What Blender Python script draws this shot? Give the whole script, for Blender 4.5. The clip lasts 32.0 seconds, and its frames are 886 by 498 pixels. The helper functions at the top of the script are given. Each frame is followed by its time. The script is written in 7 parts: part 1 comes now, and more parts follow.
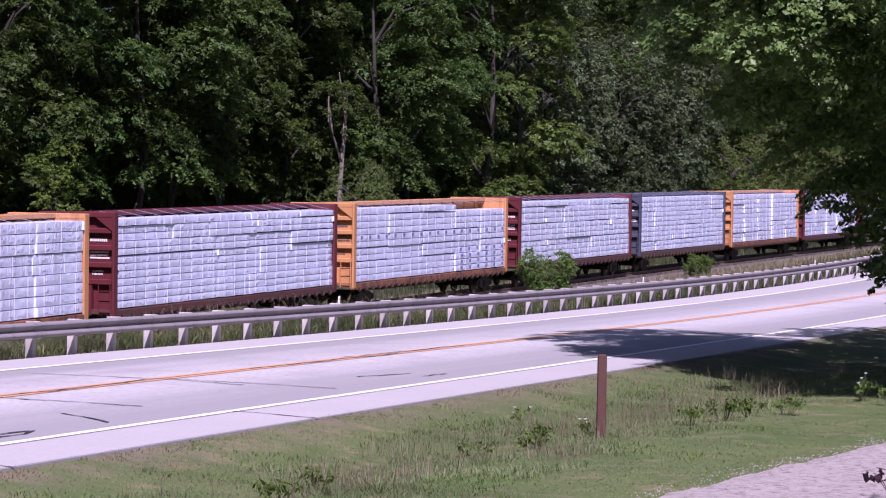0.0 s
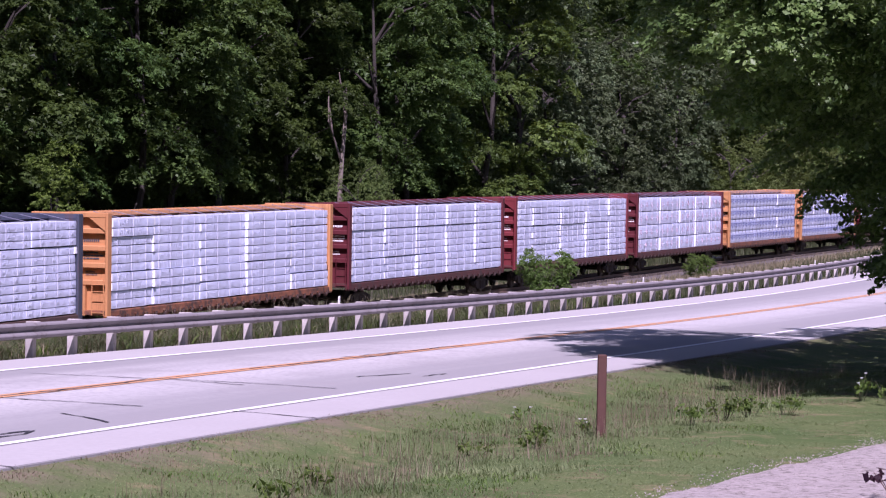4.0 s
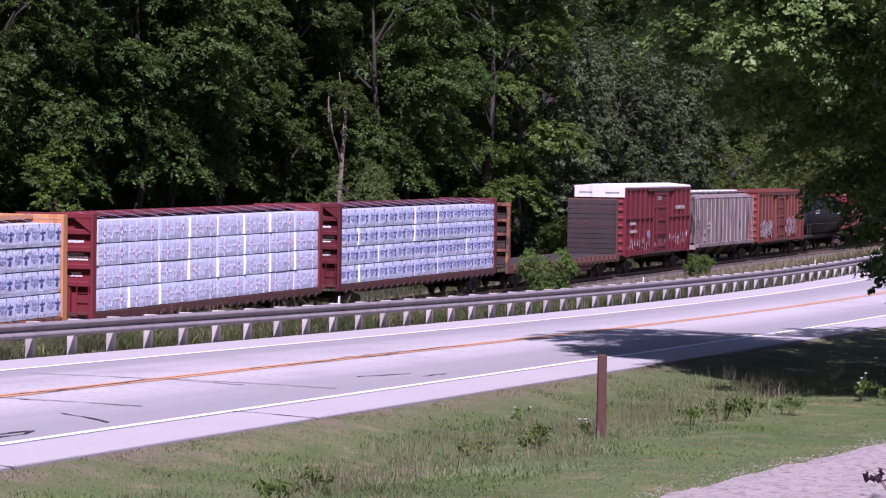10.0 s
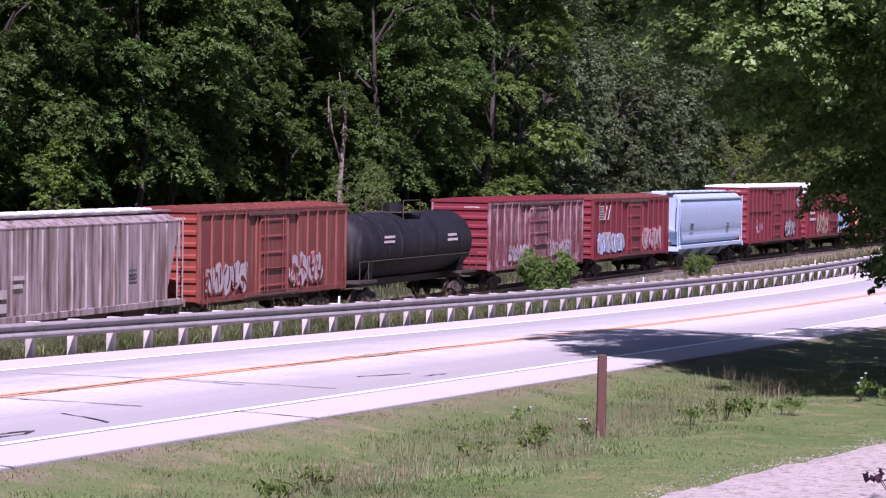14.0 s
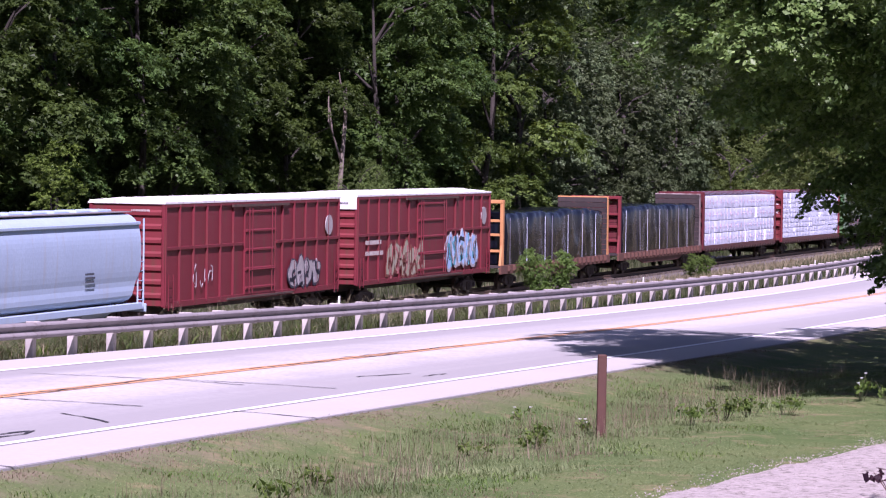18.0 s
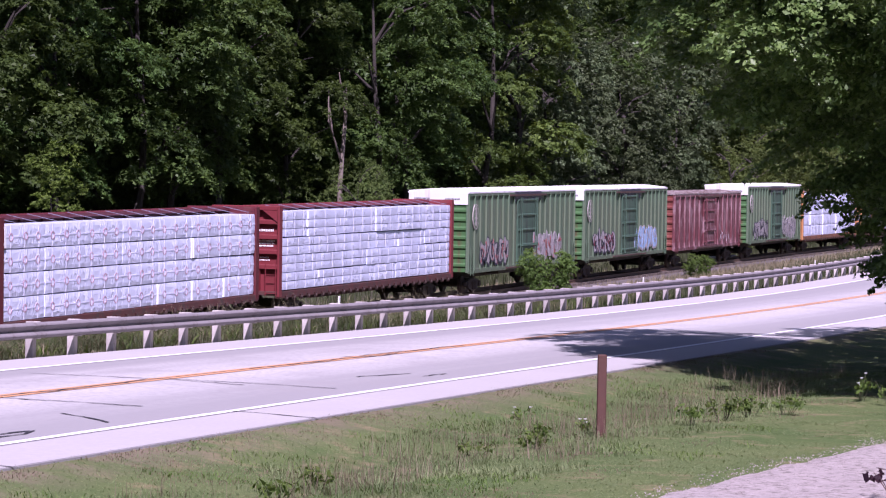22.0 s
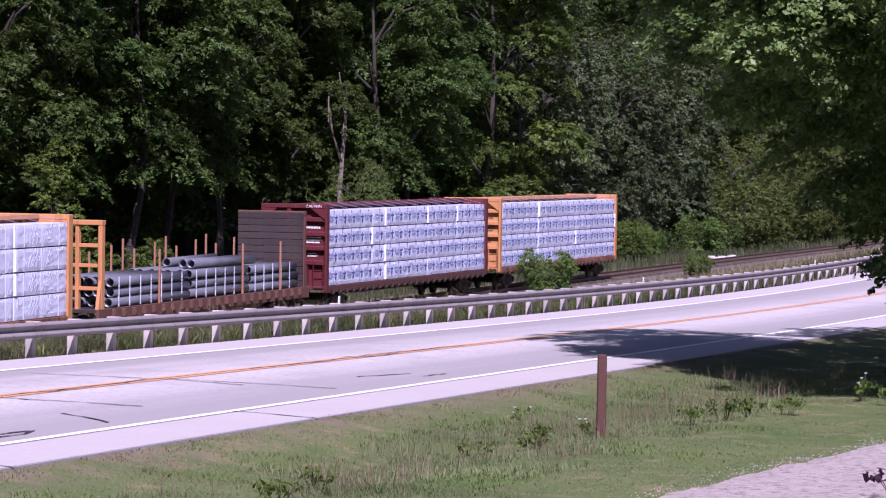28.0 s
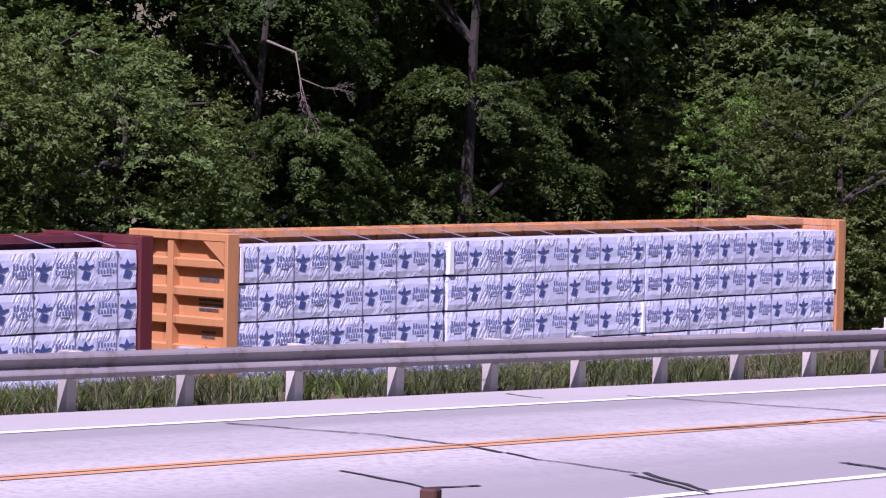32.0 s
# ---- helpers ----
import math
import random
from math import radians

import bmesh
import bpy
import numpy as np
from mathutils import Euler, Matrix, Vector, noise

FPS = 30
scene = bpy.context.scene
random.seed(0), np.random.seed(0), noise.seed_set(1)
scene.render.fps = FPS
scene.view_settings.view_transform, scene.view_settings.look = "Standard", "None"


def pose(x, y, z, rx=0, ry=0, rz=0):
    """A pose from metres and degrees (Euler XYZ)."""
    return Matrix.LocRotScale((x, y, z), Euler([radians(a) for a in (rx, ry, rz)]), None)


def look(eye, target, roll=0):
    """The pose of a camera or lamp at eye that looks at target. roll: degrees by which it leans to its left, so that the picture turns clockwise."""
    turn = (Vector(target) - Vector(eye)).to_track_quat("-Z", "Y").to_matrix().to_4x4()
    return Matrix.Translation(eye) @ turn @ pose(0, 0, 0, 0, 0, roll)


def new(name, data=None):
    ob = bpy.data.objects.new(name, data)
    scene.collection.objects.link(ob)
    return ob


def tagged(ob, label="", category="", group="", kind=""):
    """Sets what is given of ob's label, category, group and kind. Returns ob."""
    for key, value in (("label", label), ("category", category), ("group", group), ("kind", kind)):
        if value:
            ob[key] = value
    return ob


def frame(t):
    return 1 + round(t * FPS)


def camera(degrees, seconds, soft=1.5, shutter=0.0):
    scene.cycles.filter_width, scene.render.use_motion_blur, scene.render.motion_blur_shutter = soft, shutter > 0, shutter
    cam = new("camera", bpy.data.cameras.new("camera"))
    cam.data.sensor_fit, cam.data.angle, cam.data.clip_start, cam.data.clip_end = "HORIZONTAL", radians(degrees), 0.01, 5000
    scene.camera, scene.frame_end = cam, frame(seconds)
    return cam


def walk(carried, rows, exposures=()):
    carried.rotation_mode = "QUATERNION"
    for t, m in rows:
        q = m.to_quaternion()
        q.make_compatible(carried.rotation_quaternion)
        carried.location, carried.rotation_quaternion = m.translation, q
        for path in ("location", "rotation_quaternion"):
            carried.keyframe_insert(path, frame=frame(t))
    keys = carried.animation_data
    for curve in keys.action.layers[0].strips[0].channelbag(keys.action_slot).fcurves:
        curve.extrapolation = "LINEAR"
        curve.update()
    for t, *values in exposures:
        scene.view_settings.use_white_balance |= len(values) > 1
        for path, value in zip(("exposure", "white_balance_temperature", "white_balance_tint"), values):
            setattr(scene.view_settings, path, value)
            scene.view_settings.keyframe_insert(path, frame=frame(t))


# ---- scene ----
# ---------------------------------------------------------------- camera
EYE = Vector((0.0, 0.0, 3.042))
PAN = [  # seconds, heading from +y towards +x, pitch
    (0.0, 71.681, -1.026), (27.5, 71.681, -1.026), (28.0, 71.681, -1.026), (28.3, 71.439, -1.03), (28.5, 71.119, -1.02),
    (28.6, 70.768, -1.035), (28.7, 69.6, -1.10), (28.8, 68.423, -1.18), (28.9, 67.640, -1.22), (29.0, 66.861, -1.255),
    (29.2, 65.732, -1.285), (29.3, 65.105, -1.30), (29.5, 63.764, -1.36), (29.8, 62.262, -1.43), (29.9, 61.559, -1.45),
    (30.0, 60.851, -1.452), (30.2, 59.994, -1.45), (30.4, 59.42, -1.441), (30.5, 59.275, -1.44), (30.7, 59.037, -1.457),
    (31.0, 58.894, -1.515), (31.2, 57.510, -1.555), (31.3, 56.75, -1.57), (31.5, 55.690, -1.61), (31.6, 54.892, -1.645),
    (31.7, 53.810, -1.69), (31.8, 52.360, -1.735), (31.9, 50.852, -1.765), (32.0, 49.216, -1.80)]


def aim(yaw, pitch):
    a, b = radians(yaw), radians(pitch)
    way = Vector((math.sin(a) * math.cos(b), math.cos(a) * math.cos(b), math.sin(b)))
    return look(EYE, EYE + way * 50, 1.06 + (71.681 - yaw) * 0.0405)


cam = camera(16.35, 32.0, soft=1.2)
walk(cam, [(t, aim(a, b)) for t, a, b in PAN], exposures=[
    (0.0, 0.54, 5700, 51.5), (10.0, 0.54, 5700, 51.5), (11.0, 0.66, 5710, 51.5), (12.0, 0.90, 5770, 51.5), (20.0, 0.90, 5770, 51.5), (21.0, 0.78, 5740, 51.5),
    (22.0, 0.70, 5720, 51.5), (23.0, 0.66, 5720, 51.5), (24.6, 0.62, 5720, 51.5), (25.0, 0.52, 5710, 51.5), (28.0, 0.60, 5710, 51.5), (29.0, 0.70, 5710, 52), (30.0, 0.56, 5700, 52), (32.0, 0.49, 5690, 52)])

# ---------------------------------------------------------------- light
SUN_FROM = Vector((-0.60, -0.275, 0.75)).normalized()
world = bpy.data.worlds.new("world")
scene.world = world
world.use_nodes = True
wn = world.node_tree
sky = wn.nodes.new("ShaderNodeTexSky")
sky.sky_type, sky.sun_disc = "NISHITA", False
sky.sun_elevation = math.asin(SUN_FROM.z)
sky.sun_rotation = math.atan2(SUN_FROM.x, SUN_FROM.y)
wn.links.new(sky.outputs[0], wn.nodes["Background"].inputs[0])
wn.nodes["Background"].inputs[1].default_value = 0.042
sun = new("sun", bpy.data.lights.new("sun", "SUN"))
sun.data.energy, sun.data.angle, sun.data.color = 4.9, radians(0.53), (1.0, 0.955, 0.88)
sun.matrix_world = look(SUN_FROM * 100, (0, 0, 0))


# ---------------------------------------------------------------- materials
def nodes_of(name):
    m = bpy.data.materials.new(name)
    m.use_nodes = True
    return m, m.node_tree.nodes, m.node_tree.links, m.node_tree.nodes["Principled BSDF"]


def noise_node(N, L, scale, detail=4.0, rough=0.6, stretch=None, coord="Object"):
    tc = N.new("ShaderNodeTexCoord")
    out = tc.outputs[coord]
    if stretch:
        mp = N.new("ShaderNodeMapping")
        mp.inputs["Scale"].default_value = stretch
        L.new(out, mp.inputs["Vector"])
        out = mp.outputs["Vector"]
    n = N.new("ShaderNodeTexNoise")
    n.inputs["Scale"].default_value, n.inputs["Detail"].default_value, n.inputs["Roughness"].default_value = scale, detail, rough
    L.new(out, n.inputs["Vector"])
    return n.outputs["Fac"]


def ramp(N, L, fac, a, b):
    r = N.new("ShaderNodeMapRange")
    r.inputs["From Min"].default_value, r.inputs["From Max"].default_value = a, b
    L.new(fac, r.inputs["Value"])
    return r.outputs["Result"]


def mix(N, L, fac, a, b, kind="MIX"):
    m = N.new("ShaderNodeMix")
    m.data_type, m.blend_type = "RGBA", kind
    for sock, v in ((m.inputs[0], fac), (m.inputs[6], a), (m.inputs[7], b)):
        if hasattr(v, "is_output"):
            L.new(v, sock)
        elif isinstance(v, (int, float)):
            sock.default_value = v
        else:
            sock.default_value = (*v, 1)
    return m.outputs[2]


def surface(name, col, col2=None, rough=0.6, metal=0.0, scale=1.2, fine=14.0, bump=0.15, dirt=None, dirt_at=(0.55, 0.75),
            streak=None, streak_at=(0.58, 0.8), random_tone=0.0, coord="Object", spec=0.5):
    """Two colours mottled at two scales, optional dirt patches and vertical streaks, fine relief."""
    m, N, L, P = nodes_of(name)
    col2 = col2 or tuple(c * 0.8 for c in col)
    big, small = noise_node(N, L, scale, coord=coord), noise_node(N, L, fine, 3, coord=coord)
    c = mix(N, L, ramp(N, L, big, 0.35, 0.68), col, col2)
    c = mix(N, L, ramp(N, L, small, 0.3, 0.75), c, tuple(min(1, v * 0.86) for v in col), "MIX") if bump else c
    if dirt:
        c = mix(N, L, ramp(N, L, noise_node(N, L, scale * 1.7, 6, 0.7, coord=coord), *dirt_at), c, dirt)
    if streak:
        c = mix(N, L, ramp(N, L, noise_node(N, L, 1.0, 5, 0.65, (3.2, 3.2, 0.28), coord), *streak_at), c, streak)
    if random_tone:
        oi = N.new("ShaderNodeObjectInfo")
        hs = N.new("ShaderNodeHueSaturation")
        L.new(ramp_to(N, L, oi.outputs["Random"], 1 - random_tone, 1 + random_tone), hs.inputs["Value"])
        L.new(c, hs.inputs["Color"])
        c = hs.outputs["Color"]
    L.new(c, P.inputs["Base Color"])
    P.inputs["Roughness"].default_value, P.inputs["Metallic"].default_value = rough, metal
    P.inputs["Specular IOR Level"].default_value = spec
    if bump:
        b = N.new("ShaderNodeBump")
        b.inputs["Strength"].default_value, b.inputs["Distance"].default_value = bump, 0.02
        L.new(small, b.inputs["Height"])
        L.new(b.outputs["Normal"], P.inputs["Normal"])
    return m


def ramp_to(N, L, fac, lo, hi):
    r = N.new("ShaderNodeMapRange")
    r.inputs["To Min"].default_value, r.inputs["To Max"].default_value = lo, hi
    L.new(fac, r.inputs["Value"])
    return r.outputs["Result"]


def leaf_surface(name, dark, light, through_col, tone=0.25, gloss=0.5, spec=0.18):
    m, N, L, P = nodes_of(name)
    geo = N.new("ShaderNodeNewGeometry")
    oi = N.new("ShaderNodeObjectInfo")
    c = mix(N, L, geo.outputs["Random Per Island"], dark, light)
    c = mix(N, L, ramp(N, L, noise_node(N, L, 0.35, 2), 0.35, 0.7), c, tuple(v * 0.7 for v in dark))
    hs = N.new("ShaderNodeHueSaturation")
    L.new(ramp_to(N, L, oi.outputs["Random"], 1 - tone, 1 + tone), hs.inputs["Value"])
    L.new(ramp_to(N, L, oi.outputs["Random"], 0.485, 0.515), hs.inputs["Hue"])
    L.new(c, hs.inputs["Color"])
    L.new(hs.outputs["Color"], P.inputs["Base Color"])
    P.inputs["Roughness"].default_value = gloss
    P.inputs["Specular IOR Level"].default_value = spec
    tr = N.new("ShaderNodeBsdfTranslucent")
    tr.inputs["Color"].default_value = (*through_col, 1)
    mx = N.new("ShaderNodeMixShader")
    mx.inputs[0].default_value = 0.3
    L.new(P.outputs[0], mx.inputs[1])
    L.new(tr.outputs[0], mx.inputs[2])
    L.new(mx.outputs[0], N["Material Output"].inputs["Surface"])
    return m


def paint(name, col, col2=None, **kw):
    args = dict(rough=0.55, scale=0.7, fine=9.0, bump=0.12, streak=(0.10, 0.045, 0.03), streak_at=(0.54, 0.76), spec=0.35)
    args.update(kw)
    return surface(name, col, col2, **args)


def paving(name, a, b, c):
    """Concrete with long wheel-track bands, blotches and fine grain."""
    m, N, L, P = nodes_of(name)
    band = noise_node(N, L, 1.0, 3, 0.6, (0.008, 0.5, 1.0))
    blot, grain = noise_node(N, L, 0.35, 5, 0.65), noise_node(N, L, 9.0, 3)
    xyz, off, dist = N.new("ShaderNodeSeparateXYZ"), N.new("ShaderNodeMath"), N.new("ShaderNodeMath")
    L.new(N.new("ShaderNodeTexCoord").outputs["Object"], xyz.inputs[0])
    off.operation, dist.operation = "SUBTRACT", "ABSOLUTE"
    off.inputs[1].default_value = 20.75
    L.new(xyz.outputs["Y"], off.inputs[0])
    L.new(off.outputs[0], dist.inputs[0])
    col = mix(N, L, ramp(N, L, band, 0.38, 0.62), a, b)
    # bare concrete along the centre line, darker worn wheel paths outside it
    col = mix(N, L, ramp(N, L, dist.outputs[0], 2.0, 0.5), col, tuple(v * 1.12 for v in a))
    col = mix(N, L, ramp(N, L, dist.outputs[0], 2.2, 2.9), col, tuple(v * 0.93 for v in b))
    col = mix(N, L, ramp(N, L, blot, 0.5, 0.85), col, c)
    col = mix(N, L, ramp(N, L, grain, 0.45, 0.8), col, tuple(v * 0.88 for v in b))
    L.new(col, P.inputs["Base Color"])
    P.inputs["Roughness"].default_value = 0.88
    P.inputs["Specular IOR Level"].default_value = 0.3
    bp = N.new("ShaderNodeBump")
    bp.inputs["Strength"].default_value, bp.inputs["Distance"].default_value = 0.2, 0.01
    L.new(grain, bp.inputs["Height"])
    L.new(bp.outputs["Normal"], P.inputs["Normal"])
    return m


def turf(name):
    """Short grass seen from afar: mottled greens, straw patches, fine dark tufts."""
    m, N, L, P = nodes_of(name)
    col = mix(N, L, ramp(N, L, noise_node(N, L, 0.5, 4), 0.35, 0.65), (0.065, 0.108, 0.034), (0.108, 0.14, 0.052))
    col = mix(N, L, ramp(N, L, noise_node(N, L, 1.1, 5, 0.7), 0.54, 0.72), col, (0.23, 0.185, 0.105))
    col = mix(N, L, ramp(N, L, noise_node(N, L, 11.0, 4, 0.7, (0.5, 1.0, 1.0)), 0.5, 0.72), col, (0.075, 0.11, 0.038))
    col = mix(N, L, ramp(N, L, noise_node(N, L, 23.0, 2, 0.6), 0.58, 0.75), col, (0.2, 0.235, 0.10))
    xyz = N.new("ShaderNodeSeparateXYZ")
    L.new(N.new("ShaderNodeTexCoord").outputs["Object"], xyz.inputs[0])
    bare = N.new("ShaderNodeMath")
    bare.operation = "MULTIPLY"
    L.new(ramp(N, L, xyz.outputs["Y"], 14.4, 15.5), bare.inputs[0])
    L.new(ramp(N, L, noise_node(N, L, 1.6, 5, 0.7), 0.35, 0.6), bare.inputs[1])
    col = mix(N, L, bare.outputs[0], col, (0.19, 0.15, 0.11))
    L.new(col, P.inputs["Base Color"])
    P.inputs["Roughness"].default_value = 1.0
    P.inputs["Specular IOR Level"].default_value = 0.1
    bp = N.new("ShaderNodeBump")
    bp.inputs["Strength"].default_value, bp.inputs["Distance"].default_value = 0.25, 0.05
    L.new(noise_node(N, L, 14.0, 4, 0.7), bp.inputs["Height"])
    L.new(bp.outputs["Normal"], P.inputs["Normal"])
    return m


def wrinkled(name, a, b, tone):
    """Thin plastic sheet over lumber: soft creases that run aslant, and a satin sheen."""
    m, N, L, P = nodes_of(name)
    big = noise_node(N, L, 0.9, 3)
    fold = noise_node(N, L, 2.2, 4, 0.6, (1.0, 1.0, 2.6))
    slant = N.new("ShaderNodeTexCoord")
    mp = N.new("ShaderNodeMapping")
    mp.vector_type = "TEXTURE"
    mp.inputs["Rotation"].default_value, mp.inputs["Scale"].default_value = (0, -0.95, 0), (1.5, 1, 0.3)
    L.new(slant.outputs["Object"], mp.inputs["Vector"])
    n = N.new("ShaderNodeTexNoise")
    n.inputs["Scale"].default_value, n.inputs["Detail"].default_value = 2.3, 5
    L.new(mp.outputs["Vector"], n.inputs["Vector"])
    col = mix(N, L, ramp(N, L, big, 0.35, 0.7), a, b)
    oi, hs = N.new("ShaderNodeObjectInfo"), N.new("ShaderNodeHueSaturation")
    L.new(ramp_to(N, L, oi.outputs["Random"], 1 - tone, 1 + tone), hs.inputs["Value"])
    L.new(col, hs.inputs["Color"])
    L.new(hs.outputs["Color"], P.inputs["Base Color"])
    P.inputs["Roughness"].default_value = 0.34
    b1, b2 = N.new("ShaderNodeBump"), N.new("ShaderNodeBump")
    b1.inputs["Strength"].default_value, b1.inputs["Distance"].default_value = 0.6, 0.05
    b2.inputs["Strength"].default_value, b2.inputs["Distance"].default_value = 0.07, 0.03
    def ridge(value, width):
        sub, ab = N.new("ShaderNodeMath"), N.new("ShaderNodeMath")
        sub.operation, ab.operation = "SUBTRACT", "ABSOLUTE"
        sub.inputs[1].default_value = 0.5
        L.new(value, sub.inputs[0])
        L.new(sub.outputs[0], ab.inputs[0])
        return ramp(N, L, ab.outputs[0], width, 0.0)
    taut = N.new("ShaderNodeMath")
    taut.operation = "MULTIPLY"
    L.new(ridge(n.outputs["Fac"], 0.12), taut.inputs[0])
    L.new(ramp(N, L, noise_node(N, L, 1.3, 3), 0.46, 0.60), taut.inputs[1])
    L.new(taut.outputs[0], b1.inputs["Height"])
    L.new(ridge(fold, 0.16), b2.inputs["Height"])
    L.new(b1.outputs["Normal"], b2.inputs["Normal"])
    L.new(b2.outputs["Normal"], P.inputs["Normal"])
    return m


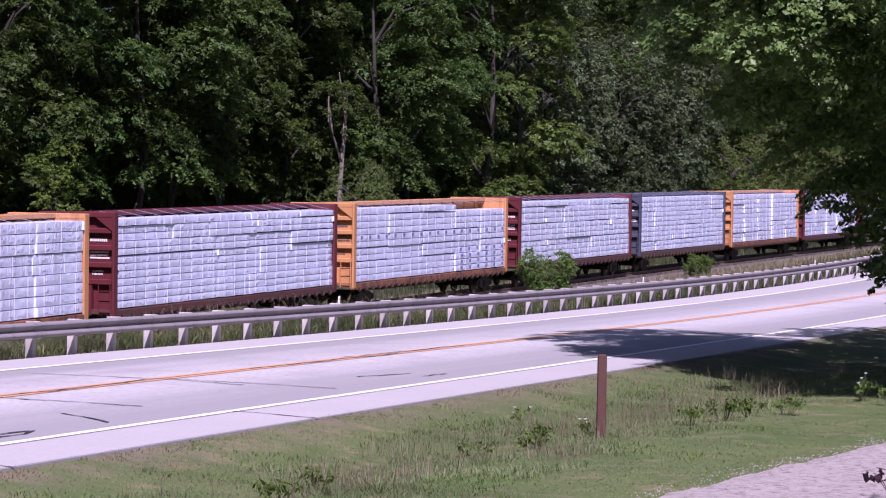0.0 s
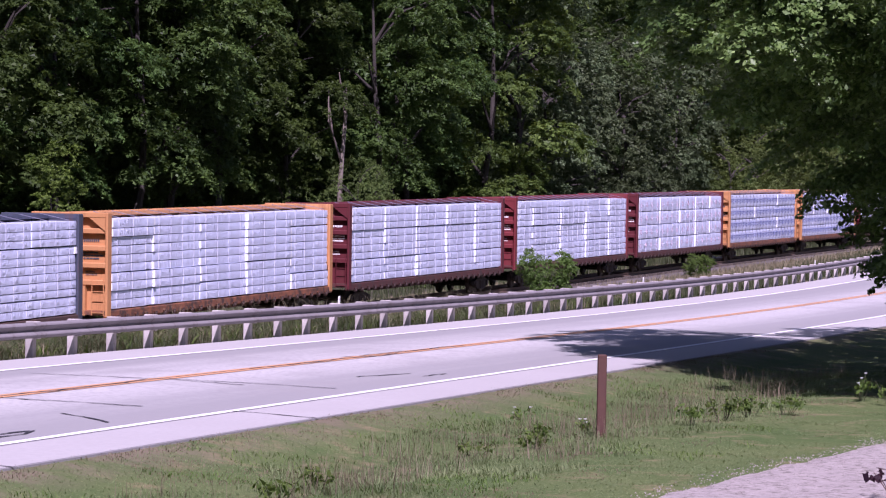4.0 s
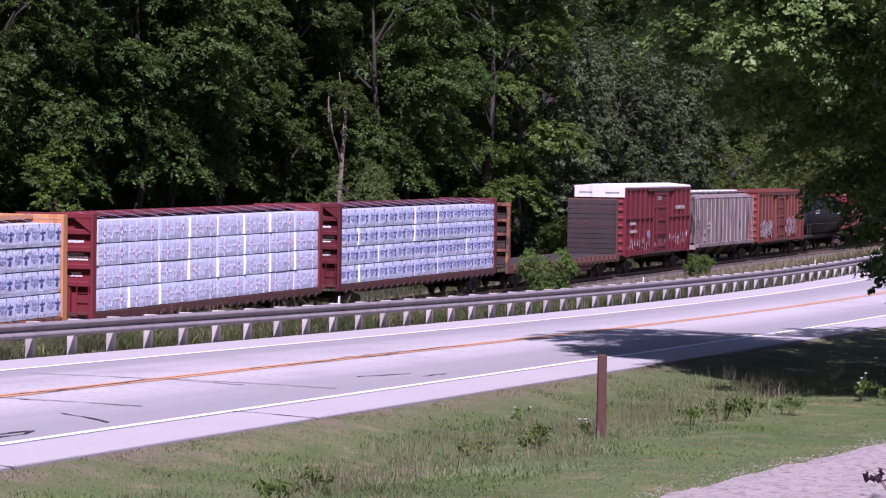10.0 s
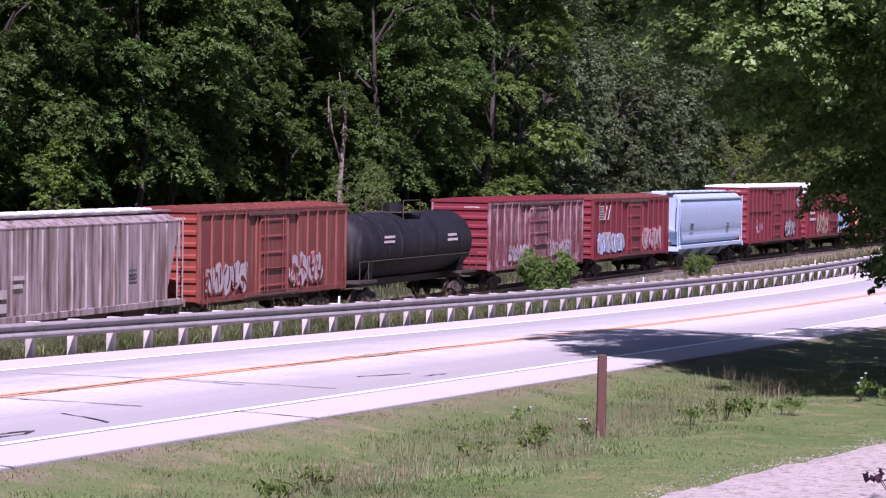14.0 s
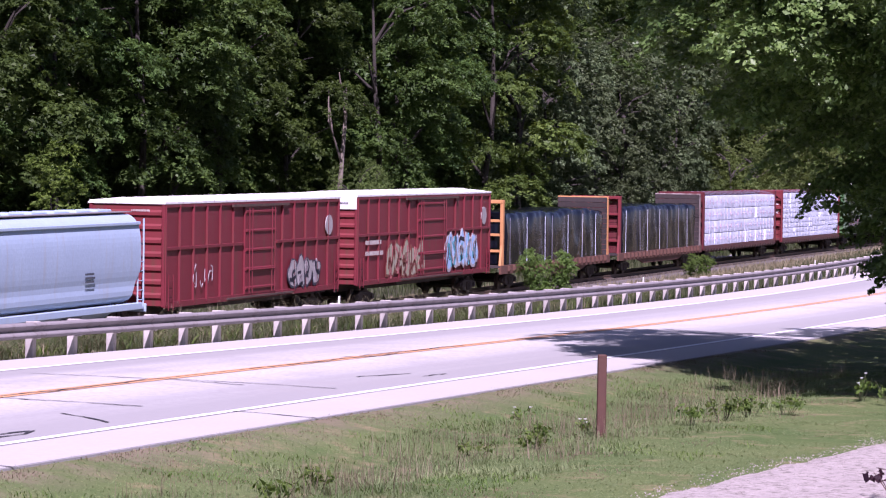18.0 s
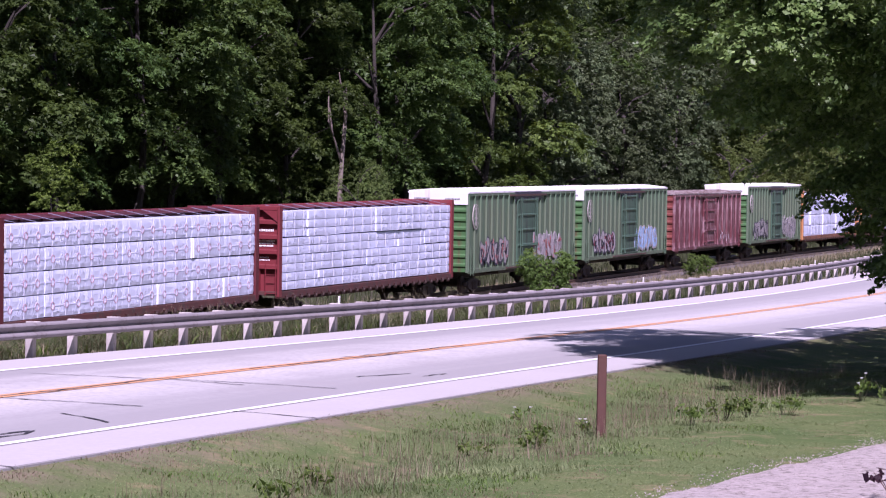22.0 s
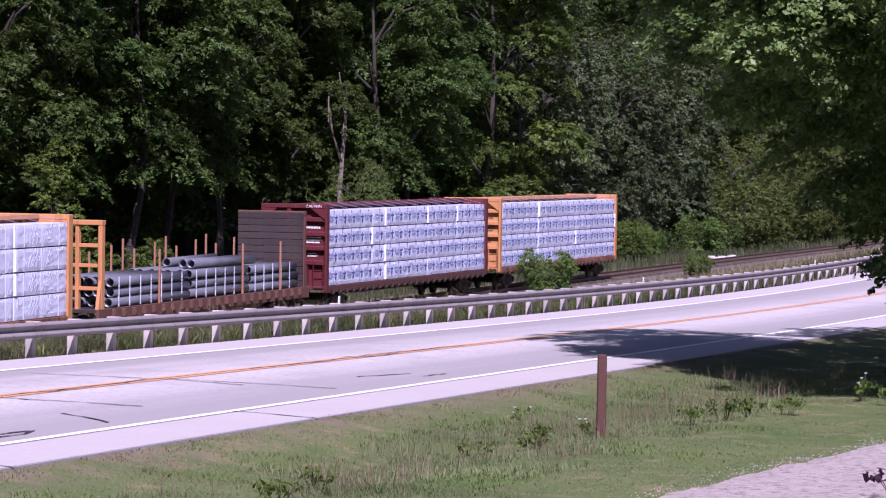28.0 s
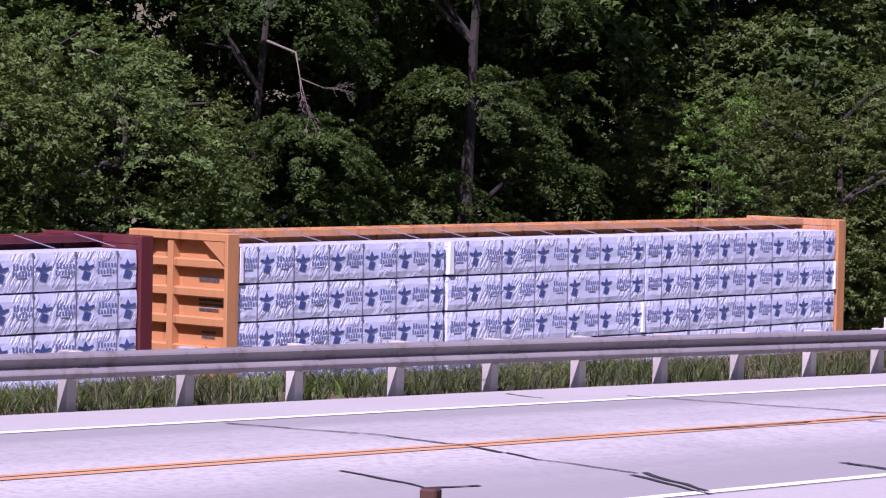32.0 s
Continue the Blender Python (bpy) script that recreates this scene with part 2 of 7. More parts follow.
M = {
    "asphalt": paving("worn_concrete", (0.43, 0.42, 0.41), (0.315, 0.31, 0.308), (0.30, 0.29, 0.285)),
    "shoulder": surface("pale_shoulder", (0.44, 0.425, 0.415), (0.40, 0.385, 0.375), 0.95, scale=0.3, fine=12, bump=0.3),
    "tar": surface("tar_sealant", (0.03, 0.03, 0.035), (0.06, 0.06, 0.06), 0.7, scale=3, bump=0.1),
    "white_line": surface("white_road_paint", (0.88, 0.88, 0.87), (0.8, 0.8, 0.79), 0.7, scale=1.5, bump=0.1),
    "yellow_line": surface("yellow_road_paint", (0.68, 0.33, 0.15), (0.54, 0.34, 0.2), 0.7, scale=1.2, bump=0.1, dirt=(0.35, 0.28, 0.2)),
    "ground": turf("grassy_soil"),
    "gravel": surface("pale_gravel", (0.33, 0.295, 0.275), (0.43, 0.385, 0.36), 1.0, scale=5, fine=24, bump=1.0, dirt=(0.17, 0.15, 0.13), dirt_at=(0.5, 0.62)),
    "ballast": surface("dark_ballast", (0.10, 0.09, 0.085), (0.2, 0.17, 0.15), 1.0, scale=2.5, fine=22, bump=0.8),
    "galv": surface("galvanized_steel", (0.26, 0.243, 0.25), (0.185, 0.168, 0.175), 0.75, 0.0, scale=0.8, fine=12, bump=0.03, spec=0.1, streak=(0.12, 0.095, 0.085), streak_at=(0.55, 0.75)),
    "post_wood": surface("bleached_post_wood", (0.50, 0.465, 0.44), (0.34, 0.31, 0.295), 0.9, scale=3, fine=18, bump=0.3, random_tone=0.2),
    "brown_post": surface("brown_painted_post", (0.085, 0.032, 0.022), (0.06, 0.025, 0.02), 0.7, scale=3, fine=22, bump=0.25),
    "steel_dark": surface("dark_bogie_steel", (0.045, 0.036, 0.032), (0.085, 0.06, 0.045), 0.75, 0.2, scale=3, bump=0.2),
    "wheel": surface("worn_wheel_steel", (0.07, 0.05, 0.04), (0.12, 0.09, 0.07), 0.55, 0.5, scale=4, bump=0.1),
    "rail": surface("rusty_rail", (0.15, 0.085, 0.06), (0.22, 0.17, 0.14), 0.5, 0.5, scale=2, bump=0.1),
    "tie": surface("creosoted_tie", (0.07, 0.055, 0.045), (0.13, 0.11, 0.09), 0.95, scale=3, bump=0.4, random_tone=0.3),
    "bark": surface("grey_brown_bark", (0.034, 0.029, 0.025), (0.062, 0.053, 0.045), 0.95, scale=2, fine=12, bump=0.6),
    "bare_wood": surface("bleached_dead_wood", (0.22, 0.185, 0.155), (0.15, 0.125, 0.105), 0.9, scale=3, bump=0.3),
    "leaf_dark": leaf_surface("dark_green_leaves", (0.032, 0.062, 0.016), (0.105, 0.170, 0.040), (0.11, 0.18, 0.025)),
    "leaf_mid": leaf_surface("mid_green_leaves", (0.055, 0.102, 0.023), (0.16, 0.24, 0.055), (0.18, 0.26, 0.035)),
    "leaf_pale": leaf_surface("pale_green_leaves", (0.070, 0.112, 0.028), (0.155, 0.21, 0.060), (0.16, 0.20, 0.034)),
    "leaf_grey": leaf_surface("greyish_leaves", (0.062, 0.092, 0.040), (0.140, 0.182, 0.086), (0.13, 0.175, 0.065)),
    "leaf_shade": leaf_surface("sunlit_maple_leaves", (0.08, 0.145, 0.037), (0.24, 0.35, 0.105), (0.17, 0.27, 0.05), 0.1, 0.42, 0.35),
    "leaf_lime": leaf_surface("yellow_green_leaves", (0.075, 0.14, 0.026), (0.19, 0.29, 0.06), (0.20, 0.32, 0.04), 0.1, 0.5, 0.2),
    "leaf_purple": leaf_surface("purple_leaves", (0.02, 0.012, 0.02), (0.05, 0.02, 0.03), (0.08, 0.02, 0.03)),
    "litter": surface("forest_floor", (0.05, 0.045, 0.025), (0.035, 0.05, 0.02), 1.0, scale=0.6, fine=6, bump=0.5),
    "grass": leaf_surface("lawn_grass_blades", (0.145, 0.20, 0.085), (0.235, 0.285, 0.13), (0.22, 0.27, 0.08), 0.1, 0.6),
    "grass_tall": leaf_surface("tall_grass_blades", (0.052, 0.070, 0.030), (0.125, 0.13, 0.070), (0.12, 0.14, 0.04), 0.1, 0.6),
    "grass_dry": leaf_surface("dry_grass_stalks", (0.20, 0.17, 0.105), (0.34, 0.30, 0.20), (0.25, 0.2, 0.1), 0.1, 0.7),
    "flower": surface("white_petals", (0.8, 0.8, 0.76), rough=0.8, bump=0),
    "white_paint": surface("white_enamel", (0.82, 0.82, 0.82), (0.76, 0.76, 0.76), 0.35, scale=1, bump=0.02, spec=0.5),
    "roof_white": paint("chalky_white_roof", (0.74, 0.74, 0.74), streak=(0.42, 0.4, 0.38), bump=0.1),
    "mark_white": surface("white_stencil_paint", (0.45, 0.42, 0.40), (0.32, 0.27, 0.26), 0.7, scale=3, bump=0.03),
    "mark_dark": surface("dark_stencil_paint", (0.06, 0.07, 0.09), rough=0.7, scale=3, bump=0.03),
    "wrap": wrinkled("white_lumber_wrap", (0.63, 0.685, 0.86), (0.58, 0.625, 0.79), 0.03),
    "wrap_dull": wrinkled("greyish_lumber_wrap", (0.57, 0.62, 0.77), (0.63, 0.68, 0.84), 0.04),
    "wrap_flap": surface("bright_wrap_fold", (0.9, 0.92, 0.97), rough=0.4, scale=2, bump=0.2),
    "strap": surface("dark_strapping", (0.20, 0.20, 0.26), rough=0.6, scale=3, bump=0.03),
    "ink_blue": surface("faded_navy_print", (0.055, 0.085, 0.25), (0.09, 0.12, 0.30), 0.5, scale=2, bump=0.05),
    "ink_grey": surface("grey_print", (0.16, 0.19, 0.36), (0.22, 0.25, 0.42), 0.5, scale=2, bump=0.05),
    "strap_pale": surface("grey_strapping", (0.50, 0.52, 0.62), rough=0.6, scale=3, bump=0.03),
    "ink_pale": surface("pale_grey_print", (0.50, 0.53, 0.66), (0.55, 0.58, 0.71), 0.5, scale=2, bump=0.03),
    "ink_red": surface("red_print", (0.56, 0.38, 0.48), rough=0.5, scale=2, bump=0.05),
    "tarp": surface("black_plastic_tarp", (0.003, 0.004, 0.008), (0.006, 0.007, 0.013), 0.2, scale=1.2, fine=2.5, bump=0.7, spec=0.3),
    "lumber_end": surface("shadowed_lumber", (0.23, 0.2, 0.17), (0.12, 0.11, 0.1), 0.9, scale=6, bump=0.3),
    "maroon": paint("dark_red_car_paint", (0.115, 0.02, 0.026)),
    "red": paint("oxide_red_car_paint", (0.185, 0.029, 0.035)),
    "yellow": paint("orange_yellow_car_paint", (0.55, 0.26, 0.105), streak=(0.2, 0.07, 0.03)),
    "slate": paint("slate_blue_car_paint", (0.06, 0.07, 0.1)),
    "bnsf_red": paint("mineral_red_paint", (0.17, 0.022, 0.032), (0.135, 0.021, 0.028)),
    "rust_red": paint("rust_brown_paint", (0.17, 0.045, 0.036), (0.125, 0.034, 0.03), streak=(0.22, 0.10, 0.07), streak_at=(0.5, 0.75)),
    "faded_red": paint("faded_pink_red_paint", (0.13, 0.035, 0.042), (0.16, 0.06, 0.068), streak=(0.27, 0.17, 0.18), streak_at=(0.52, 0.7), dirt=(0.27, 0.165, 0.18), dirt_at=(0.5, 0.62)),
    "orange": paint("bright_orange_paint", (0.23, 0.045, 0.03)),
    "green": paint("weathered_green_paint", (0.085, 0.155, 0.092), (0.13, 0.15, 0.105), streak=(0.125, 0.15, 0.10), streak_at=(0.46, 0.68), scale=0.22),
    "green_door": paint("dark_green_door_paint", (0.055, 0.115, 0.075), (0.08, 0.13, 0.09), streak=(0.03, 0.03, 0.028), streak_at=(0.5, 0.7)),
    "green_end": paint("fresh_green_paint", (0.055, 0.145, 0.05)),
    "grey_tan": paint("weathered_grey_paint", (0.33, 0.285, 0.285), (0.23, 0.185, 0.18), streak=(0.11, 0.065, 0.055), streak_at=(0.42, 0.64)),
    "pale_blue": paint("pale_blue_grey_paint", (0.36, 0.47, 0.60), (0.32, 0.42, 0.55), streak=(0.33, 0.37, 0.42)),
    "tank_black": paint("satin_black_paint", (0.010, 0.010, 0.014), (0.018, 0.018, 0.022), rough=0.6, streak=(0.05, 0.045, 0.04), spec=0.2),
    "rust": surface("rusty_deck_steel", (0.13, 0.055, 0.038), (0.08, 0.04, 0.03), 0.85, scale=1.5, bump=0.3),
    "timber": surface("dark_weathered_timber", (0.033, 0.025, 0.026), (0.055, 0.04, 0.038), 0.9, scale=1.5, fine=10, bump=0.4, random_tone=0.2),
    "pipe": surface("dark_grey_pipe", (0.11, 0.12, 0.145), (0.17, 0.18, 0.205), 0.3, scale=1, bump=0.1, spec=0.5),
    "stake": surface("wooden_stake", (0.35, 0.17, 0.1), (0.28, 0.13, 0.08), 0.85, scale=4, bump=0.2),
    "yellow_sill": surface("rusty_orange_sill", (0.30, 0.11, 0.05), (0.16, 0.07, 0.04), 0.8, scale=1.5, bump=0.3, dirt=(0.06, 0.035, 0.028), dirt_at=(0.45, 0.58)),
    "maroon_sill": surface("grimy_dark_red_sill", (0.10, 0.028, 0.025), (0.06, 0.03, 0.025), 0.8, scale=1.5, bump=0.3, dirt=(0.05, 0.035, 0.03), dirt_at=(0.5, 0.62)),
    "sill_grime": surface("grimy_sill", (0.06, 0.035, 0.03), (0.12, 0.06, 0.045), 0.85, scale=2, bump=0.25),
    "rubber": surface("tyre_rubber", (0.02, 0.02, 0.022), rough=0.8, scale=5, bump=0.2),
    "black_plastic": surface("black_trim_plastic", (0.014, 0.014, 0.016), rough=0.5, scale=4, bump=0.05),
    "silver": surface("aluminium_skirt", (0.62, 0.62, 0.64), (0.54, 0.54, 0.56), 0.35, 0.6, scale=1.5, bump=0.04),
    "sign_red": surface("red_vinyl", (0.55, 0.03, 0.035), rough=0.4, scale=2, bump=0.02),
    "sign_yellow": surface("yellow_vinyl", (0.85, 0.5, 0.04), rough=0.4, scale=2, bump=0.02),
    "sign_orange": surface("orange_vinyl_print", (0.62, 0.17, 0.03), (0.50, 0.09, 0.02), 0.4, scale=0.9, fine=3.5, bump=0.02),
    "sign_deep": surface("deep_red_vinyl_print", (0.42, 0.022, 0.014), (0.52, 0.05, 0.02), 0.4, scale=1.2, bump=0.02),
    "sign_pale": surface("pale_orange_vinyl_print", (0.62, 0.42, 0.30), (0.55, 0.2, 0.08), 0.4, scale=2.5, bump=0.02),
    "lamp_red": surface("red_lamp_lens", (0.045, 0.004, 0.008), rough=0.25, scale=5, bump=0),
    "glass_dark": surface("dark_window_glass", (0.015, 0.02, 0.025), rough=0.05, scale=2, bump=0, spec=0.8),
    "spray_blue": surface("spray_light_blue", (0.25, 0.45, 0.75), (0.6, 0.7, 0.85), 0.5, scale=2.5, bump=0.03),
    "spray_teal": surface("spray_teal", (0.05, 0.32, 0.42), (0.12, 0.5, 0.6), 0.5, scale=2.5, bump=0.03),
    "spray_white": surface("spray_white", (0.42, 0.39, 0.42), (0.28, 0.22, 0.25), 0.5, scale=3, bump=0.03),
    "spray_grey": surface("spray_grey", (0.30, 0.29, 0.3), (0.42, 0.38, 0.38), 0.5, scale=3, bump=0.03),
    "spray_pink": surface("spray_pink_red", (0.45, 0.13, 0.14), (0.42, 0.22, 0.2), 0.5, scale=2.5, bump=0.03),
    "spray_olive": surface("spray_olive", (0.3, 0.3, 0.2), (0.36, 0.3, 0.28), 0.5, scale=2.5, bump=0.03),
    "spray_dark": surface("spray_dark", (0.03, 0.03, 0.05), rough=0.5, scale=3, bump=0.03),
    "spray_red": surface("spray_crimson", (0.2, 0.03, 0.05), rough=0.5, scale=3, bump=0.03),
    "reflector": surface("white_reflector", (0.85, 0.85, 0.85), rough=0.4, scale=5, bump=0),
}


# ---------------------------------------------------------------- mesh helpers
class Mesh:
    """Collects boxes, prisms and sheets into one mesh."""

    def __init__(self):
        self.v, self.f = [], []

    def add(self, verts, faces):
        n = len(self.v)
        self.v += [tuple(v) for v in verts]
        self.f += [tuple(i + n for i in f) for f in faces]
        return self

    def box(self, x0, x1, y0, y1, z0, z1, c=0.0):
        c = min(c, (x1 - x0) * 0.45, (y1 - y0) * 0.45, (z1 - z0) * 0.45)
        if c <= 0:
            v = [(x, y, z) for x in (x0, x1) for y in (y0, y1) for z in (z0, z1)]
            return self.add(v, [(0, 1, 3, 2), (4, 6, 7, 5), (0, 4, 5, 1), (2, 3, 7, 6), (0, 2, 6, 4), (1, 5, 7, 3)])
        v, ix = [], {}
        for i, x in enumerate((x0, x1)):
            for j, y in enumerate((y0, y1)):
                for k, z in enumerate((z0, z1)):
                    dx, dy, dz = (c, -c)[i], (c, -c)[j], (c, -c)[k]
                    for a, p in enumerate(((x, y + dy, z + dz), (x + dx, y, z + dz), (x + dx, y + dy, z))):
                        ix[i, j, k, a] = len(v)
                        v.append(p)
        f = []
        for i in (0, 1):
            f.append([ix[i, j, k, 0] for j, k in ((0, 0), (0, 1), (1, 1), (1, 0))])
            f.append([ix[j, i, k, 1] for j, k in ((0, 0), (1, 0), (1, 1), (0, 1))])
            f.append([ix[j, k, i, 2] for j, k in ((0, 0), (0, 1), (1, 1), (1, 0))])
            for j in (0, 1):
                f.append([ix[0, i, j, 1], ix[1, i, j, 1], ix[1, i, j, 2], ix[0, i, j, 2]])
                f.append([ix[i, 0, j, 0], ix[i, 1, j, 0], ix[i, 1, j, 2], ix[i, 0, j, 2]])
                f.append([ix[i, j, 0, 0], ix[i, j, 1, 0], ix[i, j, 1, 1], ix[i, j, 0, 1]])
                for k in (0, 1):
                    f.append([ix[i, j, k, 0], ix[i, j, k, 1], ix[i, j, k, 2]])
        return self.add(v, f)

    def prism(self, profile, a, b, axis="x"):
        """A closed profile of (u, w) pushed from a to b: along x it is (y, z), along y (x, z), along z (x, y)."""
        n = len(profile)
        put = {"x": lambda t, u, w: (t, u, w), "y": lambda t, u, w: (u, t, w), "z": lambda t, u, w: (u, w, t)}[axis]
        v = [put(a, u, w) for u, w in profile] + [put(b, u, w) for u, w in profile]
        return self.add(v, [tuple(range(n)), tuple(range(2 * n - 1, n - 1, -1))] + [(i, i + n, (i + 1) % n + n, (i + 1) % n) for i in range(n)])

    def rod(self, p, q, r, n=8, r2=None):
        p, q = Vector(p), Vector(q)
        d = (q - p).normalized()
        u = d.orthogonal().normalized()
        w = d.cross(u)
        r2 = r if r2 is None else r2
        ring = [(math.cos(2 * math.pi * i / n), math.sin(2 * math.pi * i / n)) for i in range(n)]
        v = [p + (u * a + w * b) * r for a, b in ring] + [q + (u * a + w * b) * r2 for a, b in ring]
        return self.add(v, [tuple(range(n - 1, -1, -1)), tuple(range(n, 2 * n))] + [(i, (i + 1) % n, (i + 1) % n + n, i + n) for i in range(n)])

    def bar(self, p, q, a, b):
        """A square bar from p to q, a wide along y and b along the rest."""
        p, q = Vector(p), Vector(q)
        d = (q - p).normalized()
        u = Vector((0, 1, 0)) if abs(d.y) < 0.9 else Vector((1, 0, 0))
        w = d.cross(u).normalized()
        v = [e + u * i * a / 2 + w * j * b / 2 for e in (p, q) for i, j in ((-1, -1), (1, -1), (1, 1), (-1, 1))]
        return self.add(v, [(3, 2, 1, 0), (4, 5, 6, 7)] + [(i, (i + 1) % 4, (i + 1) % 4 + 4, i + 4) for i in range(4)])

    def data(self, name, smooth=False):
        me = bpy.data.meshes.new(name)
        me.from_pydata(self.v, [], self.f)
        me.update()
        if smooth:
            me.polygons.foreach_set("use_smooth", [True] * len(me.polygons))
        return me


def flip_out(me):
    b = bmesh.new()
    b.from_mesh(me)
    bmesh.ops.recalc_face_normals(b, faces=b.faces)
    b.to_mesh(me)
    b.free()
    return me


def part(name, mesh, material, parent=None, label="", at=None, smooth=False):
    """Links a mesh as one object, under a thing or a part. at: its pose under the parent."""
    me = mesh
    if isinstance(mesh, Mesh):
        me = flip_out(mesh.data(name, smooth))
    if not me.materials:
        me.materials.append(M[material])
    ob = new(name, me)
    ob.parent = parent
    if at is not None:
        ob.matrix_basis = at
    if label:
        ob["label"] = label
    return ob


def thing(name, label, category, group="", kind="", at=None):
    ob = new(name)
    ob.empty_display_size = 0.3
    if at is not None:
        ob.matrix_basis = at
    return tagged(ob, label, category, group, kind)


# ---------------------------------------------------------------- the plan
BEND = 6.47e-5          # both road and track bend gently away
ROAD_MID = 20.75        # the centre line at x = 0
TRACK_MID = 45.95


def bend(x):
    x = max(-300.0, min(420.0, x))
    return BEND * x * x / 2


def road_z(x, y):
    """Height of the paving, a shallow sag; y is counted from the straight line."""
    u = max(0.0, min(155.0, x)) / 100
    z = 0.0317 + 0.1889 * u - 1.8328 * u ** 2 + 1.2227 * u ** 3 - 0.0883 * u ** 4
    return z + 0.02 * max(0.0, min(330.0, x) - 155.0) - 0.0128 * abs(y - ROAD_MID)


def rail_z(x):
    if x > 260:
        return -4.3 + 0.0215 * 260 - 2.6e-5 * 260 ** 2 + 0.008 * (min(x, 420) - 260)
    if x < 0:
        return -4.3 + 0.0215 * max(x, -40)
    return -4.3 + 0.0215 * x - 2.6e-5 * x * x


def smoothstep(a, b, t):
    t = max(0.0, min(1.0, (t - a) / (b - a)))
    return t * t * (3 - 2 * t)


def ground_z(x, y):
    """Height of the ground sheet; y counted from the straight line."""
    rz, tz = road_z(x, min(max(y, 15.0), 27.0)), rail_z(x)
    if y < 15.5:
        lawn_z = -0.00426 * max(-200, min(450, x)) - 0.107
        rz += (lawn_z - rz) * smoothstep(15.5, 14.3, y)
    bumps = 0.09 * noise.noise((x * 0.23, y * 0.23, 3.0)) + 0.03 * noise.noise((x * 0.9, y * 0.9, 8.0))
    if y < 15.55:
        z = rz - 0.02 + 0.10 * bumps - 0.22 * math.exp(-((y - 12.9) / 1.6) ** 2) * smoothstep(15.8, 14.2, y) + bumps * smoothstep(15.6, 14.0, y)
        z += 1.6 * smoothstep(5.0, -4.0, y + 0.0 * x)
        return z
    if y < 26.42:
        return rz - 0.06
    foot = tz - 0.50
    z = (rz - 0.05) + (foot - (rz - 0.05)) * smoothstep(27.6, 42.5, y)
    if y > 50:
        z = foot + 2.2 * smoothstep(52, 75, y) + 18 * smoothstep(80, 220, y)
    return z + bumps * smoothstep(26.8, 28.5, y) * (0.4 if 42 < y < 50 else 1.0)


def steps(*spans):
    out = []
    for a, b, n in spans:
        out += [a + (b - a) * i / n for i in range(n)]
    return out + [spans[-1][1]]


def sheet(name, xs, ys, height, material, label, category="ground", shift=True, smooth=True):
    v = [(x, y + (bend(x) if shift else 0), height(x, y)) for x in xs for y in ys]
    n = len(ys)
    f = [(i * n + j, (i + 1) * n + j, (i + 1) * n + j + 1, i * n + j + 1) for i in range(len(xs) - 1) for j in range(n - 1)]
    me = bpy.data.meshes.new(name)
    me.from_pydata(v, [], f)
    me.materials.append(M[material])
    if smooth:
        me.polygons.foreach_set("use_smooth", [True] * len(f))
    return tagged(new(name, me), label, category, kind="structure")


sheet("ground", steps((-3000, -300, 9), (-300, 20, 64), (20, 120, 120), (120, 300, 120), (300, 600, 40), (600, 3000, 8)),
      steps((-3000, -60, 8), (-60, 4, 24), (4, 16, 40), (16, 26.3, 5), (26.3, 27.0, 5), (27.0, 54, 54), (54, 90, 24), (90, 240, 20), (240, 3000, 8)),
      ground_z, "ground", "grassy ground falling from the road to the railway", "ground")

ROAD_X = steps((-900, -40, 30), (-40, 320, 180), (320, 900, 20))


def strip(name, y0, y1, lift, material, label, category, thick=0.0, parent=None, xs=ROAD_X, n=1):
    """A ribbon along the road, with its edges turned down."""
    ys = [y0 + (y1 - y0) * i / n for i in range(n + 1)]
    rows = []
    for x in xs:
        r = [(x, y + bend(x), road_z(x, y) + lift) for y in ys]
        if thick:
            r = [(r[0][0], r[0][1], r[0][2] - thick)] + r + [(r[-1][0], r[-1][1], r[-1][2] - thick)]
        rows.append(r)
    m = len(rows[0])
    me = bpy.data.meshes.new(name)
    me.from_pydata([p for r in rows for p in r], [], [(i * m + j, (i + 1) * m + j, (i + 1) * m + j + 1, i * m + j + 1) for i in range(len(rows) - 1) for j in range(m - 1)])
    me.materials.append(M[material])
    ob = new(name, me)
    ob.parent = parent
    return tagged(ob, label, category, kind="structure") if not parent else ob


road = strip("road", 15.38, 26.20, 0.0, "asphalt", "pale weathered concrete two-lane road with sealed cracks", "road", 0.12, n=8)
strip("shoulder", 15.42, 16.72, 0.004, "shoulder", "", "", 0.0, road)
strip("shoulder", 24.53, 26.16, 0.004, "shoulder", "", "", 0.0, road)
strip("edge_line", 16.785, 16.945, 0.008, "white_line", "", "", 0.0, road)
strip("edge_line", 24.28, 24.48, 0.008, "white_line", "", "", 0.0, road)
for y in (20.65, 20.85):
    strip("centre_line", y - 0.065, y + 0.065, 0.008, "yellow_line", "", "", 0.0, road)


# ---------------------------------------------------------------- railway
def along(xs, y, z, profile):
    """A profile of (y, z) swept along the track's bend."""
    n = len(profile)
    v = [(x, y + bend(x) + a, z(x) + b) for x in xs for a, b in profile]
    f = [(i * n + j, (i + 1) * n + j, (i + 1) * n + (j + 1) % n, i * n + (j + 1) % n) for i in range(len(xs) - 1) for j in range(n)]
    m = Mesh()
    m.v, m.f = v, f
    return m


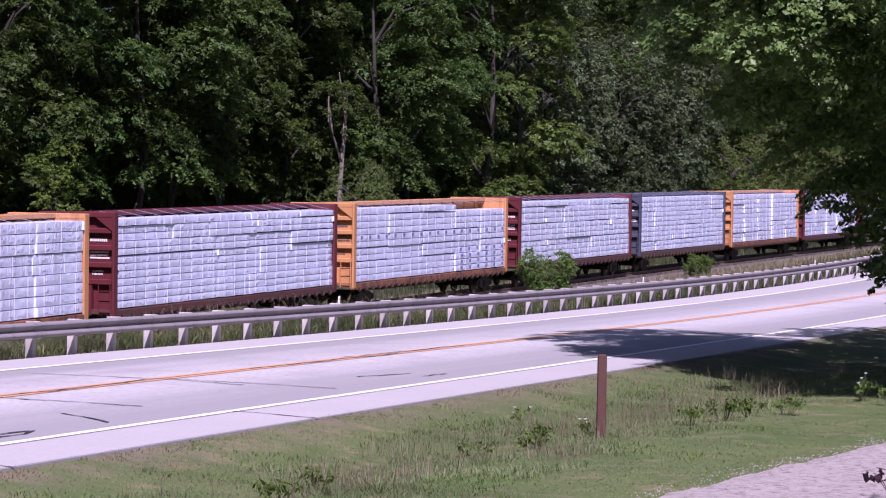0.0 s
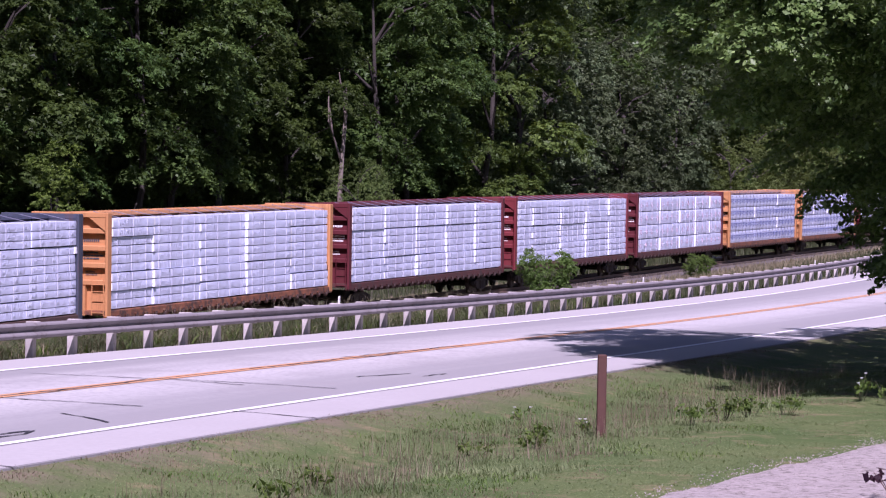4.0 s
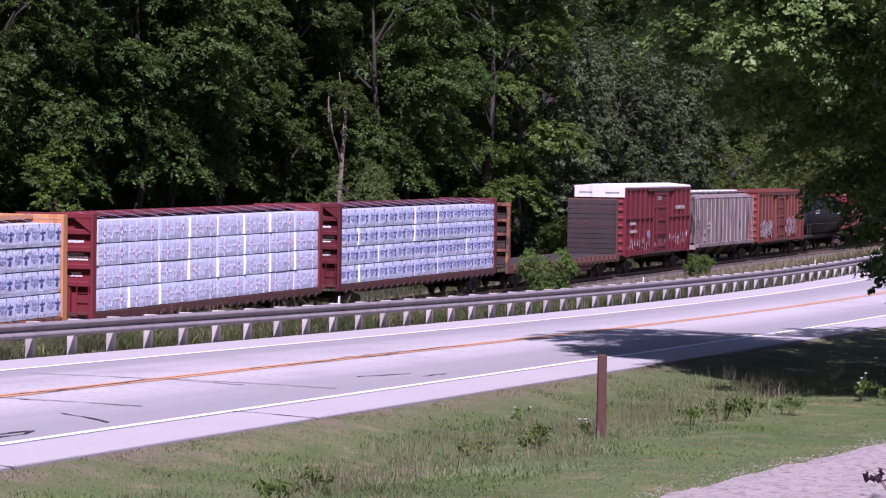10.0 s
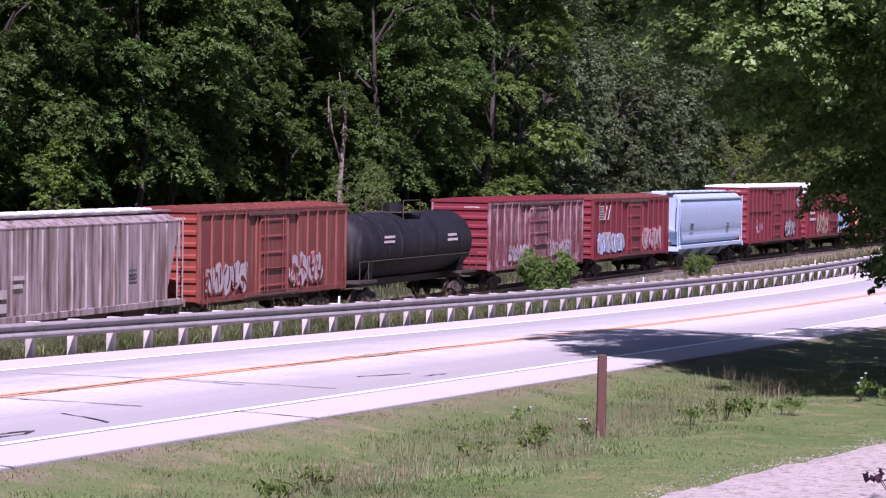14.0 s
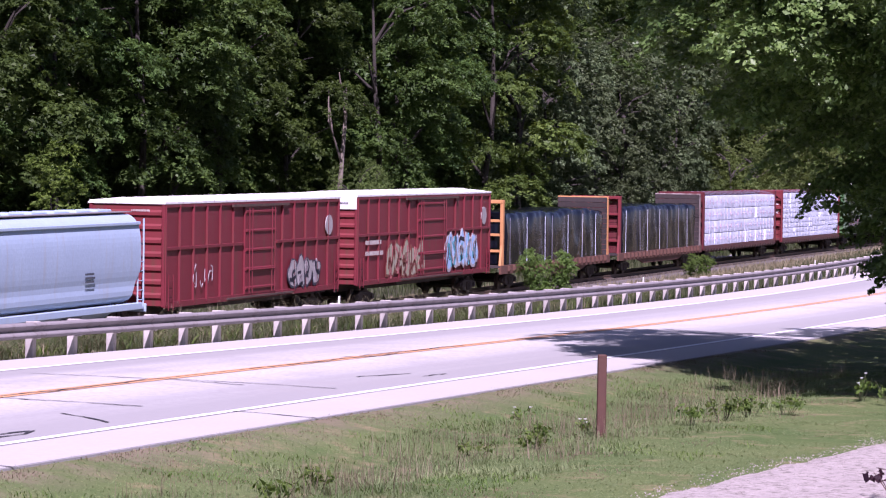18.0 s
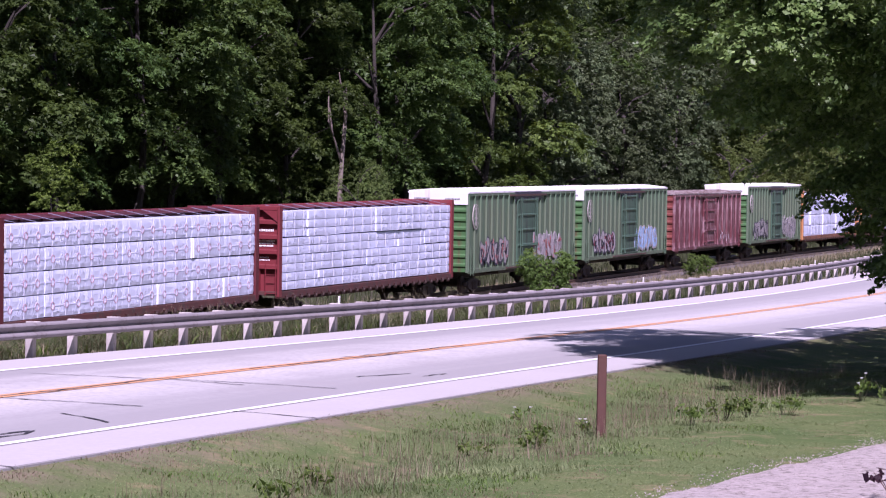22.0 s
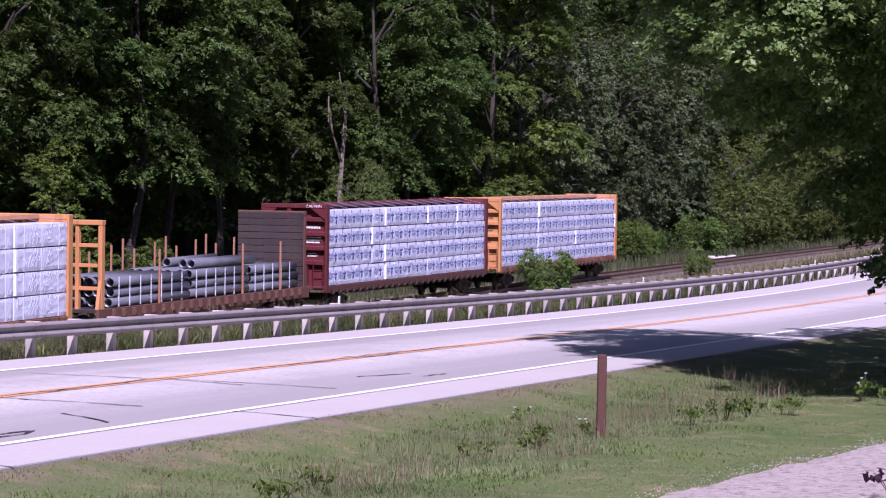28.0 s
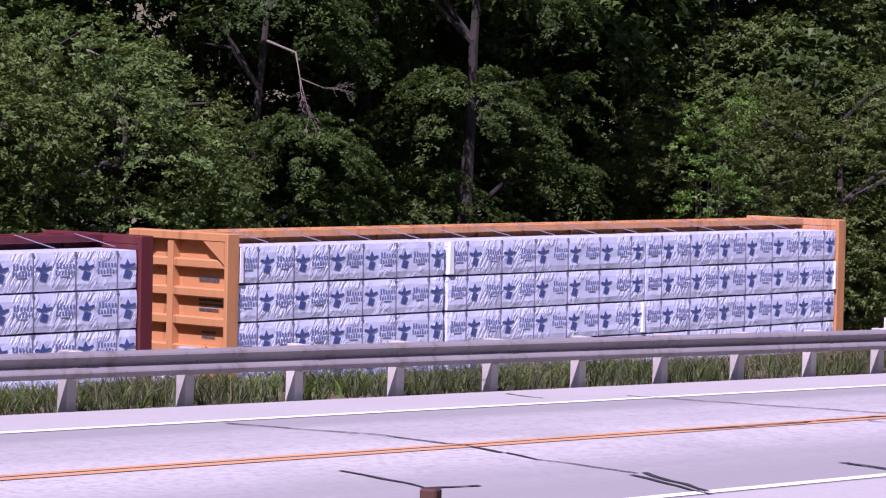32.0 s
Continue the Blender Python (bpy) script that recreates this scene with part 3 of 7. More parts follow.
track = thing("railway_track", "rusty rails on dark sleepers and weedy ballast", "track", kind="structure")
TRACK_X = steps((-900, -60, 12), (-60, 320, 95), (320, 900, 12))
part("ballast", along(TRACK_X, TRACK_MID, rail_z, [(-2.9, -0.75), (-1.8, -0.3), (1.8, -0.3), (2.9, -0.75)]), "ballast", track)
for side in (-0.75, 0.75):
    part("rail", along(TRACK_X, TRACK_MID + side, rail_z, [(-0.07, -0.17), (-0.07, -0.15), (-0.015, -0.13), (-0.015, -0.05), (-0.037, -0.04), (-0.037, 0), (0.037, 0), (0.037, -0.04), (0.015, -0.05), (0.015, -0.13), (0.07, -0.15), (0.07, -0.17)]), "rail", track)


# ---------------------------------------------------------------- railcars
def cached(fn):
    store = {}

    def inner(*a):
        if a not in store:
            store[a] = fn(*a)
        return store[a]
    return inner


def ready(mesh, name, material, smooth=False):
    me = flip_out(mesh.data(name, smooth))
    me.materials.append(M[material])
    return me


@cached
def wheel_data():
    m = Mesh()
    m.rod((0, -0.07, 0), (0, 0.07, 0), 0.43, 20).rod((0, -0.1, 0), (0, -0.06, 0), 0.35, 20).rod((0, -0.13, 0), (0, 0.13, 0), 0.12, 10)
    return ready(m, "wheel", "wheel")


@cached
def side_frame_data():
    m = Mesh()
    m.prism([(-1.25, 0.42), (-1.2, 0.58), (-0.55, 0.72), (0.55, 0.72), (1.2, 0.58), (1.25, 0.42), (0.95, 0.4), (0.62, 0.26), (0.3, 0.2), (-0.3, 0.2), (-0.62, 0.26), (-0.95, 0.4)], -0.08, 0.08, "y")
    for x in (-0.89, 0.89):
        m.rod((x, -0.14, 0.46), (x, 0.12, 0.46), 0.13, 10)
    for x in (-0.18, 0, 0.18):
        m.rod((x, -0.1, 0.24), (x, -0.1, 0.6), 0.07, 8)
    return ready(m, "side_frame", "steel_dark")


@cached
def bolster_data():
    m = Mesh().box(-0.2, 0.2, -0.95, 0.95, 0.5, 0.78, 0.03)
    for x in (-0.89, 0.89):
        m.rod((x, -0.8, 0.43), (x, 0.8, 0.43), 0.08, 8)
    return ready(m, "bolster", "steel_dark")


@cached
def coupler_data():
    m = Mesh().box(-0.9, 0, -0.09, 0.09, 0.76, 0.98, 0.02).box(-1.05, -0.82, -0.17, 0.15, 0.72, 1.02, 0.03)
    m.rod((-0.4, 0.35, 0.85), (-0.85, 0.42, 0.55), 0.03, 6)
    return ready(m, "coupler", "steel_dark")


def running_gear(car, x0, x1, inset=2.6):
    """Two bogies and two couplers under a car that reaches from x0 to x1."""
    for x in (x0 + inset, x1 - inset):
        bogie = part("bogie", bolster_data(), "", car, at=pose(x, 0, 0))
        for wx in (-0.89, 0.89):
            for wy in (-0.75, 0.75):
                part("wheel", wheel_data(), "", bogie, at=pose(wx, wy, 0.43))
        for y in (-1.02, 1.02):
            part("side_frame", side_frame_data(), "", bogie, at=pose(0, y, 0))
    part("coupler", coupler_data(), "", car, at=pose(x0, 0, 0))
    part("coupler", coupler_data(), "", car, at=pose(x1, 0, 0, 0, 0, 180))


@cached
def bundle_data(length, height, depth, seed, material):
    """One wrapped lumber bundle: a soft, creased sheet round a block; its front is at y = 0."""
    rng = random.Random(seed * 7 + int(length * 100))
    nx, nz = max(4, int(length / 0.2)), max(3, int(height / 0.11))
    m = Mesh()
    v, off = [], rng.uniform(0, 50)
    for i in range(nx + 1):
        for k in range(nz + 1):
            u, w = i / nx, k / nz
            x, z = u * length, w * height
            crease = min(0.02, height * 0.03) * (1 - 2.4 * abs(noise.noise((x * 1.3 + z * 2.4 + off, z * 3.2 - x * 1.1, seed)))) * 0.6 + 0.008 * noise.noise((x * 5 + off, z * 8 - x * 3, seed + 9))
            edge = min(0.02, height * 0.03) * (max(0, abs(w - 0.5) * 2 - 0.8) * 5) ** 2 + 0.02 * (max(0, abs(u - 0.5) * 2 - 0.95) * 20) ** 2
            v.append((x, edge - crease * 0.55 + 0.01, z * 0.985 + 0.012 * noise.noise((x * 0.8 + off, k * 0.0, seed)) * (1 if k == nz else 0) + (0.016 * noise.noise((x * 1.1, off, seed + 2.0)) if k == 0 else 0)))
    n = nz + 1
    m.add(v, [(i * n + k, (i + 1) * n + k, (i + 1) * n + k + 1, i * n + k + 1) for i in range(nx) for k in range(nz)])
    b = len(m.v)
    m.v += [(x, depth, z) for x in (0, length) for z in (0, height * 0.985)]
    top = [i * n + nz for i in range(nx + 1)]
    bot = [i * n for i in range(nx + 1)]
    m.f += [tuple(top + [b + 3, b + 1]), tuple(reversed(bot + [b + 2, b])), (b, b + 2, b + 3, b + 1)]
    m.f += [tuple([k for k in range(n)] + [b + 1, b]), tuple([nx * n + k for k in range(nz, -1, -1)] + [b + 2, b + 3])]
    me = m.data("wrapped_pack")
    me.materials.append(M[material])
    return flip_out(me)


@cached
def strap_data(length, height, gap, colour="strap"):
    m = Mesh()
    k = max(1, round(length / gap))
    w = 0.007
    for i in range(k):
        x = (i + 0.5) * length / k
        m.box(x - w, x + w, -0.009, 0.03, 0.004, height * 0.985)
        if colour == "strap":
            m.box(x - 0.025, x + 0.025, -0.012, 0.02, height * 0.9, height * 0.99)
    return ready(m, "strapping", colour)


def thick_line(m, pts, w, y0=-0.03, y1=0.0):
    """A ribbon in the x-z plane, y0 to y1 thick."""
    for (ax, az), (bx, bz) in zip(pts, pts[1:]):
        d = math.hypot(bx - ax, bz - az) or 1
        nx, nz = -(bz - az) / d * w / 2, (bx - ax) / d * w / 2
        ex, ez = (bx - ax) / d * w * 0.3, (bz - az) / d * w * 0.3
        m.prism([(ax - ex + nx, az - ez + nz), (bx + ex + nx, bz + ez + nz), (bx + ex - nx, bz + ez - nz), (ax - ex - nx, az - ez - nz)], y0, y1, "y")


@cached
def print_data(length, height, style, ink):
    """The maker's marks printed along a bundle, as plain shapes."""
    m = Mesh()
    gap = 1.17 if style == "tree" else 1.25
    k = max(1, round(length / gap))
    for i in range(k):
        x, h = (i + 0.5) * length / k, height
        if ink == "mark":
            if style == "tree":
                u = x + 0.28
                m.prism([(u - 0.11, h * 0.29), (u + 0.06, h * 0.25), (u + 0.12, h * 0.43), (u - 0.05, h * 0.48)], -0.006, 0.02, "y")
                m.prism([(u - 0.21, h * 0.57), (u - 0.17, h * 0.62), (u - 0.06, h * 0.59), (u, h * 0.74), (u + 0.07, h * 0.60), (u + 0.20, h * 0.63), (u + 0.22, h * 0.58), (u + 0.05, h * 0.505), (u - 0.05, h * 0.505)], -0.006, 0.02, "y")
            else:
                u, r = x + 0.06 * math.sin(i * 2.1), 0.105
                cz = h * (0.45 + 0.03 * math.sin(i * 1.3))
                for d in (-1, 1):
                    thick_line(m, [(u + d * r * 1.3 * math.sin(a * math.pi / 8), cz - r * 1.2 * math.cos(a * math.pi / 8)) for a in range(9)], 0.04, -0.006, 0.02)
        else:
            if style == "tree":
                u = x - 0.50
                for c in range(6):
                    m.box(u + c * 0.085, u + 0.042 + c * 0.085, -0.006, 0.02, h * 0.57, h * (0.70 if c in (0, 1) else 0.655))
                for c in range(7):
                    m.box(u - 0.02 + c * 0.08, u + 0.02 + c * 0.08, -0.006, 0.02, h * 0.41, h * (0.53 if c in (0, 3, 4) else 0.49))
                m.box(u + 0.1, u + 0.36, -0.006, 0.02, h * 0.345, h * 0.36)
            else:
                for c in range(5):
                    m.box(x - 0.52 + c * 0.075, x - 0.47 + c * 0.075, -0.006, 0.02, h * 0.44, h * (0.52 if c % 2 else 0.50))
                for c in range(4):
                    m.box(x + 0.2 + c * 0.08, x + 0.25 + c * 0.08, -0.006, 0.02, h * 0.44, h * 0.5)
    return ready(m, "print", {"treemark": "ink_blue", "treetext": "ink_grey", "ringmark": "ink_red", "ringtext": "ink_pale"}[style + ink])


@cached
def dash_data(length, height, size):
    m = Mesh()
    k = max(1, round(length / 1.15))
    for i in range(k):
        x = (i + 0.5) * length / k + 0.2
        m.box(x - size, x + size, -0.006, 0.02, height * 0.36, height * 0.36 + size * 0.9)
    return ready(m, "print", "ink_grey" if size > 0.1 else "ink_pale")


@cached
def flap_data(height, w):
    m = Mesh().prism([(-w, 0.02), (w, 0.02), (w * 0.7, height * 0.96), (-w * 0.8, height * 0.98)], -0.03, 0.05, "y")
    return ready(m, "wrap_fold", "wrap_flap")


def stuff(ob):
    ob["kind"] = "stuff"
    return ob


def lumber_load(car, spec, rng, x0=0.05, x1=22.2, z0=1.2, z1=4.36):
    """Both sides of a centre-beam car, stacked with wrapped bundles."""
    tiers, cols, style, wrap = spec["tiers"], spec["cols"], spec["style"], spec.get("wrap", "wrap")
    h = (z1 - z0) / tiers
    thin = tiers > 5
    cuts, run, sunk, shift, low = [], 0, set(), 0.0, 0.0
    for k in range(tiers):
        if run == 0 or not thin:
            # a fresh lift of packs: new joints, and here and there a dark gap under it
            cuts = [x0 + (x1 - x0) * c for c in cols]
            if spec.get("slip"):
                cuts = [c + (rng.uniform(-0.7, 0.7) if 0 < i < len(cuts) - 1 else 0) for i, c in enumerate(cuts)]
            run = rng.choice((2, 3, 3, 4))
            sunk = {i for i in range(len(cuts)) if thin and k and rng.random() < 0.4}
            lean = [rng.choice((0.0, 0.015, 0.03, 0.06)) for _ in cuts]
            first = k
        run -= 1
        for i, (a, b) in enumerate(zip(cuts, cuts[1:])):
            ln = min(round((b - a - 0.03) * 4) / 4, b - a - 0.01)
            if thin:
                ln = round(b - a - 0.008, 2)
            if spec.get("short_from") and a > x1 * spec["short_from"] and k >= tiers - spec["short_tiers"]:
                continue
            gap = 0.05 if (i in sunk and k == first) else (0.024 if thin else 0.03)
            back = lean[i] if thin else rng.choice((0.0, 0.0, 0.015, 0.03))
            ob = part("wrapped_pack", bundle_data(round(ln, 2), round(h - gap, 3), 1.2, rng.randint(0, 3), wrap), "", car, at=pose(a, -1.45 + back, z0 + k * h + (gap if thin else 0)))
            stuff(part("strapping", strap_data(round(ln, 2), round(h - gap, 3), 1.17 if tiers < 6 else 1.1, "strap" if style == "tree" else "strap_pale"), "", ob))
            if style in ("tree", "ring"):
                stuff(part("print", print_data(round(ln, 2), round(h, 3), style, "mark"), "", ob))
                stuff(part("print", print_data(round(ln, 2), round(h, 3), style, "text"), "", ob))
            if style == "dash":
                stuff(part("print", dash_data(round(ln, 2), round(h, 3), 0.055), "", ob))
            if style == "block" and k in spec["block_tiers"] and (a > x1 * 0.6 or k == spec["block_tiers"][-1]):
                stuff(part("print", dash_data(round(ln, 2), round(h, 3), 0.14), "", ob))
            if rng.random() < spec.get("flaps", 0.08 if thin else 0.22):
                fold_x = rng.choice((0.05, ln - 0.05)) if not spec.get("flaps") else 0.06
                part("wrap_fold", flap_data(round(h - gap, 3), rng.choice((0.03, 0.05, 0.08))), "", ob, at=pose(fold_x, 0, 0))
        part("wrapped_pack", bundle_data(22.0, round(h - 0.02, 3), 1.2, 1, wrap), "", car, at=pose(22.15, 1.45, z0 + k * h, 0, 0, 180))


@cached
def winch_data(colour):
    m = Mesh().prism([(-0.16, 0), (0.16, 0), (0.05, -0.2), (-0.05, -0.2)], -0.06, 0.05, "y").box(-0.09, 0.03, -0.1, 0.02, -0.16, -0.06, 0.02)
    return ready(m, "winch", colour)


def stencil(parent, name, x, z, w, h, rows, y, material="mark_white", seed=0, face="y"):
    """Unreadable lettering as rows of short bars."""
    rng, m = random.Random(seed), Mesh()
    for r in range(rows):
        u, rh = 0.0, h / (rows * 1.9)
        zz = z + h - (r + 0.8) * h / rows
        while u < w * rng.uniform(0.75, 1.0):
            b = rh * rng.uniform(0.45, 0.7) if rows < 3 else rng.uniform(0.08, 0.25)
            b = min(b, w - u)
            if b <= 0.005:
                break
            if face == "y":
                m.box(x + u, x + u + b, y - 0.006, y + 0.004, zz, zz + rh)
            else:
                m.box(y - 0.006, y + 0.004, x - u - b, x - u, zz, zz + rh)
            u += b + max(0.02, rh * 0.25)
    if m.v:
        stuff(part(name, m, material, parent))


def spray(parent, x, z, w, h, colours, y, seed, strokes=9):
    """Sprayed lettering: fat rounded letters with a rim, or loose looping lines where there is one colour."""
    rng = random.Random(seed)
    layers = [Mesh() for _ in colours]
    n = max(3, round(w / (h * 0.62)))

    def curve(p, q, r, k=7):
        return [((1 - u) ** 2 * p[0] + 2 * u * (1 - u) * q[0] + u * u * r[0], (1 - u) ** 2 * p[1] + 2 * u * (1 - u) * q[1] + u * u * r[1]) for u in [i / k for i in range(k + 1)]]

    def blob(m, cx, cz, rx, rz, ph, depth):
        pts = []
        for i in range(18):
            a = 2 * math.pi * i / 18
            k = 1 + 0.16 * math.sin(3 * a + ph) + 0.09 * math.sin(5 * a - ph * 1.7)
            c, s_ = math.cos(a), math.sin(a)
            q = (abs(c) ** 3 + abs(s_) ** 3) ** (-1 / 3)
            pts.append((cx + rx * k * q * c, cz + rz * k * q * s_))
        m.prism(pts, y - depth, y + 0.01, "y")

    lw = w / n
    for i in range(n):
        cx, cz, ph = x + (i + 0.5) * lw, z + h * (0.5 + rng.uniform(-0.06, 0.06)), rng.uniform(0, 6.28)
        spot = lambda: (cx + rng.uniform(-0.42, 0.42) * lw, cz + rng.uniform(-0.42, 0.42) * h)
        if len(layers) == 1:
            for _ in range(2):
                thick_line(layers[0], curve(spot(), spot(), spot()), h * 0.035, y - 0.008, y + 0.01)
            continue
        tall = rng.uniform(0.38, 0.5)
        blob(layers[-1], cx, cz, lw * 0.56, h * tall, ph, 0.006)
        blob(layers[0], cx, cz + 0.02 * h, lw * 0.47, h * (tall - 0.06), ph, 0.009)
        for li, m in enumerate(layers[1:], 1):
            for _ in range(2):
                thick_line(m, curve(spot(), spot(), spot()), h * rng.uniform(0.06, 0.12), y - 0.011 - 0.002 * li, y + 0.01)
    for m, c in zip(layers, colours):
        stuff(part("spray_paint", m, c, parent, "sprayed lettering"))


@cached
def bulkhead_data(colour):
    """Plate with a cut-out at its foot; the outside faces -x."""
    return ready(Mesh().prism([(-1.38, 1.0), (-0.45, 1.0), (-0.45, 2.05), (1.38, 2.05), (1.38, 4.44), (-1.38, 4.44)], -0.10, 0.0), "bulkhead", colour)


@cached
def bulkhead_pieces(colour):
    """The flanges, top rail, gussets and stiffeners round a bulkhead's plate."""
    out = [("flange", Mesh().box(-0.34, 0.02, y, y + 0.10, 0.95, 4.6, 0.02)) for y in (-1.47, 1.37)]
    out += [("top_rail", Mesh().box(-0.335, 0.015, -1.37, 1.37, 4.42, 4.6, 0.02))]
    out += [("gusset", Mesh().prism([(d * 1.37, 4.42), (d * 0.75, 4.42), (d * 1.37, 3.95)], -0.325, -0.29, "x")) for d in (-1, 1)]
    out += [("stiffener", Mesh().box(-0.30, -0.10, 0.15, 0.32, 2.05, 4.42)), ("stiffener", Mesh().box(-0.30, -0.10, -0.6, -0.46, 1.0, 2.04))]
    return [(n, ready(m, n, colour)) for n, m in out]


@cached
def rib_data(colour):
    return ready(Mesh().box(-0.28, -0.09, -1.36, 1.36, -0.1, 0.1, 0.03), "rib", colour)


@cached
def ladder_data(colour):
    m = Mesh()
    for x in (-0.22, 0.22):
        m.rod((x, 0, 1.0), (x, 0, 2.3), 0.018, 5)
    for k in range(4):
        m.rod((-0.22, 0, 1.1 + k * 0.33), (0.22, 0, 1.1 + k * 0.33), 0.016, 5)
    return ready(m, "ladder", colour)


CARS = []      # (car, where its load begins at t = 0, reach)


def car_thing(label, category, start, reach):
    car = thing("railcar", label, category, "cars of the freight train")
    CARS.append((car, start, reach))
    return car


def centre_beam(start, colour, label, spec, seed):
    car, rng, L = car_thing(label, "railcar", start, 22.25), random.Random(seed), 22.25
    sill = {"yellow": "yellow_sill", "slate": "sill_grime"}.get(colour, "maroon_sill")
    m = Mesh().box(-0.3, L + 0.3, -1.42, 1.42, 1.02, 1.18, 0.01).box(-0.3, L + 0.3, -1.46, -1.30, 0.9, 1.16, 0.01).box(-0.3, L + 0.3, 1.30, 1.46, 0.9, 1.16, 0.01)
    m.prism([(4.2, 1.02), (6.5, 0.62), (L - 6.5, 0.62), (L - 4.2, 1.02)], -0.3, 0.3, "y")
    part("deck", m, sill, car, "")
    m = Mesh().box(0, L, -0.30, 0.30, 4.44, 4.50).box(0, L, -0.36, -0.27, 4.44, 4.60, 0.02).box(0, L, 0.27, 0.36, 4.44, 4.60, 0.02)
    for k in range(30):
        x = 0.4 + k * (L - 0.8) / 29
        m.box(x - 0.08, x + 0.08, -0.28, 0.28, 4.48, 4.585, 0.01)
    part("top_chord", m, colour, car)
    m = Mesh()
    for k in range(13):
        x = 0.7 + k * (L - 1.4) / 12
        m.box(x - 0.12, x + 0.12, -0.1, 0.1, 1.18, 4.5)
    m.box(0, L, -0.04, 0.04, 3.3, 4.5)
    part("centre_beam", m, colour, car)
    for x, turn in ((0.0, 0), (L, 180)):
        b = part("bulkhead", bulkhead_data(colour), "", car, at=pose(x, 0, 0, 0, 0, turn))
        for n, me in bulkhead_pieces(colour):
            part(n, me, "", b)
        for z in (2.15, 2.75, 3.35, 3.95):
            part("rib", rib_data(colour), "", b, at=pose(0, 0, z))
        part("ladder", ladder_data(colour), "", b, at=pose(-0.33, -1.1, 0, 0, 0, 90))
        if turn == 0:
            ink = "mark_dark" if colour == "yellow" else "white_paint"
            stencil(b, "car_number", -0.45, 3.54, 0.7, 0.17, 1, -0.115, ink, seed, "x")
            stencil(b, "lettering", -0.45, 2.95, 0.75, 0.3, 3, -0.115, ink, seed + 1, "x")
            stencil(b, "lettering", -0.55, 2.38, 0.45, 0.2, 2, -0.115, ink, seed + 2, "x")
    n = 26
    for i in range(n):
        part("winch", winch_data(sill), "", car, at=pose(0.5 + (L - 1) * i / (n - 1), -1.46, 1.0))
    m = Mesh()
    for i in range(14):
        x = 0.8 + (L - 1.6) * i / 13
        m.rod((x, -0.38, 4.62), (x + 0.15, -1.4, 4.4), 0.012, 4)
    stuff(part("tie_down", m, "strap", car))
    lumber_load(car, spec, rng, z1=spec.get("top", 4.36))
    running_gear(car, -0.34, L + 0.34)
    return car


def corrugated_end(m, x, out, y, z0, z1, n):
    """Horizontal ridges across an end wall; out is -1 or 1."""
    for k in range(n):
        z = z0 + (z1 - z0) * (k + 0.5) / n
        h = (z1 - z0) / n * 0.32
        m.prism([(x, z - h), (x + out * 0.09, z - h * 0.35), (x + out * 0.09, z + h * 0.35), (x, z + h)], -y, y, "y")


